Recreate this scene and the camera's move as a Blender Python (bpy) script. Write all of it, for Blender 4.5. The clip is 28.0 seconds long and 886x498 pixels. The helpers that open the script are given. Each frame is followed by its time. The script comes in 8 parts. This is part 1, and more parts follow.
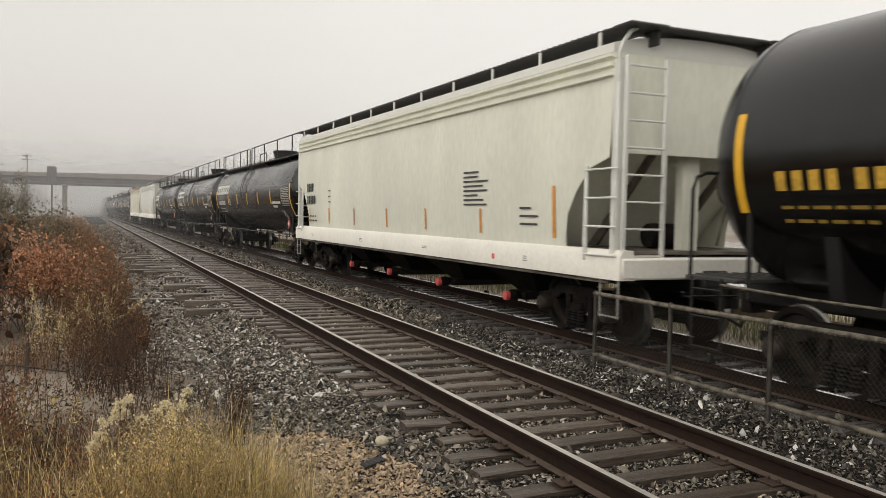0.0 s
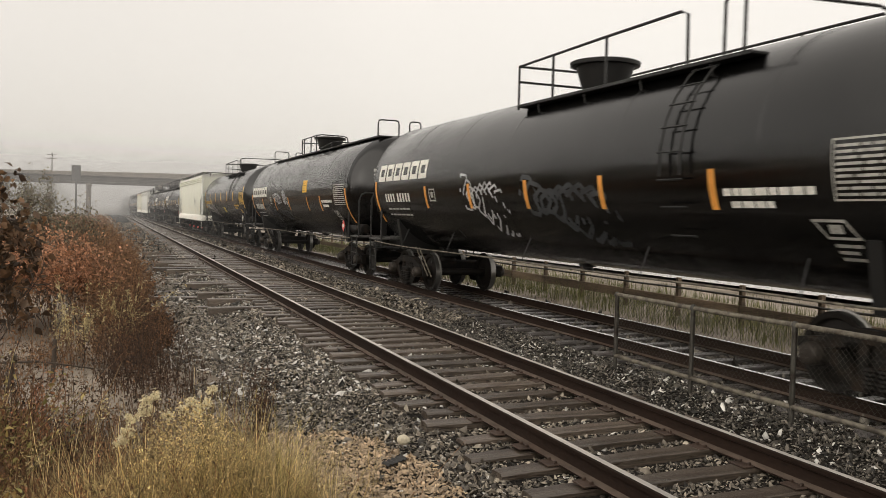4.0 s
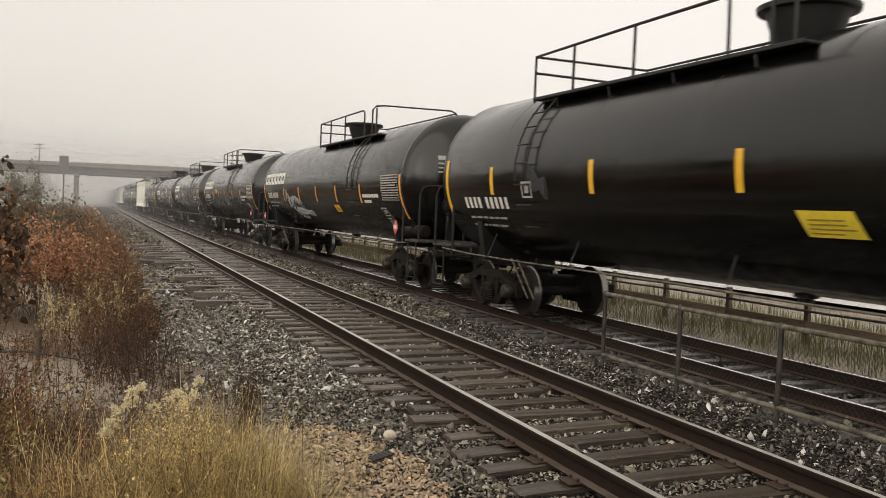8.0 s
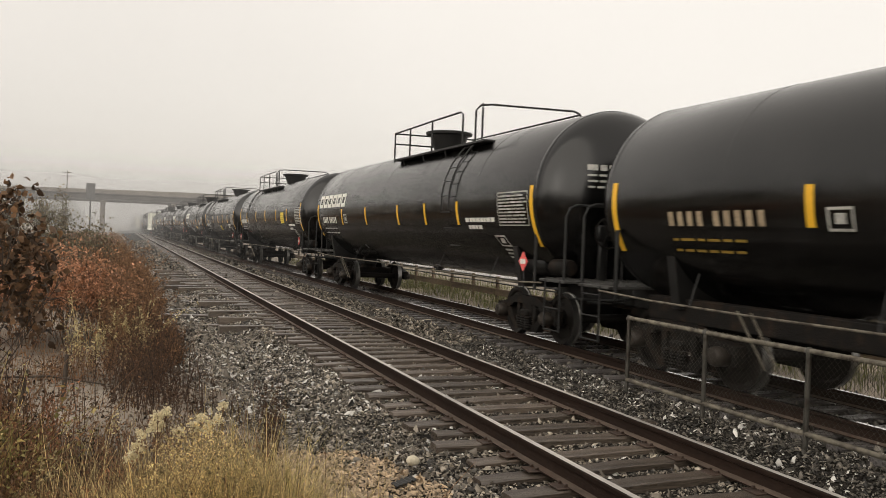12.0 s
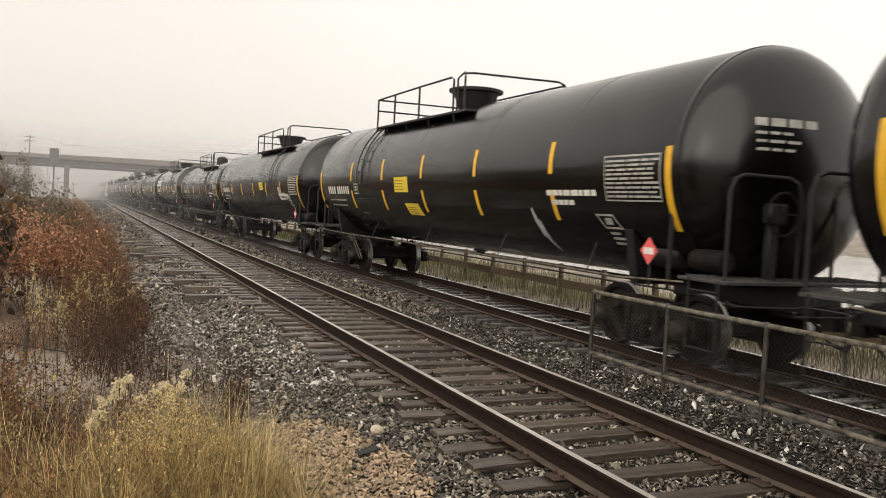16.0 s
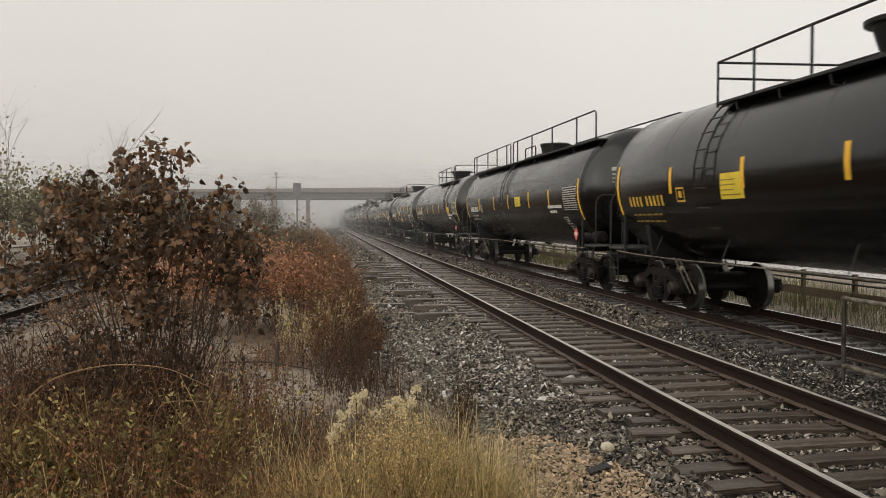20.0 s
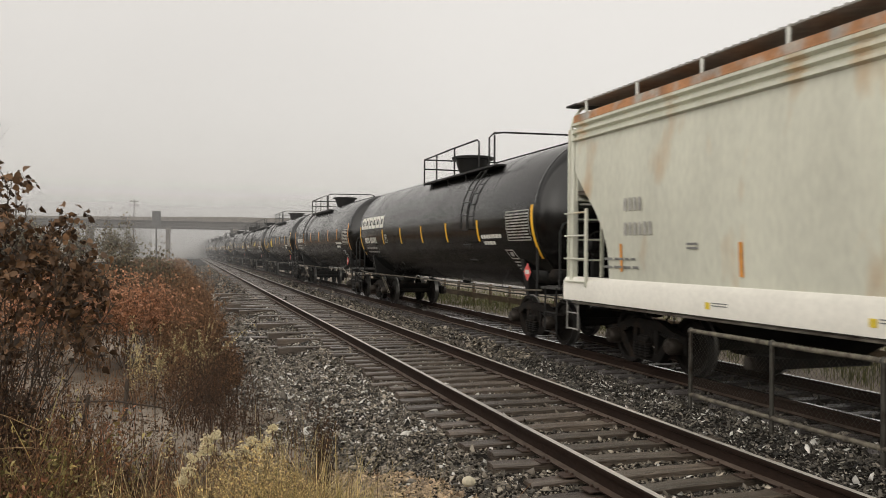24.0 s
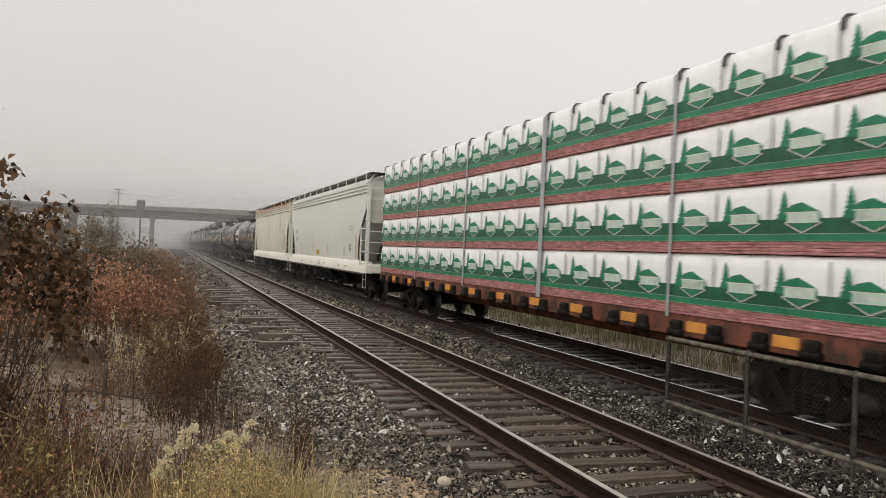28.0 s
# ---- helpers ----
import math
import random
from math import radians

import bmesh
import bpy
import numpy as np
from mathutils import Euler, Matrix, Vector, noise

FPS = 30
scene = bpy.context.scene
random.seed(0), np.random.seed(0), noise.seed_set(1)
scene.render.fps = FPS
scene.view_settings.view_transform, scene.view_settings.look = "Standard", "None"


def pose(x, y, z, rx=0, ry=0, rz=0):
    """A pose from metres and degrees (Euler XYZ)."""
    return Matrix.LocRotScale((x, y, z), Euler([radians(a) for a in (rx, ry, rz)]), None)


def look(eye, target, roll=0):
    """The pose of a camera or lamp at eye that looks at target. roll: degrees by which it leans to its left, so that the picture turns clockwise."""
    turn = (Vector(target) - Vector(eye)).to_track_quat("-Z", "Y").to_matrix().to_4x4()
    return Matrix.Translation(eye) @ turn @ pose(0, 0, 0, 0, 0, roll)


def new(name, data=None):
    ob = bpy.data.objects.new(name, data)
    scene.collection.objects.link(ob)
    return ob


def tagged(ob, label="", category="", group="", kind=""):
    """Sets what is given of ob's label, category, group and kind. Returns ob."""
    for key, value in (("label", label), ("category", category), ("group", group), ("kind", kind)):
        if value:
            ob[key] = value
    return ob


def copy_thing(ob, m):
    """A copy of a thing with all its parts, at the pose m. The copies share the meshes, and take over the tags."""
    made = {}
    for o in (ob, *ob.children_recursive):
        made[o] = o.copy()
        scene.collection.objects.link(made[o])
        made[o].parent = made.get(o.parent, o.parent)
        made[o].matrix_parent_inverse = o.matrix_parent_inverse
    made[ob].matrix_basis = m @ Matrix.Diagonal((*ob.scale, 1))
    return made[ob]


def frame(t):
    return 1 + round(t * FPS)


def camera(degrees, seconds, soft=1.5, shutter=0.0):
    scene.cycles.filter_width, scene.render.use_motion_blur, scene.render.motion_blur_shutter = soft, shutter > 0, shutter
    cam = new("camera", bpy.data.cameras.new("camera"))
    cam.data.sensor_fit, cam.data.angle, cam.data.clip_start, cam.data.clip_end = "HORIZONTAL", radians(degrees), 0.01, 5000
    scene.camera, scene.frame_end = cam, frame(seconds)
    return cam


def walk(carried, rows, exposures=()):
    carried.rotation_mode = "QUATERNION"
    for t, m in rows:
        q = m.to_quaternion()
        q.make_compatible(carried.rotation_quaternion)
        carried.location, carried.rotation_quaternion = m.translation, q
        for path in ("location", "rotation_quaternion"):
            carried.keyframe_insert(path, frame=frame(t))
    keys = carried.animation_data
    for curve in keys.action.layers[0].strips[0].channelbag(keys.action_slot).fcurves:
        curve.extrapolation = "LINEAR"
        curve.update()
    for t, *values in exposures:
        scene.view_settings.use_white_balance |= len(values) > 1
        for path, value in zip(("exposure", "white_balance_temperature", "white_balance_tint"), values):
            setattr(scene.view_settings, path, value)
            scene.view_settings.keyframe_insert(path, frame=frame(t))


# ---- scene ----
cam = camera(56.82, 28.0, soft=0.65, shutter=0.15)
EYE = 1.797
walk(cam, [
    (0.0, pose(0.000, -0.000, EYE + 0.000, 87.67, -1.20, -24.12)),
    (0.5, pose(-0.013, -0.015, EYE + 0.004, 87.66, -1.52, -23.63)),
    (1.0, pose(-0.017, -0.014, EYE + 0.005, 87.85, -1.29, -22.32)),
    (1.5, pose(-0.022, -0.018, EYE + 0.004, 87.75, -1.31, -22.04)),
    (2.0, pose(-0.023, -0.025, EYE + 0.009, 87.81, -1.25, -22.40)),
    (2.5, pose(-0.022, -0.016, EYE + -0.001, 87.82, -1.43, -22.99)),
    (3.0, pose(-0.026, -0.016, EYE + 0.006, 87.80, -1.32, -23.16)),
    (3.5, pose(-0.029, -0.015, EYE + 0.007, 87.69, -1.22, -22.93)),
    (5.5, pose(-0.044, -0.014, EYE + -0.004, 87.65, -2.34, -22.41)),
    (6.0, pose(-0.038, -0.010, EYE + -0.004, 87.69, -2.06, -22.91)),
    (6.5, pose(-0.041, -0.015, EYE + -0.002, 87.41, -1.94, -23.07)),
    (7.0, pose(-0.039, -0.024, EYE + -0.000, 87.72, -2.26, -23.83)),
    (7.5, pose(-0.036, -0.015, EYE + -0.007, 87.70, -2.39, -23.57)),
    (8.0, pose(-0.038, -0.006, EYE + -0.012, 87.49, -2.47, -23.48)),
    (8.5, pose(-0.040, -0.016, EYE + -0.009, 87.60, -2.33, -23.44)),
    (9.0, pose(-0.040, -0.016, EYE + -0.007, 87.68, -2.22, -23.53)),
    (9.5, pose(-0.043, -0.016, EYE + -0.010, 87.86, -2.27, -23.35)),
    (10.0, pose(-0.042, -0.019, EYE + -0.006, 88.47, -2.18, -22.55)),
    (10.5, pose(-0.045, -0.012, EYE + -0.010, 88.69, -2.20, -22.28)),
    (11.0, pose(-0.046, -0.001, EYE + -0.015, 88.69, -2.17, -22.20)),
    (11.5, pose(-0.043, -0.006, EYE + -0.013, 88.75, -2.15, -22.15)),
    (12.0, pose(-0.048, -0.014, EYE + -0.014, 89.16, -2.21, -21.97)),
    (12.5, pose(-0.048, -0.022, EYE + -0.013, 89.74, -1.93, -21.95)),
    (14.5, pose(-0.045, -0.006, EYE + -0.020, 89.45, -1.72, -21.23)),
    (15.0, pose(-0.035, -0.005, EYE + -0.016, 88.92, -1.65, -21.93)),
    (15.5, pose(-0.037, -0.024, EYE + -0.023, 86.74, -2.30, -23.27)),
    (16.0, pose(-0.028, -0.039, EYE + -0.020, 87.33, -3.13, -24.06)),
    (16.5, pose(-0.024, -0.016, EYE + -0.020, 90.25, -1.59, -17.65)),
    (17.0, pose(-0.018, 0.019, EYE + -0.018, 90.65, -0.65, -13.21)),
    (17.5, pose(0.002, -0.008, EYE + -0.025, 89.55, 1.18, -14.67)),
    (18.0, pose(0.000, 0.004, EYE + -0.014, 90.35, -0.70, -14.02)),
    (18.5, pose(-0.011, 0.018, EYE + -0.027, 92.09, -0.74, -10.15)),
    (19.0, pose(-0.007, 0.035, EYE + -0.035, 90.22, 0.17, -7.61)),
    (19.5, pose(0.004, 0.032, EYE + -0.040, 88.87, 0.64, -8.22)),
    (20.0, pose(0.009, 0.024, EYE + -0.040, 88.01, 0.05, -8.70)),
    (20.5, pose(0.014, 0.019, EYE + -0.039, 88.80, -1.68, -11.17)),
    (21.0, pose(0.028, -0.004, EYE + -0.021, 90.00, -0.52, -14.76)),
    (21.5, pose(0.038, -0.023, EYE + -0.015, 90.56, -0.57, -19.22)),
    (23.5, pose(0.057, 0.060, EYE + -0.022, 91.08, -0.06, -16.14)),
    (24.0, pose(0.067, 0.076, EYE + -0.027, 90.28, -0.54, -17.90)),
    (24.5, pose(0.085, 0.070, EYE + -0.036, 88.41, 0.43, -19.31)),
    (25.0, pose(0.084, 0.072, EYE + -0.033, 88.80, 1.12, -19.46)),
    (25.5, pose(0.076, 0.054, EYE + -0.025, 90.50, 0.22, -19.77)),
    (26.0, pose(0.073, 0.053, EYE + -0.019, 90.75, -0.43, -20.22)),
    (26.5, pose(0.073, 0.047, EYE + -0.018, 90.63, -0.62, -19.96)),
    (27.0, pose(0.069, 0.050, EYE + -0.018, 90.61, -1.08, -19.16)),
    (27.5, pose(0.075, 0.039, EYE + -0.013, 90.04, -1.53, -19.08)),
    (28.0, pose(0.065, 0.023, EYE + -0.008, 90.25, -2.45, -18.95)),
], exposures=[(0.0, -0.2, 6750, 9.5), (0.9, -0.1, 6800, 10), (6.0, -0.1, 6950, 10), (11.0, -0.1, 6950, 10), (15.0, -0.15, 6900, 10), (15.7, 0.06, 7000, 10.5), (16.2, 0.08, 7000, 10.5), (16.9, -0.12, 6800, 9.5), (18.0, -0.2, 6750, 9), (20.0, -0.3, 6800, 9.5), (21.2, -0.03, 6650, 9), (23.5, -0.27, 6750, 9.5), (25.5, -0.34, 6750, 9.5), (28.0, -0.33, 6580, 10)])

# ---- light: a thick, even overcast in mist ----
world = bpy.data.worlds.new("overcast_sky")
scene.world = world
world.use_nodes = True
wn, wl = world.node_tree.nodes, world.node_tree.links
wn.clear()
w_out = wn.new("ShaderNodeOutputWorld")
w_sky = wn.new("ShaderNodeTexSky")
w_sky.sky_type, w_sky.sun_disc = "NISHITA", False
w_sky.sun_elevation, w_sky.sun_rotation = radians(19), radians(240)
w_bg_sky = wn.new("ShaderNodeBackground")
w_bg_sky.inputs["Strength"].default_value = 0.05
w_cloud = wn.new("ShaderNodeBackground")
w_cloud.inputs["Strength"].default_value = 0.84
w_add = wn.new("ShaderNodeAddShader")
w_co = wn.new("ShaderNodeTexCoord")
w_sep = wn.new("ShaderNodeSeparateXYZ")
w_map = wn.new("ShaderNodeMapRange")
w_map.inputs["From Min"].default_value, w_map.inputs["From Max"].default_value = 0.0, 0.42
w_noise = wn.new("ShaderNodeTexNoise")
w_noise.inputs["Scale"].default_value, w_noise.inputs["Detail"].default_value = 2.2, 4
w_sum = wn.new("ShaderNodeMath")
w_sum.operation = "MULTIPLY_ADD"
w_sum.inputs[1].default_value = 0.35
w_ramp = wn.new("ShaderNodeValToRGB")
w_ramp.color_ramp.elements[0].position, w_ramp.color_ramp.elements[0].color = 0.10, (0.635, 0.605, 0.575, 1)
w_ramp.color_ramp.elements[1].position, w_ramp.color_ramp.elements[1].color = 1.0, (0.98, 0.95, 0.92, 1)
w_grey = wn.new("ShaderNodeHueSaturation")
w_grey.inputs["Saturation"].default_value = 0.12
wl.new(w_sky.outputs[0], w_grey.inputs["Color"])
wl.new(w_grey.outputs[0], w_bg_sky.inputs[0])
wl.new(w_co.outputs["Generated"], w_sep.inputs[0])
wl.new(w_co.outputs["Generated"], w_noise.inputs["Vector"])
wl.new(w_sep.outputs["Z"], w_map.inputs["Value"])
wl.new(w_noise.outputs["Fac"], w_sum.inputs[0])
wl.new(w_map.outputs[0], w_sum.inputs[2])
wl.new(w_sum.outputs[0], w_ramp.inputs[0])
wl.new(w_ramp.outputs[0], w_cloud.inputs[0])
wl.new(w_bg_sky.outputs[0], w_add.inputs[0])
wl.new(w_cloud.outputs[0], w_add.inputs[1])
wl.new(w_add.outputs[0], w_out.inputs[0])

sun_data = bpy.data.lights.new("sun", "SUN")
sun_data.energy, sun_data.angle, sun_data.color = 1.9, radians(100), (1.0, 0.96, 0.9)
sun = new("sun", sun_data)
sun.matrix_world = look((-60, -25, 24), (0, 10, 0))

# ---- small tools for meshes and materials ----
class Geo:
    """Collects vertices and faces of one mesh."""

    def __init__(self):
        self.v, self.f = [], []

    def add(self, verts, faces):
        k = len(self.v)
        self.v += [tuple(p) for p in verts]
        self.f += [tuple(i + k for i in q) for q in faces]

    def box(self, c, s, bevel=0.0, m=None):
        cx, cy, cz = c
        hx, hy, hz = s[0] / 2, s[1] / 2, s[2] / 2
        if bevel <= 0:
            vs = [(x, y, z) for x in (-hx, hx) for y in (-hy, hy) for z in (-hz, hz)]
            fs = [(0, 1, 3, 2), (4, 6, 7, 5), (0, 4, 5, 1), (2, 3, 7, 6), (0, 2, 6, 4), (1, 5, 7, 3)]
        else:
            b = min(bevel, hx * 0.9, hy * 0.9, hz * 0.9)
            vs, ids = [], {}
            for sx in (-1, 1):
                for sy in (-1, 1):
                    for sz in (-1, 1):
                        for a in range(3):
                            p = [sx * (hx - b), sy * (hy - b), sz * (hz - b)]
                            p[a] = (sx * hx, sy * hy, sz * hz)[a]
                            ids[sx, sy, sz, a] = len(vs)
                            vs.append(p)
            fs = []
            for a in range(3):
                o = [i for i in range(3) if i != a]
                for sg in (-1, 1):
                    ring = []
                    for u, w in ((-1, -1), (1, -1), (1, 1), (-1, 1)):
                        k = [0, 0, 0]
                        k[a], k[o[0]], k[o[1]] = sg, u, w
                        ring.append(ids[(*k, a)])
                    fs.append(ring if (sg > 0) == (a != 1) else ring[::-1])
            for a in range(3):
                o1, o2 = [i for i in range(3) if i != a]
                for s1 in (-1, 1):
                    for s2 in (-1, 1):
                        k0, k1 = [0, 0, 0], [0, 0, 0]
                        k0[a], k1[a] = -1, 1
                        k0[o1] = k1[o1] = s1
                        k0[o2] = k1[o2] = s2
                        q = [ids[(*k0, o1)], ids[(*k1, o1)], ids[(*k1, o2)], ids[(*k0, o2)]]
                        fs.append(q)
            for sx in (-1, 1):
                for sy in (-1, 1):
                    for sz in (-1, 1):
                        fs.append([ids[sx, sy, sz, a] for a in range(3)])
        if m is not None:
            vs = [m @ Vector(p) for p in vs]
        self.add([(p[0] + cx, p[1] + cy, p[2] + cz) for p in vs], fs)

    def tube(self, pts, r, n=8, closed=False, cap=True):
        pts = [Vector(p) for p in pts]
        k0, m = len(self.v), len(pts)
        up = Vector((0.13, 0.29, 0.94))
        for i, p in enumerate(pts):
            if closed:
                d = pts[(i + 1) % m] - pts[i - 1]
            else:
                d = pts[min(i + 1, m - 1)] - pts[max(i - 1, 0)]
            d.normalize()
            a = d.cross(up)
            if a.length < 0.05:
                a = d.cross(Vector((1, 0, 0)))
            a.normalize()
            b = d.cross(a)
            rr = r[i] if isinstance(r, (list, tuple)) else r
            for j in range(n):
                t = 2 * math.pi * j / n
                self.v.append(tuple(p + (a * math.cos(t) + b * math.sin(t)) * rr))
        for i in range(m if closed else m - 1):
            for j in range(n):
                a0, b0 = k0 + i * n, k0 + ((i + 1) % m) * n
                self.f.append((a0 + j, a0 + (j + 1) % n, b0 + (j + 1) % n, b0 + j))
        if cap and not closed:
            self.f.append(tuple(k0 + j for j in range(n))[::-1])
            self.f.append(tuple(k0 + (m - 1) * n + j for j in range(n)))

    def lathe(self, prof, n=24, axis="z", c=(0, 0, 0)):
        """prof: (radius, height) from one end to the other."""
        k0 = len(self.v)
        for r, h in prof:
            for j in range(n):
                t = 2 * math.pi * j / n
                x, y = r * math.cos(t), r * math.sin(t)
                p = (x, y, h) if axis == "z" else ((x, h, y) if axis == "y" else (h, x, y))
                self.v.append((p[0] + c[0], p[1] + c[1], p[2] + c[2]))
        for i in range(len(prof) - 1):
            for j in range(n):
                q = (k0 + i * n + j, k0 + i * n + (j + 1) % n, k0 + (i + 1) * n + (j + 1) % n, k0 + (i + 1) * n + j)
                self.f.append(q)
        self.f.append(tuple(k0 + j for j in range(n)))
        self.f.append(tuple(k0 + (len(prof) - 1) * n + j for j in range(n)))

    def prism(self, outline, a0, a1, axis="x"):
        """An outline of (u, v) drawn out from a0 to a1 along an axis."""
        n = len(outline)
        vs = []
        for a in (a0, a1):
            for u, w in outline:
                vs.append((a, u, w) if axis == "x" else ((u, a, w) if axis == "y" else (u, w, a)))
        fs = [(i, (i + 1) % n, n + (i + 1) % n, n + i) for i in range(n)]
        fs += [tuple(range(n))[::-1], tuple(range(n, 2 * n))]
        self.add(vs, fs)

    def mesh(self, name, mat, sharp=38, smooth=True):
        me = bpy.data.meshes.new(name)
        me.from_pydata(self.v, [], self.f)
        bm = bmesh.new()
        bm.from_mesh(me)
        bmesh.ops.recalc_face_normals(bm, faces=bm.faces)
        bm.to_mesh(me)
        bm.free()
        if smooth:
            me.polygons.foreach_set("use_smooth", [True] * len(me.polygons))
            me.set_sharp_from_angle(angle=radians(sharp))
        me.materials.append(mat)
        return me


def part(name, geo, mat, parent, label="", sharp=38, smooth=True):
    me = geo if isinstance(geo, bpy.types.Mesh) else geo.mesh(name, mat, sharp, smooth)
    ob = new(name, me)
    ob.parent = parent
    if label:
        tagged(ob, label)
    return ob


def thing(name, label, category, group="", kind="", m=None):
    ob = tagged(new(name), label, category, group, kind)
    ob.empty_display_size = 0.3
    if m is not None:
        ob.matrix_basis = m
    return ob


def raw_mesh(name, verts, faces, mat, smooth=False):
    """A large mesh straight from arrays; all faces have the same number of corners."""
    verts, faces = np.asarray(verts, dtype=np.float32), np.asarray(faces, dtype=np.int32)
    me = bpy.data.meshes.new(name)
    me.vertices.add(len(verts))
    me.vertices.foreach_set("co", verts.ravel())
    k = faces.shape[1]
    me.loops.add(faces.size)
    me.loops.foreach_set("vertex_index", faces.ravel())
    me.polygons.add(len(faces))
    me.polygons.foreach_set("loop_start", np.arange(len(faces), dtype=np.int32) * k)
    me.update(calc_edges=True)
    if smooth:
        me.polygons.foreach_set("use_smooth", np.ones(len(faces), dtype=bool))
    me.materials.append(mat)
    return me


def surf(name, base, rough=0.6, metal=0.0, scale=3.0, var=0.3, fine=40.0, fvar=0.15, bump=0.15, tint=None, stretch=(1, 1, 1),
         second=None, second_at=0.6, second_soft=0.1, second_scale=2.0, spec=0.5, island=0.0, obj_random=0.0, back=0.0):
    """A weathered surface: a base colour varied at two scales, an optional second colour in patches, and fine relief."""
    m = bpy.data.materials.new(name)
    m.use_nodes = True
    nt = m.node_tree
    b = nt.nodes["Principled BSDF"]
    co = nt.nodes.new("ShaderNodeTexCoord")
    mp = nt.nodes.new("ShaderNodeMapping")
    mp.inputs["Scale"].default_value = stretch
    nt.links.new(co.outputs["Object"], mp.inputs[0])

    def noise_at(s, detail=5.0):
        n = nt.nodes.new("ShaderNodeTexNoise")
        n.inputs["Scale"].default_value, n.inputs["Detail"].default_value = s, detail
        nt.links.new(mp.outputs[0], n.inputs["Vector"])
        return n

    def value(op, a, c):
        q = nt.nodes.new("ShaderNodeMath")
        q.operation = op
        for k, s in enumerate((a, c)):
            if isinstance(s, (int, float)):
                q.inputs[k].default_value = s
            else:
                nt.links.new(s, q.inputs[k])
        return q.outputs[0]

    def ramp_of(s, lo, hi):
        q = nt.nodes.new("ShaderNodeMapRange")
        q.inputs["From Min"].default_value, q.inputs["From Max"].default_value = lo, hi
        nt.links.new(s, q.inputs["Value"])
        return q.outputs[0]

    n1, n2 = noise_at(scale), noise_at(fine, 3.0)
    f = value("ADD", value("MULTIPLY", value("SUBTRACT", n1.outputs["Fac"], 0.5), 2 * var * 2), 1.0)
    f = value("ADD", f, value("MULTIPLY", value("SUBTRACT", n2.outputs["Fac"], 0.5), 2 * fvar * 2))
    if island:
        g = nt.nodes.new("ShaderNodeNewGeometry")
        f = value("MULTIPLY", f, value("ADD", value("MULTIPLY", g.outputs["Random Per Island"], 2 * island), 1 - island))
    if obj_random:
        oi = nt.nodes.new("ShaderNodeObjectInfo")
        f = value("MULTIPLY", f, value("ADD", value("MULTIPLY", oi.outputs["Random"], 2 * obj_random), 1 - obj_random))
    col = nt.nodes.new("ShaderNodeRGB")
    col.outputs[0].default_value = (*base, 1)
    c_out = col.outputs[0]
    if tint is not None:
        mx = nt.nodes.new("ShaderNodeMix")
        mx.data_type = "RGBA"
        mx.inputs["B"].default_value = (*tint, 1)
        nt.links.new(c_out, mx.inputs["A"])
        if island:
            nt.links.new(value("FRACT", value("MULTIPLY", g.outputs["Random Per Island"], 7.3), 0), mx.inputs["Factor"])
        else:
            nt.links.new(ramp_of(noise_at(scale * 2.3).outputs["Fac"], 0.35, 0.65), mx.inputs["Factor"])
        c_out = mx.outputs["Result"]
    if second is not None:
        mx = nt.nodes.new("ShaderNodeMix")
        mx.data_type = "RGBA"
        mx.inputs["B"].default_value = (*second, 1)
        nt.links.new(c_out, mx.inputs["A"])
        nt.links.new(ramp_of(noise_at(second_scale, 8.0).outputs["Fac"], second_at - second_soft, second_at + second_soft), mx.inputs["Factor"])
        c_out = mx.outputs["Result"]
    vm = nt.nodes.new("ShaderNodeVectorMath")
    vm.operation = "SCALE"
    nt.links.new(c_out, vm.inputs[0])
    nt.links.new(f, vm.inputs["Scale"])
    nt.links.new(vm.outputs[0], b.inputs["Base Color"])
    nt.links.new(value("ADD", value("MULTIPLY", value("SUBTRACT", n1.outputs["Fac"], 0.5), 0.3), rough), b.inputs["Roughness"])
    b.inputs["Metallic"].default_value = metal
    b.inputs["Specular IOR Level"].default_value = spec
    if bump:
        bp = nt.nodes.new("ShaderNodeBump")
        bp.inputs["Strength"].default_value, bp.inputs["Distance"].default_value = bump, 0.02
        nt.links.new(n2.outputs["Fac"], bp.inputs["Height"])
        nt.links.new(bp.outputs[0], b.inputs["Normal"])
    if back:
        tr = nt.nodes.new("ShaderNodeBsdfTranslucent")
        nt.links.new(vm.outputs[0], tr.inputs[0])
        ms = nt.nodes.new("ShaderNodeMixShader")
        ms.inputs[0].default_value = back
        nt.links.new(b.outputs[0], ms.inputs[1])
        nt.links.new(tr.outputs[0], ms.inputs[2])
        nt.links.new(ms.outputs[0], nt.nodes["Material Output"].inputs["Surface"])
    return m


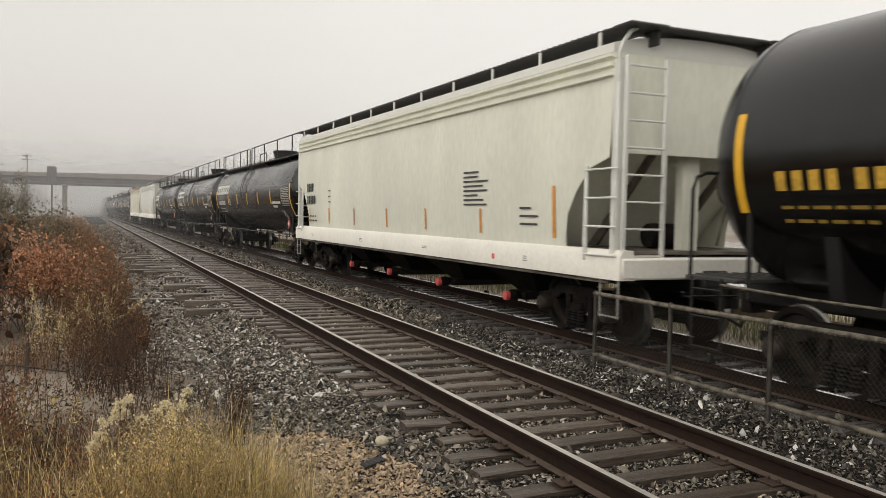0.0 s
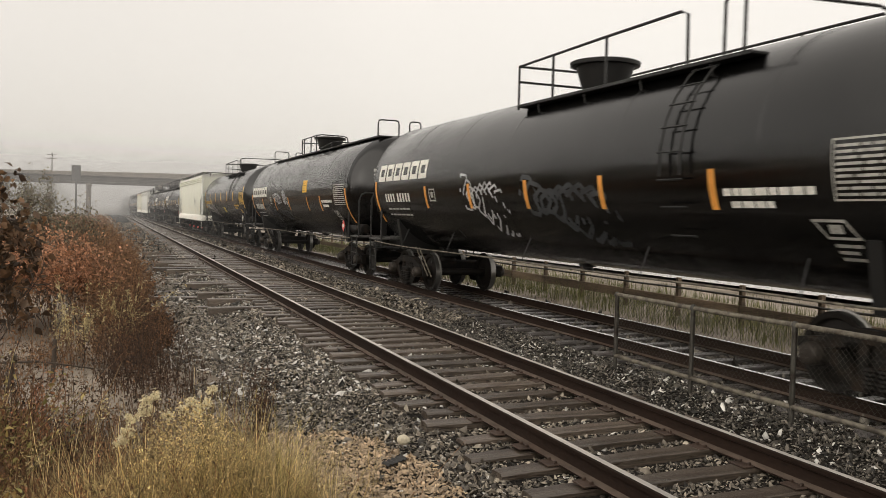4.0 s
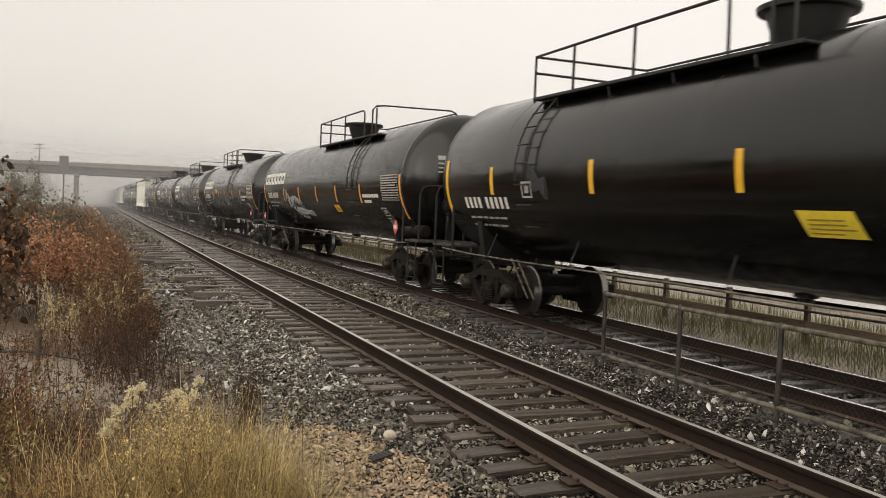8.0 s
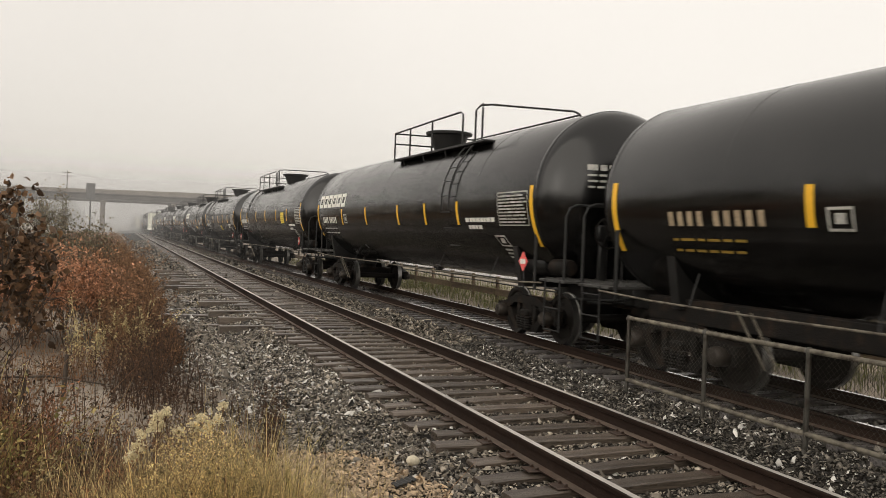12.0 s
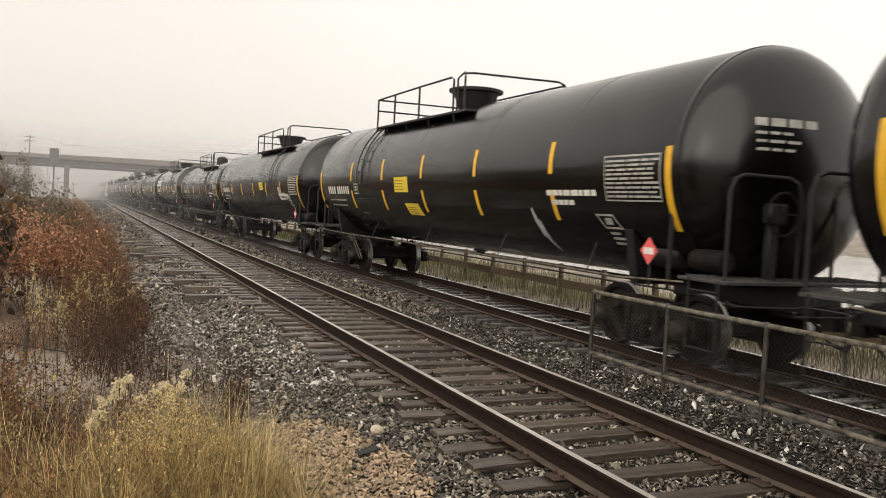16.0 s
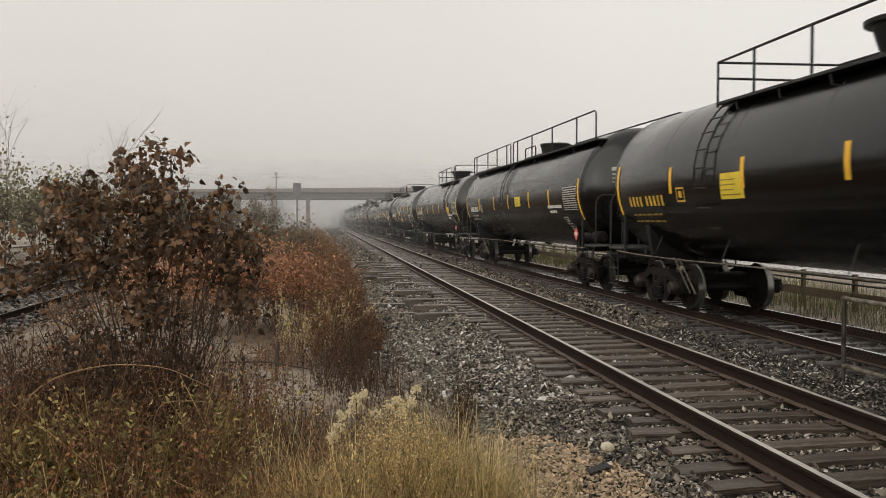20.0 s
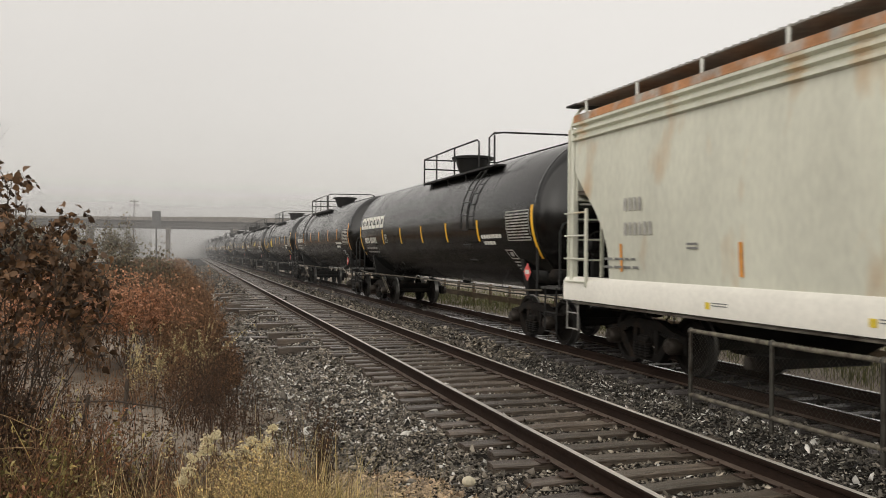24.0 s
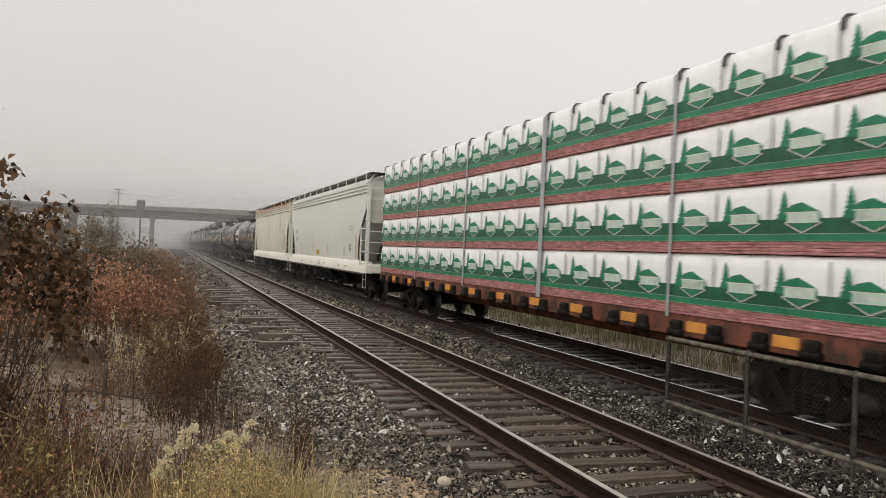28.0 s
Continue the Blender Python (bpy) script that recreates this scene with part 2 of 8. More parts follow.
def mist_mat(name, density):
    """Thin drifting mist: it scatters the light of the whole sky and lets the rest through."""
    m = bpy.data.materials.new(name)
    m.use_nodes = True
    nt = m.node_tree
    nt.nodes.clear()
    out = nt.nodes.new("ShaderNodeOutputMaterial")
    tr = nt.nodes.new("ShaderNodeBsdfTransparent")
    df = nt.nodes.new("ShaderNodeBsdfDiffuse")
    df.inputs["Color"].default_value = (0.93, 0.93, 0.93, 1)
    df.inputs["Normal"].default_value = (0, 0, 1)
    up = nt.nodes.new("ShaderNodeCombineXYZ")
    up.inputs[2].default_value = 1.0
    nt.links.new(up.outputs[0], df.inputs["Normal"])
    mix = nt.nodes.new("ShaderNodeMixShader")
    co = nt.nodes.new("ShaderNodeTexCoord")
    sep = nt.nodes.new("ShaderNodeSeparateXYZ")
    no = nt.nodes.new("ShaderNodeTexNoise")
    no.inputs["Scale"].default_value, no.inputs["Detail"].default_value = 0.06, 4
    rg = nt.nodes.new("ShaderNodeMapRange")
    rg.interpolation_type = "SMOOTHSTEP"
    rg.inputs["From Min"].default_value, rg.inputs["From Max"].default_value = 26.0, 5.0
    rg.inputs["To Max"].default_value = density
    ml = nt.nodes.new("ShaderNodeMath")
    ml.operation = "MULTIPLY"
    m2 = nt.nodes.new("ShaderNodeMapRange")
    m2.inputs["To Min"].default_value, m2.inputs["To Max"].default_value = 0.75, 1.25
    nt.links.new(co.outputs["Object"], sep.inputs[0])
    nt.links.new(co.outputs["Object"], no.inputs["Vector"])
    nt.links.new(sep.outputs["Z"], rg.inputs["Value"])
    nt.links.new(no.outputs["Fac"], m2.inputs["Value"])
    nt.links.new(rg.outputs[0], ml.inputs[0])
    nt.links.new(m2.outputs[0], ml.inputs[1])
    nt.links.new(ml.outputs[0], mix.inputs[0])
    nt.links.new(tr.outputs[0], mix.inputs[1])
    nt.links.new(df.outputs[0], mix.inputs[2])
    nt.links.new(mix.outputs[0], out.inputs["Surface"])
    return m


M = {}
M["soil"] = surf("damp_soil", (0.14, 0.108, 0.076), 0.85, scale=0.7, var=0.35, fine=18, bump=0.6, second=(0.29, 0.245, 0.195), second_at=0.46, second_scale=0.35)
# near-black base puts the shade between loose stones into the bed's colour
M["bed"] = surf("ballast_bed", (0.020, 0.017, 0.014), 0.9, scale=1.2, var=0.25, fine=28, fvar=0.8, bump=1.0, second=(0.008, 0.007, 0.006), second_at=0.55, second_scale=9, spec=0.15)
# darker version of the crushed stone, for ballast beside and under the train
M["stone_dark"] = surf("darker_crushed_stone", (0.18, 0.16, 0.132), 0.5, scale=6, var=0.2, fine=60, fvar=0.25, bump=0.15, spec=0.4, island=0.9, tint=(0.009, 0.0075, 0.006))
M["stone"] = surf("crushed_stone", (0.285, 0.248, 0.197), 0.5, scale=6, var=0.2, fine=60, fvar=0.25, bump=0.15, spec=0.4, island=0.9, tint=(0.026, 0.020, 0.015))
M["stone_pale"] = surf("pale_stone", (0.62, 0.60, 0.56), 0.5, scale=8, var=0.15, fine=70, island=0.3)
M["chips"] = surf("tan_gravel_and_leaf_litter", (0.54, 0.40, 0.26), 0.8, scale=6, var=0.25, fine=60, island=0.5, tint=(0.30, 0.23, 0.16))
M["boulder"] = surf("cream_stone", (0.62, 0.56, 0.42), 0.6, scale=9, var=0.12, fine=50)
M["tie"] = surf("weathered_timber", (0.112, 0.088, 0.068), 0.32, scale=2.5, var=0.35, fine=14, fvar=0.5, bump=0.4, stretch=(0.6, 7, 7), obj_random=0.4, second=(0.05, 0.034, 0.025), second_at=0.56, second_scale=1.6, spec=0.8)
M["tie_wet"] = surf("wet_timber", (0.11, 0.10, 0.095), 0.3, scale=2.5, var=0.3, fine=14, fvar=0.4, bump=0.5, stretch=(0.6, 7, 7), obj_random=0.3)
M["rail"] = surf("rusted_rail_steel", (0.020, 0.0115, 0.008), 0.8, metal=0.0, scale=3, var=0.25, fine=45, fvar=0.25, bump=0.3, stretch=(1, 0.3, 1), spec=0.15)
M["rail_foot"] = surf("pale_rail_foot", (0.095, 0.070, 0.054), 0.65, scale=4, var=0.3, fine=30, fvar=0.3, bump=0.2, stretch=(1, 0.3, 1), second=(0.06, 0.034, 0.024), second_at=0.58, second_scale=5, spec=0.3)
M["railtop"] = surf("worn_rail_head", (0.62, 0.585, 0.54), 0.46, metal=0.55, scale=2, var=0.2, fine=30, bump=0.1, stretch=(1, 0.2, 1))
M["railbright"] = surf("polished_rail_head", (0.62, 0.61, 0.6), 0.16, metal=1.0, scale=2, var=0.1, fine=30, bump=0.03, stretch=(1, 0.2, 1))
M["plate"] = surf("rusty_plate", (0.055, 0.034, 0.024), 0.6, metal=0.2, scale=9, var=0.35, fine=60)
M["black"] = surf("black_tank_paint", (0.0022, 0.0021, 0.0020), 0.19, scale=0.8, var=0.2, fine=6, fvar=0.2, bump=0.008, stretch=(1.0, 1.0, 0.35), second=(0.008, 0.0077, 0.0074), second_at=0.66, second_scale=1.2, spec=0.55)
M["black_patch"] = surf("fresh_black_repaint", (0.0022, 0.0022, 0.0022), 0.22, scale=0.9, var=0.2, fine=6, fvar=0.2, bump=0.008, spec=0.45)
M["blackmatte"] = surf("black_ironwork", (0.006, 0.0057, 0.0053), 0.55, scale=4, var=0.3, fine=40, bump=0.1)
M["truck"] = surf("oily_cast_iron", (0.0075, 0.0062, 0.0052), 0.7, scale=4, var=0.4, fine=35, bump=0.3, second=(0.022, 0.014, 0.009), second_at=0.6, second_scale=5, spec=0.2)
M["cap"] = surf("worn_bearing_steel", (0.045, 0.037, 0.030), 0.55, metal=0.4, scale=7, var=0.35, fine=40, bump=0.1, second=(0.03, 0.02, 0.015), second_at=0.58, second_scale=9)
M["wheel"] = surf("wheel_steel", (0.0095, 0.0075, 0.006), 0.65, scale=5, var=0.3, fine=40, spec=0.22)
M["tread"] = surf("bright_wheel_tread", (0.25, 0.243, 0.23), 0.32, metal=0.9, scale=5, var=0.1, fine=40, bump=0.02)
M["yellow"] = surf("yellow_reflector", (0.80, 0.44, 0.03), 0.45, scale=5, var=0.12, fine=40, fvar=0.1, bump=0.02)
M["decal"] = surf("yellow_decal", (0.76, 0.57, 0.05), 0.5, scale=6, var=0.1, fine=30, bump=0.02)
M["yellow_ink"] = surf("faded_yellow_stencil", (0.56, 0.33, 0.04), 0.55, scale=5, var=0.3, fine=30, fvar=0.3, bump=0.02)
M["orange"] = surf("orange_reflector", (0.70, 0.30, 0.06), 0.5, scale=5, var=0.2, fine=40, bump=0.02)
M["white"] = surf("white_stencil_paint", (0.72, 0.70, 0.64), 0.55, scale=5, var=0.15, fine=30, fvar=0.2, bump=0.02)
M["grey_ink"] = surf("faded_white_stencil", (0.38, 0.37, 0.34), 0.55, scale=5, var=0.3, fine=30, fvar=0.3, bump=0.02)
M["tag"] = surf("silver_spray_paint", (0.42, 0.42, 0.43), 0.5, scale=3, var=0.4, fine=20, fvar=0.3, bump=0.02)
M["tag_dusk"] = surf("dusty_mauve_spray_paint", (0.15, 0.125, 0.135), 0.5, scale=3, var=0.6, fine=20, fvar=0.4, bump=0.02)
M["tag_dim"] = surf("faded_spray_paint", (0.035, 0.038, 0.042), 0.5, scale=3, var=0.5, fine=20, fvar=0.3, bump=0.02)
M["tag_green"] = surf("green_spray_paint", (0.02, 0.14, 0.03), 0.5, scale=3, var=0.4, fine=20, fvar=0.3, bump=0.02)
M["dark_ink"] = surf("dark_stencil_paint", (0.06, 0.06, 0.06), 0.6, scale=5, var=0.2, fine=30, bump=0.02)
M["print"] = surf("small_grey_print", (0.20, 0.20, 0.19), 0.6, scale=5, var=0.3, fine=30, fvar=0.3, bump=0.02)
M["red_sign"] = surf("red_placard", (0.80, 0.13, 0.12), 0.45, scale=5, var=0.1, fine=30, bump=0.02)
M["hop_a"] = surf("cream_grey_car_paint", (0.75, 0.755, 0.65), 0.5, scale=0.6, var=0.10, fine=12, fvar=0.06, bump=0.03, stretch=(1, 1, 0.4), second=(0.71, 0.715, 0.61), second_at=0.6, second_scale=0.9)
M["hop_b"] = surf("rust_stained_grey_car_paint", (0.64, 0.64, 0.54), 0.55, scale=0.7, var=0.14, fine=12, fvar=0.08, bump=0.05, stretch=(1, 1, 0.45), second=(0.54, 0.38, 0.21), second_at=0.65, second_scale=1.3, second_soft=0.09)
M["hop_c"] = surf("pale_grey_car_paint", (0.675, 0.68, 0.635), 0.5, scale=0.5, var=0.06, fine=9, fvar=0.035, bump=0.015, stretch=(1, 0.35, 1))
M["sill"] = surf("cream_sill_paint", (0.82, 0.795, 0.72), 0.5, scale=0.9, var=0.06, fine=14, fvar=0.06, bump=0.04)
M["rust"] = surf("rust_streaked_roof", (0.42, 0.20, 0.09), 0.75, scale=2, var=0.35, fine=22, bump=0.3, second=(0.42, 0.40, 0.36), second_at=0.56, second_scale=2.4)
M["grate"] = surf("galvanised_grating", (0.06, 0.058, 0.055), 0.6, metal=0.3, scale=6, var=0.3, fine=60, bump=0.3)
M["lichen"] = surf("lichened_pipe", (0.15, 0.132, 0.10), 0.7, scale=7, var=0.35, fine=50, bump=0.3, second=(0.05, 0.04, 0.03), second_at=0.55, second_scale=8)
M["galv"] = surf("galvanised_pipe", (0.075, 0.07, 0.06), 0.5, metal=0.5, scale=7, var=0.3, fine=50, bump=0.2, second=(0.03, 0.022, 0.016), second_at=0.57, second_scale=8)
M["wrap"] = surf("white_lumber_wrap", (0.95, 0.95, 0.95), 0.36, scale=1.6, var=0.05, fine=5, fvar=0.05, bump=0.8, stretch=(1, 1, 0.7))
M["green"] = surf("green_wrap_print", (0.02, 0.20, 0.105), 0.42, scale=1.6, var=0.25, fine=7, fvar=0.15, bump=0.4)
M["pale_green"] = surf("pale_green_print", (0.50, 0.64, 0.54), 0.45, scale=3, var=0.15, fine=12, bump=0.2)
# grey for the shading painted along wrap joins, and for small lettering
M["shade_and_print"] = surf("grey_wrap_shade_and_print", (0.58, 0.585, 0.57), 0.5, scale=3, var=0.2, fine=12, bump=0.2)
M["dkgreen"] = surf("dark_green_wrap_print", (0.012, 0.105, 0.052), 0.42, scale=1.6, var=0.25, fine=7, fvar=0.15, bump=0.4)
M["redwood"] = surf("red_painted_board_edges", (0.36, 0.125, 0.12), 0.7, scale=3, var=0.35, fine=9, fvar=0.55, bump=0.3, stretch=(1, 0.8, 9), tint=(0.50, 0.25, 0.23))
# dirt and the shade inside the car ends, both put into one colour
M["grime_shade"] = surf("grimy_shaded_end_paint", (0.13, 0.115, 0.092), 0.7, scale=1.6, var=0.35, fine=12, fvar=0.2, bump=0.1, second=(0.05, 0.036, 0.026), second_at=0.52, second_scale=2.5)
M["flat_rust"] = surf("rusty_red_steel", (0.25, 0.075, 0.036), 0.7, scale=3, var=0.45, fine=30, bump=0.25, second=(0.045, 0.02, 0.014), second_at=0.50, second_scale=3)
M["strap"] = surf("grey_strap", (0.40, 0.41, 0.43), 0.45, scale=4, var=0.2, fine=30, bump=0.1)
M["concrete"] = surf("bridge_concrete", (0.20, 0.175, 0.15), 0.85, scale=0.3, var=0.2, fine=3, fvar=0.15, bump=0.2, stretch=(1, 1, 0.3))
M["concrete_dark"] = surf("dark_bridge_beam", (0.085, 0.075, 0.066), 0.85, scale=0.3, var=0.25, fine=3, bump=0.2)
M["sign"] = surf("dark_signal_housing", (0.045, 0.042, 0.04), 0.6, scale=2, var=0.2, fine=20)
M["pole"] = surf("grey_weathered_pole", (0.13, 0.115, 0.10), 0.85, scale=2, var=0.3, fine=20, bump=0.3, stretch=(4, 4, 0.5))
M["board"] = surf("weathered_brown_boards", (0.17, 0.125, 0.085), 0.8, scale=1.4, var=0.4, fine=16, fvar=0.35, bump=0.4, stretch=(1, 0.5, 4), obj_random=0.25)
M["road"] = surf("wet_road", (0.22, 0.21, 0.20), 0.12, scale=0.5, var=0.25, fine=14, bump=0.08, spec=0.8)
M["bark"] = surf("grey_brown_bark", (0.085, 0.065, 0.05), 0.85, scale=6, var=0.35, fine=40, bump=0.5, stretch=(1, 1, 0.3))
M["leaf"] = surf("withered_brown_leaf", (0.235, 0.132, 0.068), 0.6, scale=9, var=0.3, fine=60, bump=0.2, island=0.75, tint=(0.085, 0.056, 0.036), back=0.3)
M["leaf_red"] = surf("orange_red_autumn_leaf", (0.46, 0.20, 0.105), 0.6, scale=9, var=0.3, fine=60, island=0.5, tint=(0.27, 0.13, 0.065), back=0.3)
M["sumac"] = surf("pale_orange_sumac_leaf", (0.54, 0.30, 0.18), 0.6, scale=9, var=0.3, fine=60, island=0.6, tint=(0.36, 0.17, 0.09), back=0.3)
M["straw_brown"] = surf("tangled_brown_straw", (0.80, 0.56, 0.29), 0.75, scale=4, var=0.25, fine=30, island=0.8, tint=(0.22, 0.12, 0.06), back=0.3)
M["leaf_green"] = surf("grey_green_leaf", (0.17, 0.165, 0.11), 0.6, scale=9, var=0.3, fine=60, island=0.5, tint=(0.17, 0.12, 0.075), back=0.3)
# leaf colour paled, haze painted in where the mist banks are too thin
M["leaf_haze"] = surf("haze_paled_yellow_green_leaf", (0.32, 0.31, 0.19), 0.7, scale=5, var=0.3, fine=40, island=0.4, tint=(0.24, 0.21, 0.13), back=0.3)
M["leaf_mist"] = surf("dull_brown_green_thicket_leaf", (0.17, 0.15, 0.09), 0.7, scale=5, var=0.3, fine=40, island=0.5, tint=(0.13, 0.10, 0.06), back=0.3)
M["weed"] = surf("dry_brown_weed", (0.31, 0.165, 0.082), 0.8, scale=5, var=0.3, fine=40, island=0.6, tint=(0.15, 0.095, 0.06), back=0.3)
M["weed_green"] = surf("olive_weed", (0.30, 0.28, 0.10), 0.75, scale=5, var=0.3, fine=40, island=0.5, tint=(0.28, 0.18, 0.07), back=0.3)
M["grass"] = surf("straw_grass", (0.80, 0.64, 0.33), 0.7, scale=4, var=0.25, fine=30, island=0.8, tint=(0.34, 0.24, 0.11), back=0.3)
M["grass_far"] = surf("yellow_green_verge_grass", (0.185, 0.18, 0.07), 0.75, scale=4, var=0.25, fine=30, island=0.5, tint=(0.085, 0.095, 0.035), back=0.3)
M["fluff"] = surf("cream_seed_fluff", (0.84, 0.75, 0.52), 0.9, scale=8, var=0.10, fine=60, island=0.15, back=0.2)
M["fluff_yellow"] = surf("yellow_flower_head", (0.56, 0.46, 0.25), 0.9, scale=8, var=0.2, fine=60, island=0.4, back=0.3)
M["slope"] = surf("scrubby_embankment", (0.115, 0.105, 0.065), 0.9, scale=0.25, var=0.4, fine=3, fvar=0.4, bump=0.8)

M["grass_live"] = surf("yellow_green_grass", (0.44, 0.37, 0.15), 0.7, scale=4, var=0.25, fine=30, island=0.75, tint=(0.46, 0.36, 0.15), back=0.3)
M["plate_black"] = surf("dark_ribbed_plate", (0.02, 0.019, 0.018), 0.5, scale=6, var=0.3, fine=40)
M["unseen_wood"] = surf("unseen_brown_trees", (0.07, 0.06, 0.045), 0.95, scale=0.3, var=0.4, fine=2.5, fvar=0.5, bump=0.6)
M["brown_ink"] = surf("brown_print", (0.30, 0.19, 0.03), 0.6, scale=5, var=0.2, fine=30, bump=0.02)
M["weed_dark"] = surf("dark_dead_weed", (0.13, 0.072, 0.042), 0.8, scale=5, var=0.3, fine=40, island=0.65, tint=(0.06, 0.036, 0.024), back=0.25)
M["tan_ink"] = surf("faded_tan_stencil", (0.34, 0.26, 0.17), 0.6, scale=5, var=0.3, fine=30, fvar=0.3, bump=0.02)
M["grate_pale"] = surf("pale_grating_metal", (0.30, 0.29, 0.265), 0.6, metal=0.2, scale=6, var=0.3, fine=60, bump=0.3)
M["litter"] = surf("dead_leaf_litter", (0.20, 0.14, 0.09), 0.8, scale=6, var=0.3, fine=60, island=0.8, tint=(0.07, 0.05, 0.036))

# ---- the setting ----
RNG = np.random.default_rng(7)
SPUR_X, SPUR_LEAN = 4.127, 0.0104     # centre line of the empty near track, and how it leans with y
MAIN_X, MAIN_Z = 8.313, -0.067        # centre line and rail top of the main track
RAIL_HALF = 0.7525
RAIL_H = 0.172


def spur(y):
    return SPUR_X + SPUR_LEAN * y


def lump(x, y, s, k=0.0):
    return noise.noise(Vector((x * s, y * s, k)))


def smooth01(a, b, v):
    t = min(1.0, max(0.0, (v - a) / (b - a)))
    return t * t * (3 - 2 * t)


def ground_z(x, y):
    """Height of the open ground: nearly flat, with the bridge's approach bank far off."""
    z = -0.34 + 0.05 * lump(x, y, 0.4) + 0.02 * lump(x, y, 1.7, 3)
    bank = smooth01(-6, -46, x) * smooth01(150, 190, y) * (1 - smooth01(235, 290, y)) * 9.0
    bank += smooth01(22, 60, x) * smooth01(170, 195, y) * (1 - smooth01(235, 290, y)) * 9.0
    # cut lower under the ballast of the two tracks
    return z + bank - 0.25 * smooth01(1.7, 2.6, x) * smooth01(10.2, 9.4, x)


def bed_z(x, y):
    """Height of the ballast: a flat crown under each track, lower between and beside them."""
    a = abs(x - spur(y))
    b = abs(x - MAIN_X)
    za = -0.240 - 0.15 * smooth01(1.12, 2.5, a)
    zb = MAIN_Z - 0.245 - 0.28 * smooth01(1.5, 2.5, b)
    z = max(za, zb)
    if y < 10.5:
        # a ridge of ballast along the low fence
        z += 0.24 * math.exp(-((x - 5.98) / 0.34) ** 2) * smooth01(10.2, 8.8, y)
    return z + 0.018 * lump(x, y, 2.6, 5) + 0.012 * lump(x, y, 6.0, 9)


def grid_sheet(name, xs, ys, height, mat):
    nx, ny = len(xs), len(ys)
    v = [(x, y, height(x, y)) for y in ys for x in xs]
    f = [(j * nx + i, j * nx + i + 1, (j + 1) * nx + i + 1, (j + 1) * nx + i) for j in range(ny - 1) for i in range(nx - 1)]
    return new(name, raw_mesh(name, v, f, mat, True))


def steps(*spans):
    out = []
    for a, b, s in spans:
        n = max(1, round((b - a) / s))
        out += [a + (b - a) * k / n for k in range(n)]
    return out + [spans[-1][1]]


ground = grid_sheet("ground", steps((-1600, -120, 200), (-120, -24, 8), (-24, 24, 0.8), (24, 120, 8), (120, 1600, 200)),
                    steps((-400, -20, 60), (-20, 40, 0.8), (40, 140, 4), (140, 300, 5), (300, 2600, 200)), ground_z, M["soil"])
tagged(ground, "damp brown soil with worn bare patches among weeds", "ground", kind="structure")


def shoulder(y):
    """Where the ballast gives way to soil: further out beside the bare patch."""
    return 0.85 + 0.45 * smooth01(12.8, 10.5, y) * smooth01(4.5, 6.5, y)


def bed_edge(x, y):
    z = bed_z(x, y)
    lo = shoulder(y) + 0.25 * lump(0, y, 0.45, 21) + 0.15 * lump(0, y, 1.6, 22)
    hi = 10.35 + 0.25 * lump(0, y, 0.5, 23)
    drop = smooth01(lo, lo - 0.55, x) + smooth01(hi, hi + 0.5, x)
    return z - 0.35 * drop


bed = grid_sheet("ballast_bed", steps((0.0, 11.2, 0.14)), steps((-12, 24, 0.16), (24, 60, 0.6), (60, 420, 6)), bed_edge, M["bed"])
tagged(bed, "near-black ballast bed under two tracks, shade between stones in its colour", "ballast", kind="structure")


def rocks(name, n, xr, yr, size, mat, height, seed, keep=None, falloff=0.0, lift=0.42):
    """Many loose angular stones, one mesh: each a squashed and skewed octahedron with cut corners."""
    r = np.random.default_rng(seed)
    x = r.uniform(*xr, n)
    y = yr[0] + (yr[1] - yr[0]) * (r.random(n) ** (1 + falloff))
    if keep is not None:
        k = np.array([keep(a, b) for a, b in zip(x, y)])
        x, y = x[k], y[k]
    n = len(x)
    z = np.array([height(a, b) for a, b in zip(x, y)])
    unit = np.array([(1, 0.2, 0.1), (-1, -0.1, 0.2), (0.1, 1, -0.1), (-0.2, -1, 0.1), (0.55, 0.5, 0.75), (-0.5, 0.4, 0.8), (0.1, -0.6, 0.8)])
    tris = np.array([(0, 2, 4), (2, 5, 4), (2, 1, 5), (1, 3, 6), (1, 6, 5), (3, 0, 6), (0, 4, 6), (4, 5, 6)])
    s = size * np.exp(r.normal(0, 0.38, n))
    p = unit[None] * (1 + r.normal(0, 0.28, (n, 7, 3)))
    p *= (np.stack([s * r.uniform(0.9, 1.7, n), s * r.uniform(0.7, 1.1, n), s * r.uniform(0.32, 0.7, n)], 1))[:, None]
    a, t = r.uniform(0, 6.283, n), r.normal(0, 0.75, n)
    ca, sa, ct, st = np.cos(a)[:, None], np.sin(a)[:, None], np.cos(t)[:, None], np.sin(t)[:, None]
    q = p.copy()
    q[..., 0], q[..., 2] = p[..., 0] * ct - p[..., 2] * st, p[..., 0] * st + p[..., 2] * ct
    w = q.copy()
    w[..., 0], w[..., 1] = q[..., 0] * ca - q[..., 1] * sa, q[..., 0] * sa + q[..., 1] * ca
    w += np.stack([x, y, z + s * lift], 1)[:, None]
    f = tris[None] + (np.arange(n) * 7)[:, None, None]
    return new(name, raw_mesh(name, w.reshape(-1, 3), f.reshape(-1, 3), mat))


def top_of_ground(x, y):
    return max(bed_edge(x, y), ground_z(x, y))


STONE_RNG = random.Random(9)


def in_gravel(x, y):
    return (x - 1.65) ** 2 / 0.80 + (y - 5.9) ** 2 / 3.6 < 1.0 + 0.6 * lump(x, y, 2.0, 31)


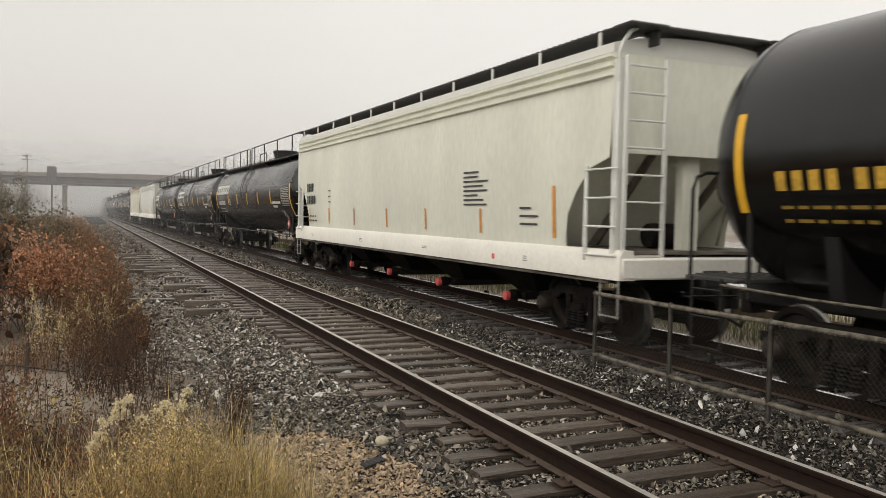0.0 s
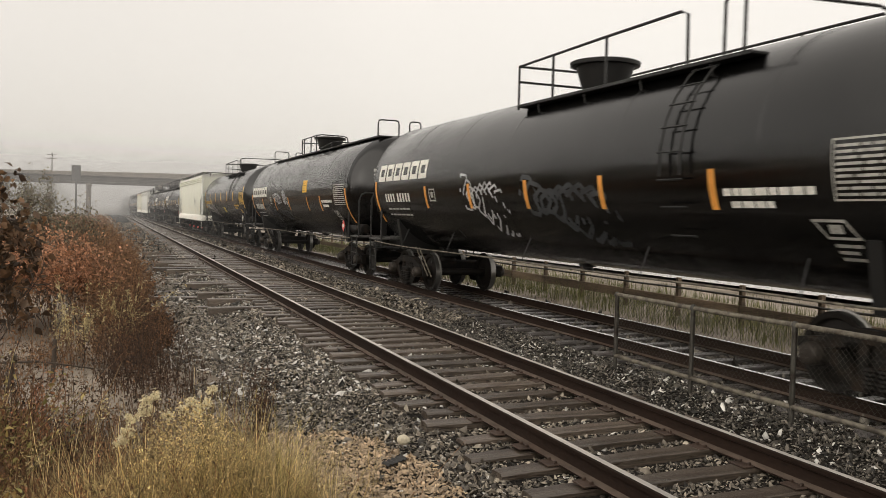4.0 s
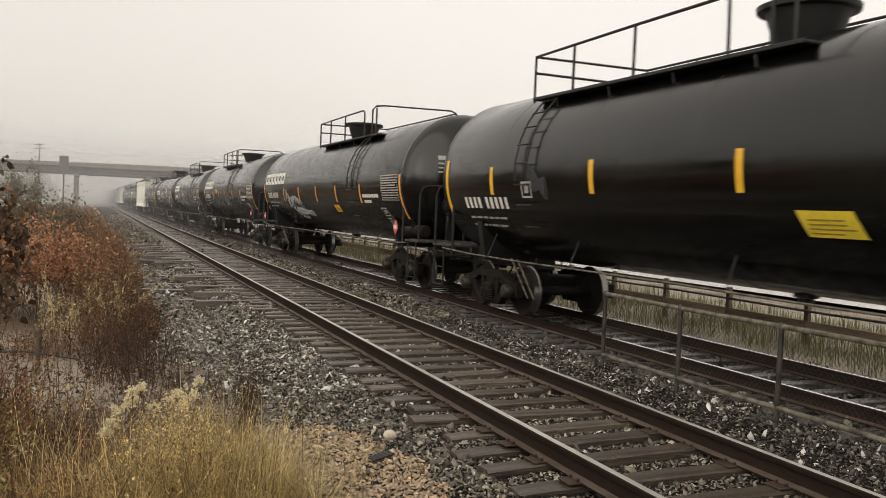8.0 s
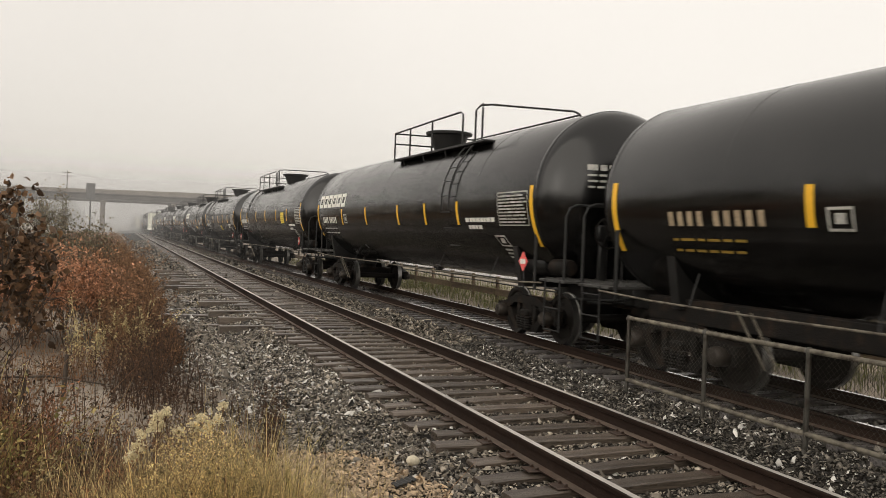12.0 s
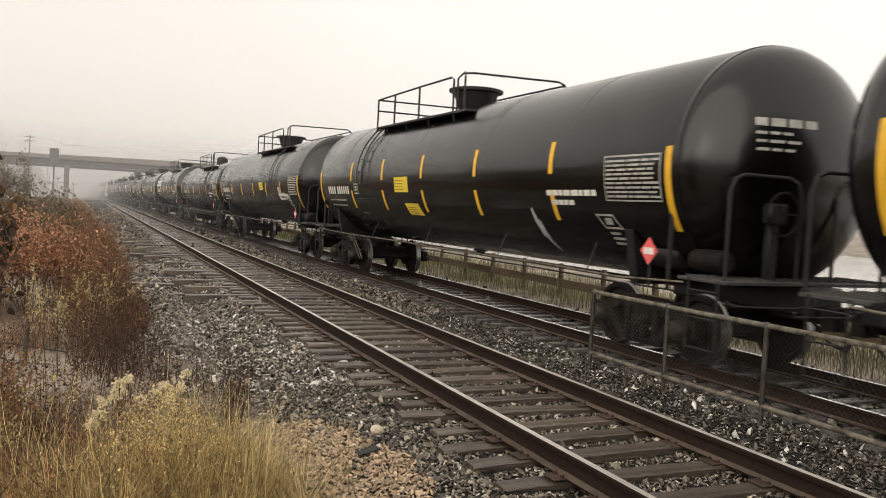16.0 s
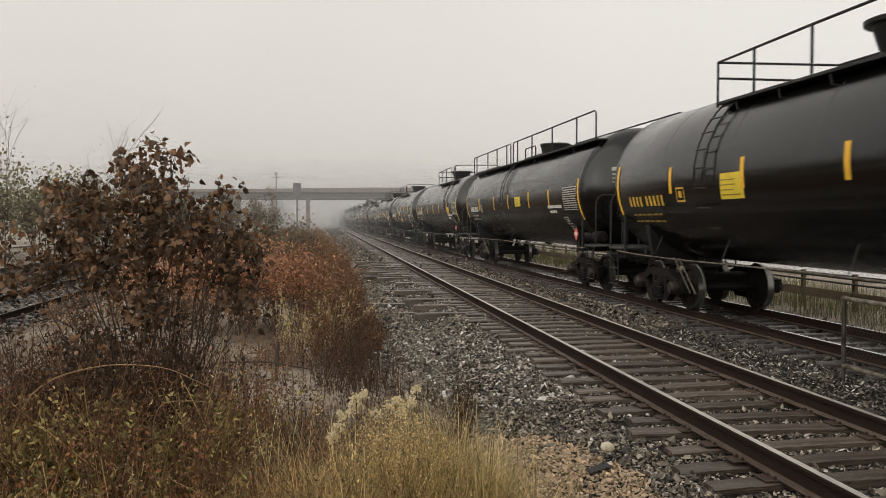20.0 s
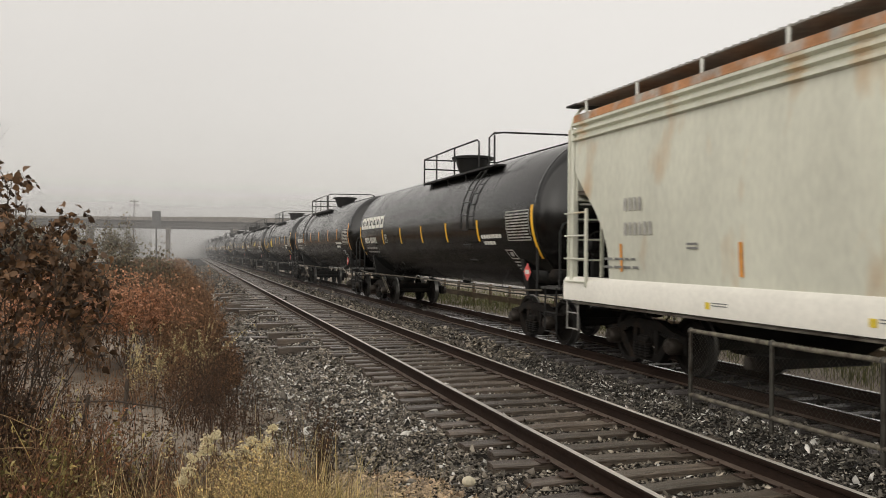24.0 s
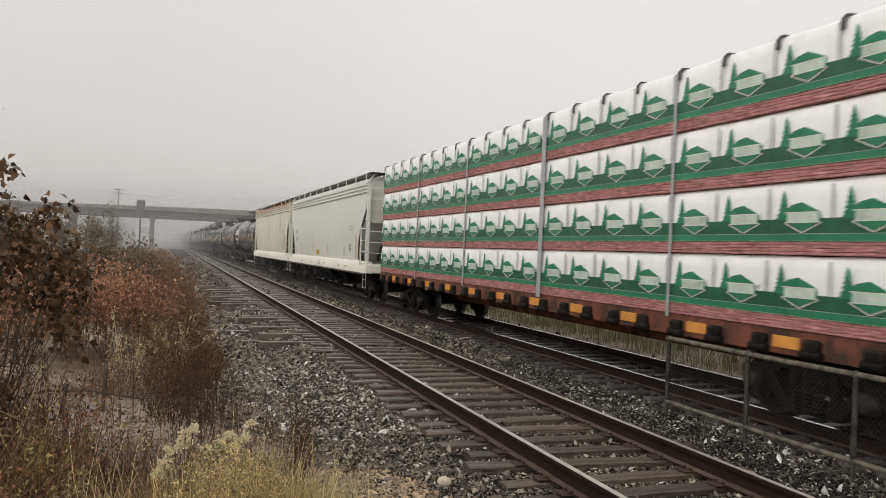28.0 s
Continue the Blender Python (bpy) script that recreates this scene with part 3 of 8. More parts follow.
def off_ties(x, y):
    if in_gravel(x, y) and STONE_RNG.random() < 0.93:
        return False
    e = x - shoulder(y)
    if e < 0.15 and lump(x, y, 1.3, 61) > 1.6 * (e + 0.23):
        return False
    if abs(x - spur(y)) < 1.28:
        # few stones between the ties, so the near-black bed gives the gaps' shade
        return (y / 0.5) % 1.0 >= 0.40 and STONE_RNG.random() < 0.55
    return True


tagged(rocks("ballast_stones", 118000, (0.35, 5.3), (3.2, 17), 0.0130, M["stone"], top_of_ground, 11, off_ties, 0.35), "loose angular grey and brown ballast stones", "ballast", kind="stuff")
tagged(rocks("ballast_stones", 44000, (5.2, 7.3), (3.2, 17), 0.0125, M["stone_dark"], bed_z, 17, off_ties, 0.35), "dark ballast stones between the two tracks", "ballast", kind="stuff")
tagged(rocks("ballast_stones", 48000, (0.6, 7.4), (15, 36), 0.023, M["stone"], top_of_ground, 12, off_ties, 0.3), "loose angular grey and brown ballast stones", "ballast", kind="stuff")
tagged(rocks("ballast_stones", 18000, (0.5, 7.4), (33, 120), 0.040, M["stone"], top_of_ground, 20, off_ties, 0.5), "loose angular grey and brown ballast stones", "ballast", kind="stuff")
tagged(rocks("ballast_stones", 14000, (7.2, 10.6), (3.5, 30), 0.032, M["stone_dark"], bed_z, 13), "loose angular grey ballast stones beside the main rails", "ballast", kind="stuff")
tagged(rocks("ballast_stones", 4000, (0.5, 10.4), (-9, 3.3), 0.04, M["stone"], top_of_ground, 19, off_ties), "loose ballast stones along the empty track", "ballast", kind="stuff")
tagged(rocks("ballast_stones", 15000, (0.5, 7.4), (-3.5, 3.5), 0.022, M["stone"], top_of_ground, 28, off_ties), "loose ballast stones along the empty track", "ballast", kind="stuff")
tagged(rocks("pale_stones", 13000, (0.9, 10.2), (3.6, 26), 0.0120, M["stone_pale"], bed_z, 14, off_ties, 0.4), "scattered pale stones in the ballast", "stones", kind="stuff")
tagged(rocks("pale_stones", 8000, (0.6, 5.2), (9, 40), 0.018, M["stone_pale"], top_of_ground, 27, off_ties, 0.3), "pale wet stones scattered through the ballast", "stones", kind="stuff")
tagged(rocks("pale_stones", 300, (5.2, 7.1), (3.5, 13), 0.021, M["stone_pale"], bed_z, 23, off_ties, 0.2), "larger pale stones lying in the dark ballast", "stones", kind="stuff")
tagged(rocks("tan_gravel", 24000, (0.7, 2.95), (4.2, 8.6), 0.0125, M["chips"], top_of_ground, 15, in_gravel), "tan gravel and leaf litter at the track's edge", "gravel", kind="stuff")


tagged(rocks("soil_litter", 11000, (-3.0, 1.35), (6.3, 14), 0.012, M["litter"], ground_z, 18, None, 0.2), "dead leaves, twigs and small stones scattered on bare soil", "litter", kind="stuff")


def pebble(name, label, at, r, mat):
    g = Geo()
    n = 14
    g.lathe([(max(0.02, math.sin(math.pi * k / 10)) * r * (1 + 0.02 * math.sin(2 * k)), -math.cos(math.pi * k / 10) * r * 0.85) for k in range(11)], n)
    g.v = [(x * 1.25 + 0.06 * r * math.sin(5 * y / r), y * (1 + 0.12 * x / r), z) for x, y, z in g.v]
    ob = new(name, g.mesh(name, mat))
    ob.matrix_basis = pose(at[0], at[1], at[2] + r * 0.45, 5, 8, 30)
    return tagged(ob, label, "stone")


pebble("round_stone", "smooth cream-coloured round stone lying on the ballast", (2.47, 6.74, -0.225), 0.054, M["boulder"])
pebble("round_stone", "grey rounded stone lying on the ballast between tracks", (6.35, 8.3, -0.36), 0.085, M["stone_pale"])

g = Geo()
zig = [(0.022 * k - 0.10, 0.010 + (0.014 if k % 2 else 0.0)) for k in range(10)]
g.prism(zig + [(x, z - 0.010) for x, z in zig[::-1]], -0.045, 0.045, "y")
ob = new("ribbed_plate", g.mesh("ribbed_plate", M["plate_black"]))
ob.matrix_basis = pose(2.28, 6.42, bed_z(2.28, 6.42) + 0.035, 6, -7, 18)
tagged(ob, "dark ribbed metal plate lying on the ballast", "metal scrap")

# rails: head, web and foot
RAIL_PROFILE = [(-0.070, -0.172), (0.070, -0.172), (0.070, -0.160), (0.016, -0.142), (0.010, -0.128), (0.010, -0.050), (0.032, -0.038), (0.036, -0.006), (0.030, 0.0),
                (-0.030, 0.0), (-0.036, -0.006), (-0.032, -0.038), (-0.010, -0.050), (-0.010, -0.128), (-0.016, -0.142), (-0.070, -0.160)]


def rail_line(name, x_of, z, y0, y1, mat, head, parent, label, step=12.0):
    ys = steps((y0, y1, step))
    n = len(RAIL_PROFILE)
    g = Geo()
    vs = [(x_of(y) + u, y, z + w) for y in ys for u, w in RAIL_PROFILE]
    fs = [(k * n + i, k * n + (i + 1) % n, (k + 1) * n + (i + 1) % n, (k + 1) * n + i) for k in range(len(ys) - 1) for i in range(n)]
    g.add(vs, fs)
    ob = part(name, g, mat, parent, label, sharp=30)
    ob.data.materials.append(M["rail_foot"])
    # the upward faces of the foot take the paler colour
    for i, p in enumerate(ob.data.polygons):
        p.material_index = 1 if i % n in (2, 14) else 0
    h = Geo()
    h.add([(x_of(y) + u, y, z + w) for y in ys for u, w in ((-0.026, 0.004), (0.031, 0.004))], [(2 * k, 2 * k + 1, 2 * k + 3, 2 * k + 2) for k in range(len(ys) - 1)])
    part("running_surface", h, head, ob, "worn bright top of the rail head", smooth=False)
    return ob


def tie_mesh(seed, L=2.6, mat=None):
    r = random.Random(seed)
    g = Geo()
    n = 9
    for k in range(n + 1):
        x = -L / 2 + L * k / n
        w = 0.094 + r.uniform(-0.006, 0.006)
        t = r.uniform(-0.006, 0.004)
        cut = 0.012 + (0.02 * r.random() if k in (0, n) else 0)
        g.v += [(x, -w, -0.16), (x, -w, t - cut), (x, -w + cut, t), (x, w - cut, t + r.uniform(-0.004, 0.004)), (x, w, t - cut), (x, w, -0.16)]
    for k in range(n):
        for i in range(6):
            a, b = k * 6 + i, k * 6 + (i + 1) % 6
            g.f.append((a, b, b + 6, a + 6))
    g.f += [tuple(range(6)), tuple(range(n * 6, n * 6 + 6))]
    return g.mesh("tie", mat or M["tie"], 30)


TIE_MESHES = [tie_mesh(k) for k in range(6)]
LONG_TIES = [tie_mesh(20 + k, 3.3 + 0.3 * k) for k in range(3)]

near_track = thing("spur_track", "empty near track with rusty rails on worn timber ties", "railway track", kind="structure")
for s in (-1, 1):
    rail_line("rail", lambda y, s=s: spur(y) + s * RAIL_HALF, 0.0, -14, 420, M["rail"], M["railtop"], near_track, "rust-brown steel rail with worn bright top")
rt = random.Random(3)
plates = Geo()
for k in range(-22, 150):
    y = 0.5 * k + 0.10 + rt.uniform(-0.05, 0.05)
    long_one = 16 < y < 40 and rt.random() < 0.42
    ob = new("tie", rt.choice(LONG_TIES if long_one else TIE_MESHES))
    ob.parent = near_track
    off = rt.uniform(-0.16, 0.10) - (rt.uniform(0.2, 0.85) if long_one else 0.0)
    ob.matrix_basis = pose(spur(y) + off, y, -0.176 + rt.uniform(-0.012, 0.004), rt.uniform(-1.5, 1.5), rt.uniform(-0.8, 0.8), rt.uniform(-2.6, 2.6))
    if k < 70:
        for s in (-1, 1):
            cx = spur(y) + s * RAIL_HALF
            plates.box((cx, y, -0.170), (0.34, 0.17, 0.016), 0.004)
            for e in (-1, 1):
                for q in (-0.05, 0.05):
                    plates.box((cx + e * 0.085, y + q, -0.155), (0.03, 0.02, 0.03), 0.004)
part("tie_plate_set", plates, M["plate"], near_track, "rusty tie plates and spikes under the rails")
far_ties = Geo()
for k in range(150, 420):
    far_ties.box((spur(0.5 * k), 0.5 * k, -0.25), (2.55, 0.22, 0.15))
part("far_tie_row", far_ties, M["tie"], near_track, "row of distant timber ties")

main_track = thing("main_track", "main line track with polished rails under the train", "railway track", kind="structure")
for s in (-1, 1):
    rail_line("rail", lambda y, s=s: MAIN_X + s * RAIL_HALF, MAIN_Z, -30, 460, M["rail"], M["railbright"], main_track, "dark steel rail with a bright polished top")
wet = [tie_mesh(40 + k, mat=M["tie_wet"]) for k in range(4)]
for k in range(-22, 90):
    y = 0.53 * k
    ob = new("tie", rt.choice(wet))
    ob.parent = main_track
    ob.matrix_basis = pose(MAIN_X + rt.uniform(-0.04, 0.04), y, MAIN_Z - 0.176, 0, 0, rt.uniform(-1, 1))
mt = Geo()
for k in range(90, 420):
    mt.box((MAIN_X, 0.53 * k, MAIN_Z - 0.25), (2.55, 0.22, 0.15))
part("far_tie_row", mt, M["tie"], main_track, "row of distant timber ties")


# old ties thrown down beside the spur
for x, y, a, e in ((1.75, 24.4, 4, 0), (1.9, 26.0, -3, 1), (1.55, 22.0, 8, 0), (2.0, 20.3, -5, 2), (1.7, 31.5, 3, 0), (1.8, 36.0, 1, 1), (1.9, 18.4, 7, 0)):
    ob = new("loose_tie", TIE_MESHES[e])
    ob.matrix_basis = pose(x, y, bed_z(x, y) + 0.07, 2, 1, a)
    tagged(ob, "old weathered timber tie lying beside the track", "timber", "discarded ties")


# tracks on the far side of the weeds
def side_track(x0, name):
    t = thing(name, "wet disused side track half hidden behind weeds", "railway track", kind="structure")
    for s in (-1, 1):
        rail_line("rail", lambda y, s=s: x0 + s * RAIL_HALF, -0.12, 6, 140, M["rail"], M["railbright"], t, "wet rail with a shining top")
    for k in range(14, 110):
        y = 0.55 * k
        ob = new("tie", rt.choice(wet))
        ob.parent = t
        ob.matrix_basis = pose(x0, y, -0.295, 0, 0, rt.uniform(-2, 2))
    return t


side_track(-7.05, "side_track")
side_track(-11.6, "side_track")
side_bed = grid_sheet("side_ballast", steps((-13.6, -5.2, 0.6)), steps((4, 60, 1.5), (60, 160, 10)),
                      lambda x, y: -0.30 - 0.25 * (smooth01(-5.9, -5.2, x) + smooth01(-13.0, -13.6, x)) + 0.02 * lump(x, y, 1.0, 41), M["bed"])
tagged(side_bed, "dark wet ballast of the side tracks", "ballast", kind="structure")
tagged(rocks("ballast_stones", 11000, (-13, -5.4), (8, 34), 0.04, M["stone_dark"], lambda x, y: -0.29, 16), "dark wet ballast stones of the side tracks", "ballast", kind="stuff")


# low chain-link fence between the tracks
def chain_fence():
    fence = thing("chain_link_fence", "low galvanised chain-link fence between the two tracks", "fence", m=pose(5.95, 0, 0))
    ys = [8.55 - 1.42 * k for k in range(9)]
    base = -0.36
    top, low = 0.86, 0.09
    for y in ys:
        g = Geo()
        g.tube([(0, y, -0.14), (0, y, top - 0.01)], 0.026, 10)
        g.lathe([(0.038, 0), (0.038, 0.03), (0.02, 0.055), (0.005, 0.06)], 10, c=(0, y, top - 0.02))
        part("post", g, M["galv"], fence)
    y0, y1 = ys[-1], ys[0]
    for name, z, r in (("top_rail", top, 0.026), ("bottom_rail", low, 0.026)):
        g = Geo()
        g.tube([(0, y0 + (y1 - y0) * k / 12, z + 0.006 * math.sin(k * 1.7)) for k in range(13)], r, 10)
        metal = M["lichen"]
        part(name, g, metal, fence)
        w = Geo()
        n = int((y1 - y0) / 0.055)
        for k in range(n):
            y = y0 + (k + 0.5) * (y1 - y0) / n
            w.tube([(-0.029, y - 0.02, z - 0.018), (-0.012, y - 0.007, z + 0.028), (0.020, y + 0.007, z + 0.024), (0.029, y + 0.02, z - 0.018)], 0.0042, 4, cap=False)
        part("wire_wrap", w, metal, fence, "wire twisted round the pipe")
    mesh = Geo()
    c = 0.062
    h = top - low
    n = int((y1 - y0) / c)
    for k in range(-int(h / c) - 1, n + 1):
        for sgn in (1, -1):
            a = y0 + k * c
            pts = []
            for e in (0.0, 1.0):
                z = low + h * e
                y = a + h * e if sgn > 0 else a + h * (1 - e)
                pts.append((y, z))
            (ya, za), (yb, zb) = pts
            lo_t, hi_t = 0.0, 1.0
            d = yb - ya
            for lim, cmp in ((y0, 1), (y1, -1)):
                t = (lim - ya) / d
                if cmp * d > 0:
                    lo_t = max(lo_t, t)
                else:
                    hi_t = min(hi_t, t)
            if hi_t - lo_t > 0.03:
                mesh.tube([(0.006 * sgn, ya + d * t, za + (zb - za) * t) for t in (lo_t, hi_t)], 0.0017, 3, cap=False)
    part("wire_mesh", mesh, M["galv"], fence, "diamond wire mesh")
    return fence


chain_fence()


# weathered rail fence and wet road beyond the main line
def verge_fence():
    fence = thing("rail_fence", "weathered fence of brown boards under two steel pipes", "fence", m=pose(12.1, 0, 0))
    k = 0
    y = 1.0
    while y < 62:
        g = Geo()
        g.box((0, y, 0.05), (0.10, 0.10, 0.95), 0.012)
        part("post", g, M["board"], fence)
        if k < 30:
            g = Geo()
            g.box((-0.07, y + 1.0, 0.0), (0.035, 1.96, 0.22), 0.008)
            part("board", g, M["board"], fence)
        y += 2.0
        k += 1
    for z in (0.30, 0.42):
        g = Geo()
        g.tube([(-0.09, 0.5 + 2 * i, z + 0.012 * math.sin(i * 2.1)) for i in range(31)], 0.024, 8)
        part("pipe_rail", g, M["galv"], fence, "dark steel pipe rail")
    return fence


verge_fence()


# galvanised fence beyond the first side track
def yard_fence():
    fence = thing("yard_fence", "grey galvanised chain-link fence beyond the side track", "fence", m=pose(-9.45, 0, -0.3))
    h = 1.22
    for k in range(20):
        y = 10 + 2.4 * k
        g = Geo()
        g.tube([(0, y, -0.1), (0, y, h + 0.03)], 0.03, 8)
        part("post", g, M["galv"], fence)
    for z in (h, 0.12):
        g = Geo()
        g.tube([(0, 10, z), (0, 55.6, z)], 0.024, 8)
        part("fence_rail", g, M["lichen"], fence)
    wires = Geo()
    c = 0.12
    for k in range(int(45.6 / c)):
        for sgn in (1, -1):
            y = 10 + k * c
            if 10 <= y + sgn * (h - 0.12) <= 55.6:
                wires.tube([(0.004 * sgn, y, 0.12), (0.004 * sgn, y + sgn * (h - 0.12), h)], 0.0025, 3, cap=False)
    part("wire_mesh", wires, M["galv"], fence, "diamond wire mesh")
    return fence


yard_fence()
road = grid_sheet("road", steps((18.6, 60, 3.0)), steps((-10, 60, 4), (60, 180, 20)), lambda x, y: -0.20 + 0.01 * lump(x, y, 0.5, 51), M["road"])
tagged(road, "pale wet road shining under the overcast sky", "road", kind="structure")


# ---- the far end: bridge, masts, poles, mist ----
def bridge():
    b = thing("road_bridge", "long concrete road bridge crossing the railway in mist", "bridge", m=pose(0, 200, 0))
    g = Geo()
    g.box((0, 5.5, 8.72), (240, 11.6, 0.22), 0.03)
    part("deck_slab", g, M["concrete"], b)
    for y in (-0.15, 11.2):
        g = Geo()
        g.prism([(-120, 8.82), (120, 8.82), (120, 9.95), (14, 9.80), (-22, 9.22), (-120, 8.95)], y - 0.175, y + 0.175, "y")
        part("parapet", g, M["concrete"], b, "pale concrete parapet")
    for i in range(5):
        g = Geo()
        y = 0.8 + i * 2.4
        g.prism([(y - 0.3, 8.6), (y - 0.3, 8.4), (y - 0.1, 8.3), (y - 0.1, 7.4), (y - 0.3, 7.25), (y - 0.3, 7.0), (y + 0.3, 7.0), (y + 0.3, 7.25), (y + 0.1, 7.4), (y + 0.1, 8.3), (y + 0.3, 8.4), (y + 0.3, 8.6)], -120, 120)
        part("girder", g, M["concrete_dark"], b, "dark girder")
    for x in (-36.5, -19.5, -2.3, 12.9, 30.0):
        for y in (1.2, 9.8):
            g = Geo()
            g.box((x, y, 3.1), (0.95, 0.95, 7.4), 0.08)
            part("pier", g, M["concrete"], b)
        g = Geo()
        g.box((x, 5.5, 6.75), (1.15, 11.0, 0.62), 0.06)
        part("pier_cap", g, M["concrete"], b)
    for x in range(-60, 61, 12):
        g = Geo()
        g.tube([(x, -0.15, 8.9), (x, -0.15, 9.62 + 0.008 * x)], 0.04, 6)
        part("rail_post", g, M["concrete_dark"], b)
    return b


bridge()


def far_hill(x, y, w, h):
    g = Geo()
    n = 18
    g.lathe([(w, -1.0), (w * 0.93, h * 0.35), (w * 0.75, h * 0.68), (w * 0.45, h * 0.92), (w * 0.1, h)], n, c=(x, y, -0.4))
    g.v = [(a, b, c + 0.5 * lump(a, b, 0.15, 71)) for a, b, c in g.v]
    return tagged(new("hill", g.mesh("hill", M["slope"])), "low rounded mound behind the bridge in mist", "hill", kind="structure")


far_hill(-20.5, 305, 12, 13.2)


def signal_mast():
    s = thing("signal_mast", "dark railway signal housing on a steel mast", "signal", m=pose(-4.75, 196, 0))
    g = Geo()
    g.tube([(0, 0, -0.5), (0, 0, 8.6)], 0.16, 10)
    part("mast", g, M["sign"], s)
    g = Geo()
    g.box((0, 0, 8.9), (1.85, 0.35, 3.5), 0.08)
    part("backboard", g, M["sign"], s)
    g = Geo()
    g.box((0, 0, -0.2), (0.7, 0.7, 0.5), 0.05)
    part("footing", g, M["concrete"], s)
    return s


signal_mast()


def utility_pole(x, y, h, arms):
    p = thing("utility_pole", "grey wooden utility pole with crossarms in mist", "pole", "utility poles", m=pose(x, y, ground_z(x, y)))
    g = Geo()
    g.tube([(0, 0, -0.6), (0, 0, h * 0.5), (0.03, 0, h)], [0.17, 0.14, 0.10], 10)
    part("shaft", g, M["pole"], p)
    for a in range(arms):
        g = Geo()
        g.box((0, -0.12, h - 0.5 - a * 0.9), (2.2, 0.12, 0.14), 0.015)
        part("crossarm", g, M["pole"], p)
        for q in (-1.0, -0.55, 0.55, 1.0):
            g = Geo()
            g.lathe([(0.03, 0), (0.055, 0.04), (0.055, 0.12), (0.03, 0.16)], 8, c=(q, -0.12, h - 0.43 - a * 0.9))
            part("insulator", g, M["concrete"], p)
    return p


utility_pole(-10.4, 214, 14.2, 2)
utility_pole(-25.5, 150, 12.5, 1)
utility_pole(-44, 120, 11.5, 1)
utility_pole(-7.5, 246, 9.5, 1)
utility_pole(-6.2, 262, 9.0, 1)


def signal_bridge():
    s = thing("signal_gantry", "distant signal gantry with three hanging signal heads", "signal", m=pose(2.5, 330, 0))
    g = Geo()
    for x in (-9, 13):
        g = Geo()
        g.tube([(x, 0, -0.5), (x, 0, 11.6)], 0.14, 8)
        part("gantry_leg", g, M["sign"], s)
    g = Geo()
    g.box((2, 0, 11.6), (22, 0.35, 0.4), 0.03)
    part("gantry_beam", g, M["sign"], s)
    for x in (-5.6, -2.2, 1.2):
        g = Geo()
        g.box((x, -0.2, 10.2), (0.7, 0.4, 2.2), 0.05)
        part("signal_head", g, M["sign"], s)
    return s


signal_bridge()

for y, d in ((34, 0.018), (54, 0.035), (88, 0.06), (128, 0.09), (168, 0.12), (224, 0.42), (290, 0.62)):
    v = [(-420, y, -1), (420, y, -1), (420, y, 28), (-420, y, 28)]
    ob = new("mist_bank", raw_mesh("mist_bank", v, [(0, 1, 2, 3)], mist_mat("mist", d)))
    tagged(ob, "thin bank of pale drifting mist over the railway", "mist", kind="stuff")


# unseen trees behind the camera and beyond the side tracks, added to darken reflections
def unseen_wood_edge(name, line, h, seed):
    """An unseen wall of bare trees: an uneven ridge along a line of places on the ground."""
    r = random.Random(seed)
    g = Geo()
    for (ax, ay), (bx, by) in zip(line, line[1:]):
        n = max(2, round(math.hypot(bx - ax, by - ay) / 2.5))
        for k in range(n):
            t = (k + r.random()) / n
            x, y = ax + (bx - ax) * t + r.uniform(-2, 2), ay + (by - ay) * t + r.uniform(-2, 2)
            top = h * r.uniform(0.65, 1.15)
            w = r.uniform(1.6, 3.2)
            g.lathe([(w * 0.7, -0.6), (w, top * 0.3), (w * 0.9, top * 0.6), (w * 0.5, top * 0.88), (0.1, top)], 9, c=(x, y, -0.3))
    return tagged(new(name, g.mesh(name, M["unseen_wood"])), "unseen bare brown trees added to darken the tanks' reflections", "woodland", kind="structure")


unseen_wood_edge("woodland", ((-34, 22), (-33, -30), (-20, -55), (5, -62), (20, -64)), 8.0, 17)

# ---- the train ----
TANK_R, TANK_Z, TANK_HALF, HEAD = 1.60, 2.625, 8.15, 0.80
WHEEL_R = 0.457
TRUCK_Y = 6.95


def wheelset_mesh():
    g = Geo()
    g.tube([(-1.0, 0, 0), (1.0, 0, 0)], 0.085, 12)
    for s in (-1, 1):
        prof = [(0.10, -0.09), (0.17, -0.085), (0.17, -0.03), (0.36, 0.0), (0.385, -0.045), (WHEEL_R, -0.055), (WHEEL_R + 0.002, 0.052), (WHEEL_R + 0.026, 0.06), (WHEEL_R + 0.026, 0.085), (0.39, 0.09), (0.36, 0.035), (0.17, 0.06), (0.10, 0.07)]
        g.lathe([(r, -s * h + s * 0.7525) for r, h in prof][::-s], 22, "x")
        for k in range(3):
            a = 2.094 * k
            g.box((s * 0.79, 0.26 * math.cos(a), 0.26 * math.sin(a)), (0.02, 0.07, 0.07), 0.01)
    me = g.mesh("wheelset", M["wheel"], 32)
    me.materials.append(M["tread"])
    for p in me.polygons:
        rr = math.hypot(p.center.y, p.center.z)
        if rr > 0.445 and abs(p.center.x) > 0.6:
            p.material_index = 1
    return me


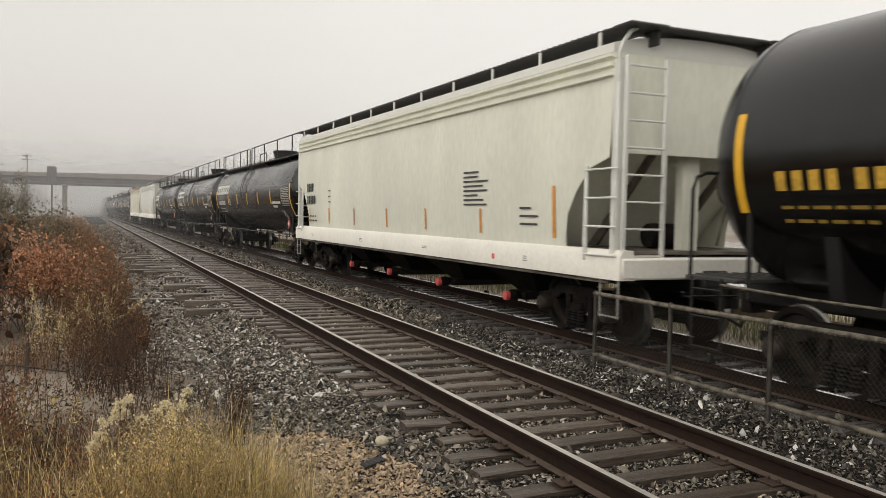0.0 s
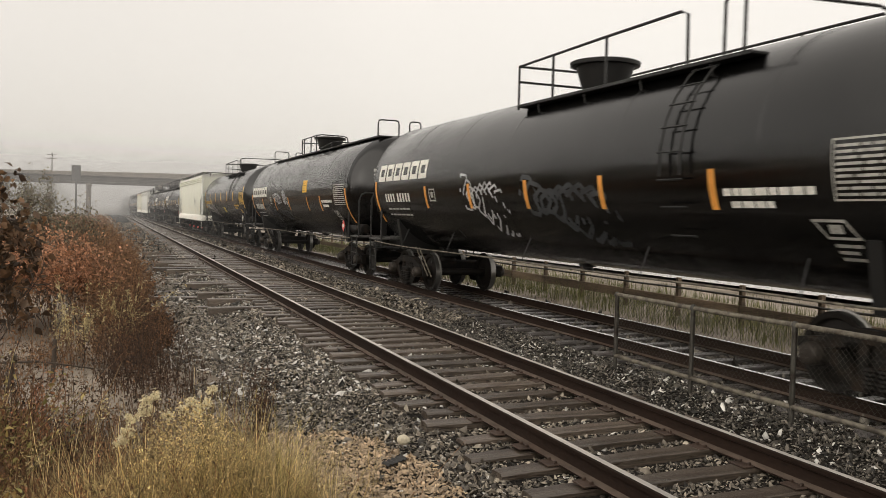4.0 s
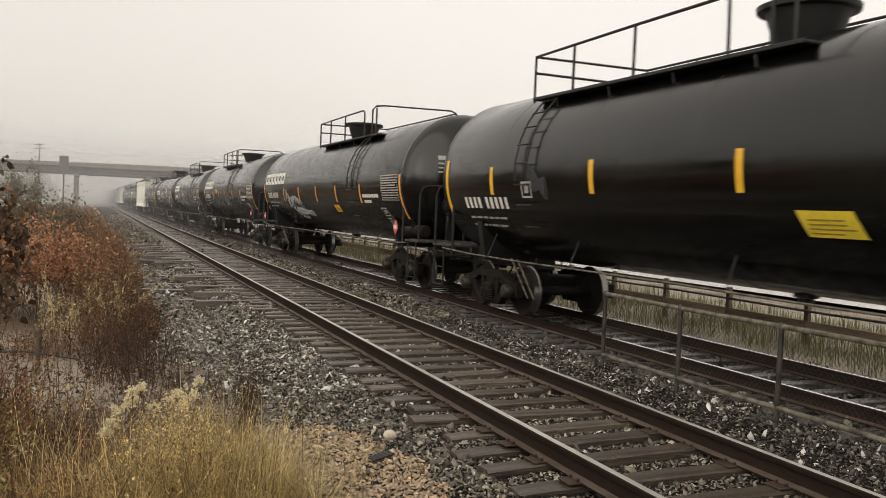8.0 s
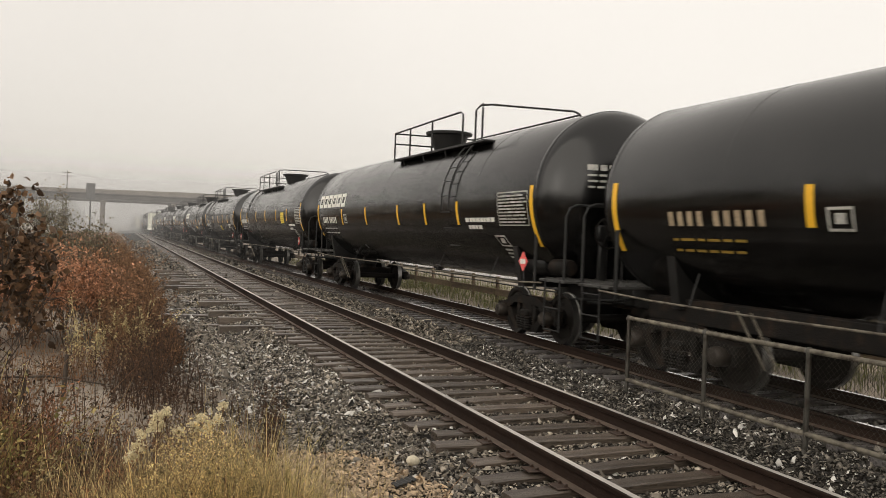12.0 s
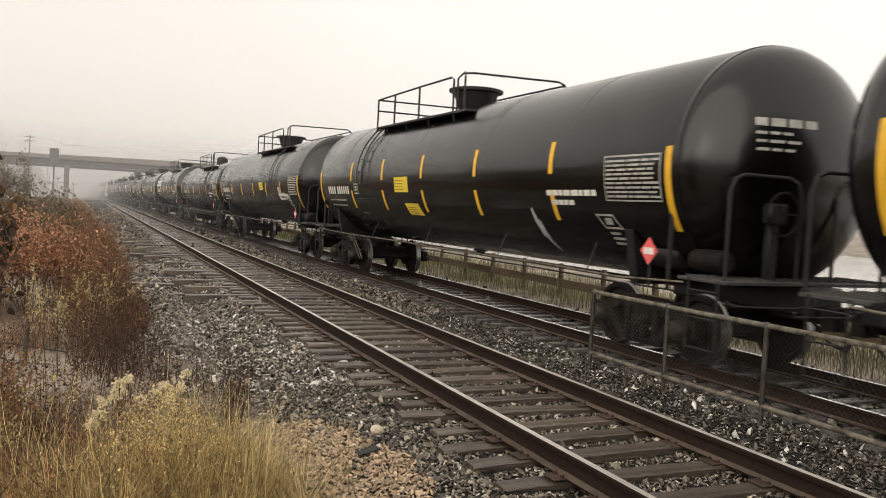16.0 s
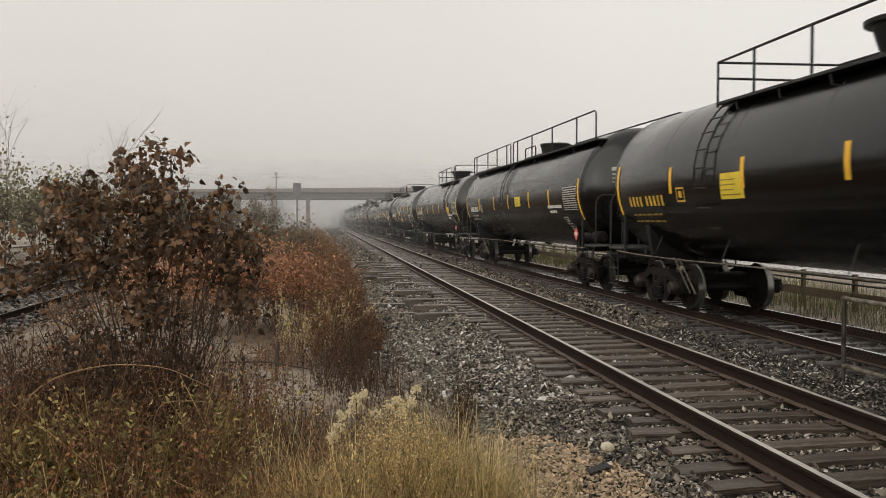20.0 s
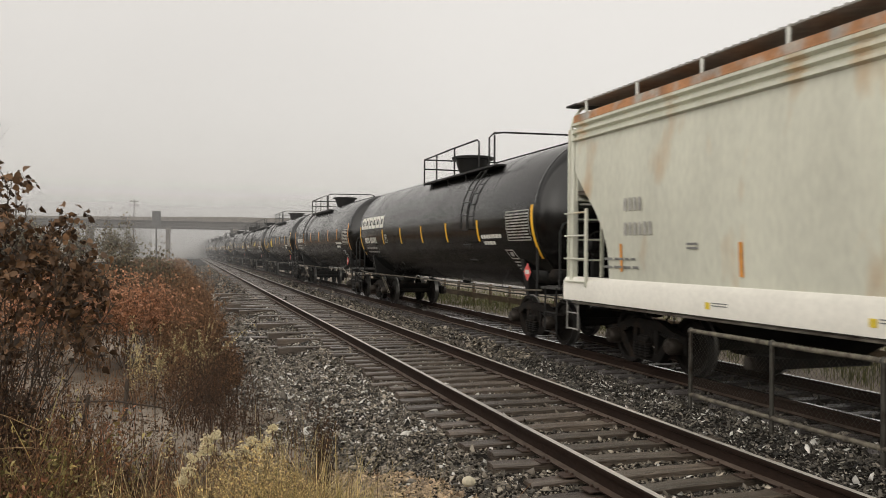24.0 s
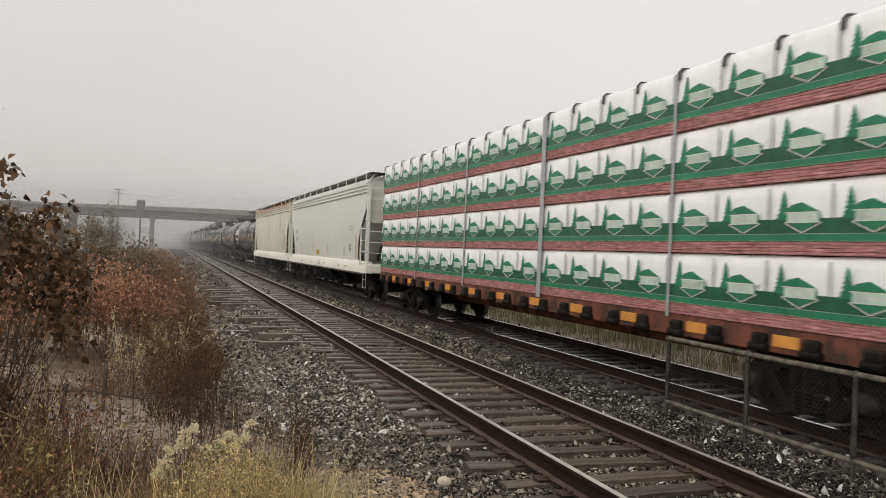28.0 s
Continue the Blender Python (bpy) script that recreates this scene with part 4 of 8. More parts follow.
def side_frame_mesh():
    """A cast side frame: arched top member, bottom member, columns and the jaws over the axle ends."""
    g = Geo()
    g.prism([(-1.16, 0.50), (-1.16, 0.61), (-0.80, 0.66), (-0.42, 0.80), (0.42, 0.80), (0.80, 0.66), (1.16, 0.61), (1.16, 0.50), (0.80, 0.53), (0.42, 0.65), (-0.42, 0.65), (-0.80, 0.53)], -0.08, 0.08)
    g.prism([(-0.80, 0.53), (-0.62, 0.55), (-0.36, 0.27), (0.36, 0.27), (0.62, 0.55), (0.80, 0.53), (0.44, 0.15), (-0.44, 0.15)], -0.075, 0.075)
    for e in (-1, 1):
        g.box((0, e * 0.31, 0.46), (0.13, 0.11, 0.40), 0.015)
        g.box((0, e * 0.70, 0.46), (0.14, 0.07, 0.22), 0.012)
        g.box((0, e * 1.11, 0.46), (0.14, 0.08, 0.24), 0.012)
        g.box((0, e * 0.89, 0.60), (0.19, 0.22, 0.06), 0.015)
        g.prism([(e * 0.46, 0.60), (e * 0.52, 0.62), (e * 0.74, 0.58), (e * 0.70, 0.54)], -0.10, -0.08)
    return g


def truck_parts(car, y):
    """A four-wheel bogie: frames, springs, bolster and two wheelsets."""
    t = part("truck", TRUCK_MESH["bolster"], None, car)
    t.matrix_basis = pose(0, y, 0)
    for s in (-1, 1):
        f = part("side_frame", TRUCK_MESH["frame"], None, t)
        f.matrix_basis = pose(s * 1.0, 0, 0)
        for e in (-1, 0, 1):
            p = part("coil_spring", TRUCK_MESH["spring"], None, t)
            p.matrix_basis = pose(s * 1.09, 0.165 * e, 0)
        for e in (-1, 1):
            b = part("bearing_cap", TRUCK_MESH["cap"], None, t)
            b.matrix_basis = pose(s * 1.10, e * 0.89, WHEEL_R)
    for e in (-1, 1):
        w = part("wheelset", TRUCK_MESH["wheels"], None, t)
        w.matrix_basis = pose(0, e * 0.89, WHEEL_R)
    return t


TRUCK_MESH = {}
_g = Geo()
_g.box((0, 0, 0.55), (2.1, 0.42, 0.30), 0.04)
_g.lathe([(0.26, 0.68), (0.26, 0.80)], 16)
for _e in (-1, 1):
    _g.tube([(-0.8, _e * 0.40, 0.40), (0.8, _e * 0.40, 0.40)], 0.05, 8)
    for _s in (-1, 1):
        _g.box((_s * 0.7525, _e * 0.415, 0.42), (0.09, 0.06, 0.26), 0.015)
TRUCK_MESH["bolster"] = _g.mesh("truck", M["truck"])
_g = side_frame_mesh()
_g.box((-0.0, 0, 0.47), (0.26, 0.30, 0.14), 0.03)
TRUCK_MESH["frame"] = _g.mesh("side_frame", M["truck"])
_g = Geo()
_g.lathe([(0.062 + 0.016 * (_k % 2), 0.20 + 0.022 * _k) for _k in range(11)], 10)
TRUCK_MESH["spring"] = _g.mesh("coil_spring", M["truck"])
_g = Geo()
_g.lathe([(0.03, -0.14), (0.10, -0.13), (0.13, -0.09), (0.13, 0.0)][::1], 14, "x")
_g.lathe([(0.03, 0.14), (0.10, 0.13), (0.13, 0.09), (0.13, 0.0)][::1], 14, "x")
for _k in range(3):
    _a = 2.094 * _k
    _g.box((-0.135, 0.055 * math.cos(_a), 0.055 * math.sin(_a)), (0.03, 0.03, 0.03), 0.006)
TRUCK_MESH["cap"] = _g.mesh("bearing_cap", M["cap"])
TRUCK_MESH["wheels"] = wheelset_mesh()


def coupler(car, s, half):
    g = Geo()
    g.box((0, s * (half - 0.55), 0.80), (0.16, 0.9, 0.16), 0.02)
    g.prism([(-0.14, half - 0.16), (-0.14, half + 0.02), (-0.03, half + 0.08), (0.03, half + 0.02), (0.13, half + 0.04), (0.15, half - 0.16)] if s > 0 else
            [(-0.15, -half + 0.16), (-0.13, -half - 0.04), (-0.03, -half - 0.02), (0.03, -half - 0.08), (0.14, -half - 0.02), (0.14, -half + 0.16)], 0.66, 0.94, "z")
    part("coupler", g, M["truck"], car)
    g = Geo()
    g.tube([(0.35, s * (half - 0.75), 0.72), (0.37, s * (half - 0.45), 0.45), (0.33, s * (half - 0.15), 0.38), (0.25, s * half, 0.55)], 0.025, 6)
    part("air_hose", g, M["blackmatte"], car)


def tank_profile():
    p = []
    for k in range(0, 9):
        a = radians(90 * k / 8)
        p.append((max(0.02, TANK_R * math.sin(a)), -TANK_HALF - HEAD * math.cos(a)))
    p += [(TANK_R, y) for y in (-5.4, -2.7, 0.0, 2.7, 5.4)]
    for k in range(8, -1, -1):
        a = radians(90 * k / 8)
        p.append((max(0.02, TANK_R * math.sin(a)), TANK_HALF + HEAD * math.cos(a)))
    return p


def shell_at(phi, y, lift=0.0):
    """A place on the near side of the tank: phi degrees above its middle line."""
    r = TANK_R + lift
    return (-r * math.cos(radians(phi)), y, TANK_Z + r * math.sin(radians(phi)))


def shell_size(style):
    """Sets the tank's radius and height: the round-domed pattern is slimmer."""
    global TANK_R, TANK_Z
    TANK_R, TANK_Z = (1.485, 2.52) if style == "dome" else (1.60, 2.625)


def tank_base(name, style, shift=0.0, ladder=None, cut=0.0):
    """A tank car with its ironwork, facing +y. style: 'platform', 'dome' or 'walkway'."""
    car = thing(name, "long black tank car with top platform, rolling on the main line", "tank car", "freight train")
    g = Geo()
    g.lathe([(r, y) for r, y in tank_profile()], 56, "y", (0, 0, TANK_Z))
    part("tank_shell", g, M["black"], car, "black-painted cylindrical tank with domed ends", sharp=60)
    for y in (-5.6, -2.8, 0.6, 3.0, 5.7):
        g = Geo()
        g.lathe([(TANK_R - 0.004, y - 0.02), (TANK_R + 0.0035, y - 0.010), (TANK_R + 0.0035, y + 0.010), (TANK_R - 0.004, y + 0.02)], 56, "y", (0, 0, TANK_Z))
        part("weld_seam", g, M["black"], car, sharp=60)
    for s in (-1, 1):
        g = Geo()
        g.lathe([(TANK_R + 0.000, s * TANK_HALF - 0.04), (TANK_R + 0.004, s * TANK_HALF - 0.02), (TANK_R + 0.004, s * TANK_HALF + 0.02), (TANK_R - 0.003, s * TANK_HALF + 0.05)], 56, "y", (0, 0, TANK_Z))
        part("end_ring", g, M["black"], car, sharp=60)
        # saddle, stub sill, end platform
        g = Geo()
        e = TANK_R / 1.60
        g.prism([(-1.2 * e, 0.98), (1.2 * e, 0.98), (1.34 * e, 1.72), (1.18 * e, 1.80), (0.9 * e, 1.50), (0.45, 1.26), (0, 1.20), (-0.45, 1.26), (-0.9 * e, 1.50), (-1.18 * e, 1.80), (-1.34 * e, 1.72)], s * TRUCK_Y - 0.09, s * TRUCK_Y + 0.09, "y")
        part("saddle", g, M["blackmatte"], car)
        g = Geo()
        g.box((0, s * 7.9, 0.98), (0.46, 2.6, 0.36), 0.03)
        part("stub_sill", g, M["blackmatte"], car)
        g = Geo()
        g.box((0, s * 8.55, 1.18), (2.9, 0.85, 0.05), 0.01)
        for q in np.linspace(-1.3, 1.3, 14):
            g.box((q, s * 8.55, 1.215), (0.03, 0.82, 0.02))
        tagged(part("end_platform", g, M["grate"], car), "dark grated end platform", kind="stuff")
        for q in (-1, 1):
            g = Geo()
            pts = [(q * 1.42, s * 8.92, 1.18), (q * 1.42, s * 8.92, 2.25), (q * 1.36, s * 8.92, 2.40), (q * 1.22, s * 8.92, 2.46), (q * 0.5, s * 8.92, 2.46), (q * 0.36, s * 8.92, 2.40), (q * 0.30, s * 8.92, 2.25), (q * 0.30, s * 8.92, 1.18)]
            g.tube(pts, 0.024, 8)
            part("end_handrail", g, M["blackmatte"], car)
            g = Geo()
            for z in (0.35, 0.72, 1.05):
                g.tube([(q * 1.45, s * 8.35, z), (q * 1.45, s * 8.85, z)], 0.014, 6)
            for y in (8.35, 8.85):
                g.tube([(q * 1.45, s * y, 0.33), (q * 1.45, s * y, 1.2)], 0.018, 6)
            part("sill_step", g, M["blackmatte"], car)
            g = Geo()
            g.tube([(q * 1.44, s * 7.95, 1.0), (q * 1.44, s * 7.95, 2.05)], 0.03, 6)
            part("bolster_post", g, M["blackmatte"], car)
        coupler(car, s, 9.36)
        truck_parts(car, s * TRUCK_Y)
        g = Geo()
        g.tube([(-1.46, s * 9.0, 0.98), (-1.40, s * 9.06, 0.92), (-0.5, s * 9.10, 0.90), (-0.1, s * 9.22, 0.96)], 0.014, 6)
        part("uncoupling_lever", g, M["blackmatte"], car)
        if s < 0:
            g = Geo()
            g.box((-0.62, -8.80, 1.62), (0.16, 0.10, 0.86), 0.02)
            g.box((-0.62, -8.84, 2.02), (0.30, 0.14, 0.26), 0.03)
            stand = part("brake_stand", g, M["blackmatte"], car)
            g = Geo()
            g.tube([(-0.62 + 0.26 * math.cos(k * 0.3142), -8.97, 2.02 + 0.26 * math.sin(k * 0.3142)) for k in range(20)], 0.016, 6, closed=True)
            for k in range(3):
                g.tube([(-0.62, -8.95, 2.02), (-0.62 + 0.26 * math.cos(k * 2.094), -8.97, 2.02 + 0.26 * math.sin(k * 2.094))], 0.012, 5)
            part("brake_wheel", g, M["truck"], stand)
            g = Geo()
            g.lathe([(0.04, -0.30), (0.13, -0.28), (0.15, -0.22), (0.15, 0.22), (0.13, 0.28), (0.04, 0.30)], 14, "y", (-1.12, -8.35, 1.40))
            part("brake_cylinder", g, M["truck"], car)
        else:
            for k in range(2):
                g = Geo()
                g.tube([(-1.42, 5.42 - 0.22 * k, 1.10), (-1.20, 5.16 - 0.22 * k, 0.42)], 0.015, 6)
                part("brake_rod", g, M["lichen"], car, "pale slanting rod behind the wheels")
    for q in (-1, 1):
        g = Geo()
        g.tube([(q * 1.50, -8.3, 1.13)] + [(q * 1.50, y, 1.08 + 0.01 * math.sin(y)) for y in range(-7, 8, 2)] + [(q * 1.50, 8.3, 1.13)], 0.015, 8)
        part("side_handrail", g, M["lichen"], car, "thin worn rail along the underside")
        for y in (-6.2, -3.4, 0, 3.4, 6.2):
            g = Geo()
            g.tube([(q * 1.50, y, 1.08), (q * 1.27, y + 0.10, 1.50)], 0.011, 6)
            part("rail_bracket", g, M["blackmatte"], car)
    g = Geo()
    g.lathe([(0.05, -7.75), (0.17, -7.72), (0.2, -7.64), (0.2, -7.02), (0.17, -6.94), (0.05, -6.91)], 16, "y", (-0.95, 0, 1.42))
    part("brake_reservoir", g, M["blackmatte"], car)
    if style == "dome":
        for q in (-1, 1):
            g = Geo()
            g.box((q * 0.95, 0, 0.96), (0.16, 15.4, 0.34), 0.02)
            part("underframe_sill", g, M["truck"], car, "dark steel sill under the tank")
    # top fittings
    zt = TANK_Z + TANK_R
    zd, zr = zt - 0.295, zt + 0.445
    g = Geo()
    if style == "dome":
        g.lathe([(0.34, zt - 0.06), (0.34, zt + 0.30), (0.33, zt + 0.36), (0.26, zt + 0.44), (0.12, zt + 0.49), (0.02, zt + 0.5)], 24, c=(0, -0.35 + shift, 0))
    elif style == "walkway":
        g.lathe([(0.46, zt - 0.08), (0.48, zt + 0.06), (0.52, zt + 0.20), (0.54, zt + 0.26), (0.50, zt + 0.30), (0.02, zt + 0.33)], 24, c=(0, -0.55 + shift, 0))
    else:
        g.lathe([(0.36, zt - 0.08), (0.42, zt + 0.04), (0.50, zt + 0.30), (0.52, zt + 0.36), (0.62, zt + 0.37), (0.63, zt + 0.43), (0.58, zt + 0.45), (0.02, zt + 0.47)], 28, c=(0, (-3.95 if shift > 4 else -2.5 if ladder is not None else -1.65 if shift > 1 else -0.15) + shift, 0))
    if style == "plank":
        g.v = [(a, b, c + 0.12) for a, b, c in g.v]
    part("valve_housing", g, M["blackmatte"], car, "black flared valve housing")
    y0, y1 = -5.05 + cut + shift, 0.9 + shift
    if style in ("walkway", "plank"):
        y0, y1 = -8.3, (8.42 if style == "walkway" else 7.4)
    # the low walkway lies close to the ridge, the platforms on the tank's shoulders
    dx, dw, zk = (0.43, 0.42, zt - 0.03) if style == "plank" else (0.93, 0.50, zd)
    bx = 0.63 if style == "plank" else 1.12
    bz = TANK_Z + (math.sqrt(TANK_R ** 2 - bx ** 2) - 0.02 if style == "plank" else 1.04)
    for q in (-1, 1):
        g = Geo()
        g.box((q * dx, (y0 + y1) / 2, zk - 0.02), (dw, y1 - y0, 0.04), 0.01)
        n = int((y1 - y0) / 0.16)
        for k in range(n):
            g.box((q * dx, y0 + (k + 0.5) * (y1 - y0) / n, zk + 0.008), (dw - 0.02, 0.035, 0.016))
        g.box((q * (dx + dw / 2 + 0.01), (y0 + y1) / 2, zk - 0.015), (0.03, y1 - y0, 0.055), 0.008)
        part("platform_deck", g, M["blackmatte"], car, "dark grated platform")
        for k in range(4):
            y = y0 + (k + 0.5) * (y1 - y0) / 4
            g = Geo()
            g.tube([(q * (bx + 0.05), y, zk - 0.05), (q * bx, y, bz)], 0.02, 6)
            part("platform_bracket", g, M["blackmatte"], car)
    rails = []
    if style == "walkway":
        for q in (-1, 1):
            x = q * 1.18
            rails.append([(x, 8.38, zd), (x, 8.38, zr - 0.06), (x, 8.30, zr), (x, 5.39, zr), (x, 1.32, zr), (x, 1.24, zr - 0.06), (x, 1.24, zd)])
            rails.append([(x, 0.84, zd), (x, 0.84, zr - 0.06), (x, 0.76, zr), (x, -2.0, zr), (x, -5.0, zr), (x, -8.1, zr), (x, -8.2, zr - 0.06), (x, -8.2, zd)])
            rails.append([(x, -0.95, zd), (x, -0.95, zd + 0.30), (x, -1.03, zd + 0.36), (x, -2.2, zd + 0.36), (x, -2.28, zd + 0.30), (x, -2.28, zd)])
            for y in (7.78, 5.39, 3.6, 1.9, 0.2, -1.8, -4.2, -6.6):
                rails.append([(x, y, zd), (x, y, zr)])
    elif style == "plank":
        # a hoop at each side of the walkway's ends
        for y in (-8.25, 7.35):
            for x0, x1 in ((-0.68, -0.02), (0.32, 0.68)):
                rails.append([(x0, y, zk), (x0, y, zr - 0.08), (x0 + 0.03, y, zr - 0.02), (x0 + 0.09, y, zr), (x1 - 0.09, y, zr), (x1 - 0.03, y, zr - 0.02), (x1, y, zr - 0.08), (x1, y, zk)])
        # guard rail round the valve housing, and a low grab rail past it
        zg = zr + 0.12
        rails.append([(-0.70, 1.60, zk), (-0.70, 1.60, zg - 0.03), (-0.70, 1.54, zg), (-0.70, -0.80, zg), (-0.55, -1.0, zg + 0.02), (0.30, -1.05, zg), (0.42, -1.05, zg - 0.04), (0.46, -1.05, zg - 0.12), (0.46, -1.05, zk)])
        rails.append([(-0.70, 1.60, zg - 0.12), (0.30, 1.60, zg - 0.12), (0.42, 1.60, zg - 0.16), (0.46, 1.60, zg - 0.24), (0.46, 1.60, zk)])
        rails += [[(-0.70, y, zk), (-0.70, y, zg)] for y in (1.22, 0.1, -0.78)]
        rails.append([(-0.70, -1.3, zk + 0.06), (-0.70, -3.1, zk + 0.16), (-0.5, -3.1, zk + 0.19), (0.3, -2.8, zk + 0.2), (0.42, -2.8, zk + 0.12), (0.42, -2.8, zk)])
        rails.append([(-0.70, -3.0, zk), (-0.70, -3.0, zk + 0.16)])
    else:
        x = -1.18
        rails.append([(x, 0.88, zd - 0.08), (x, 0.88, zr - 0.02), (x, -1.9, zr), (x, -3.70, zr), (x, -3.84, zr - 0.06), (x, -3.86, zd)])
        rails += [[(x, y, zd), (x, y, zr)] for y in (-0.35, -1.95)]
        rails.append([(x, 0.88, zr - 0.30), (1.18, 0.88, zr - 0.30)])
        x = 1.18
        rails.append([(x, 0.88, zd - 0.08), (x, 0.88, zr), (x, -2.0, zr), (x, -4.86 + cut, zr), (x, -4.98 + cut, zr - 0.06), (x, -5.0 + cut, zd)])
        rails += [[(x, y, zd), (x, y, zr)] for y in (-0.5, -2.0, -3.5)]
        rails.append([(px, py + cut, pz) for px, py, pz in ((-1.18, -4.55, zd), (-1.18, -4.55, zr - 0.06), (-1.10, -4.62, zr + 0.04), (-0.9, -4.72, zr + 0.06), (1.0, -4.95, zr + 0.06), (1.12, -5.0, zr), (1.18, -5.0, zr - 0.08))])
        rails.append([(-1.18, -4.9 + cut, zd), (-1.18, -4.9 + cut, zr - 0.06), (-1.12, -4.75 + cut, zr + 0.05)])
        rails.append([(-1.18, 0.88, zr - 0.02), (1.18, 0.88, zr)])
    for pts in rails:
        g = Geo()
        g.tube([(a, b + shift, c) for a, b, c in pts], 0.023, 8)
        part("platform_rail", g, M["blackmatte"], car)
    # ladder on each side
    ly = ladder if ladder is not None else (-4.2 + shift if style in ("platform", "dome") else 0.6)
    for q in () if style == "plank" else (-1, 1):
        for y in (ly - 0.2, ly + 0.2):
            g = Geo()
            g.tube([((p[0] if q < 0 else -p[0]), y, p[2]) for p in (shell_at(a, y, 0.09) for a in (50, 42, 30, 18, 6, -6))], 0.017, 6)
            part("ladder_stile", g, M["blackmatte"], car)
        for a in (46, 36, 26, 15, 4, -8, -20, -34):
            p = shell_at(a, 0, 0.09)
            x = p[0] if q < 0 else -p[0]
            g = Geo()
            g.tube([(x, ly - 0.25, p[2]), (x, ly + 0.25, p[2])], 0.013, 6)
            part("ladder_rung", g, M["blackmatte"], car)
    g = Geo()
    g.lathe([(0.10, TANK_Z - TANK_R - 0.13), (0.10, TANK_Z - TANK_R - 0.05), (0.16, TANK_Z - TANK_R - 0.04), (0.16, TANK_Z - TANK_R + 0.04)], 14, c=(0, 0.2, 0))
    part("bottom_outlet", g, M["blackmatte"], car)
    return car


# markings on the near side of a tank
def patch(g, ya, yb, pa, pb, lift=0.006, skew=0.0, n=4):
    """A thin raised sheet on the tank between two places along it and two angles."""
    vs = []
    for k in range(n + 1):
        a = pa + (pb - pa) * k / n
        d = skew * k / n
        vs += [shell_at(a, ya + d, lift), shell_at(a, yb + d, lift)]
    g.add(vs, [(2 * k, 2 * k + 1, 2 * k + 3, 2 * k + 2) for k in range(n)])


DEG = math.degrees(1 / TANK_R)


def up_angle(z):
    """The angle on the shell of a height above the line of the stencils."""
    return math.degrees(math.asin(max(-0.97, min(0.97, (z + 0.075) / TANK_R))))


def bars(g, y, z, widths, h, gap=0.03, lift=0.006):
    """A row of plain bars that runs backwards along the car from y, at height z above the tank's middle."""
    p = up_angle(z)
    for w in widths:
        patch(g, y, y - w, p, p + h * DEG / max(0.35, math.cos(radians(p))), lift, n=2)
        y -= w + gap
    return y


def ring_logo(car, y, z, w, h, n, gap, thick):
    """A row of hollow squares, standing for a painted company mark."""
    p0 = up_angle(z)
    p1 = up_angle(z + h)
    t = thick
    tp = (p1 - p0) * t / h
    for k in range(n):
        g = Geo()
        patch(g, y, y - w, p1 - tp, p1, n=2, skew=0.02)
        patch(g, y, y - w, p0, p0 + tp, n=2)
        patch(g, y, y - t, p0 + tp, p1 - tp, n=3)
        patch(g, y - w + t, y - w, p0 + tp, p1 - tp, n=3)
        part("painted_square", g, M["white"], car, "hollow white painted square")
        y -= w + gap


def scribble(g, y, z, w, h, seed, r, turns=9):
    """Looped spray lines on the shell."""
    q = random.Random(seed)
    pts = []
    for k in range(turns * 6):
        t = k / (turns * 6 - 1)
        a = t * turns * 2 * math.pi
        yy = y - w * t + 0.16 * w * math.cos(a) * q.uniform(0.5, 1.1)
        zz = z - 0.45 * h * t + h * 0.5 * math.sin(a) * (0.35 + 0.65 * abs(math.cos(3.1 * t + seed)))
        pts.append((yy, zz))
    for (ya, za), (yb, zb) in zip(pts, pts[1:]):
        d = Vector((yb - ya, zb - za, 0))
        if d.length < 1e-4:
            continue
        nrm = Vector((-d.y, d.x, 0)).normalized() * r
        vs = []
        for yy, zz in ((ya + nrm.x, za + nrm.y), (ya - nrm.x, za - nrm.y), (yb - nrm.x, zb - nrm.y), (yb + nrm.x, zb + nrm.y)):
            ph = up_angle(zz)
            vs.append(shell_at(ph, yy, 0.005))
        g.add(vs, [(0, 1, 2, 3)])


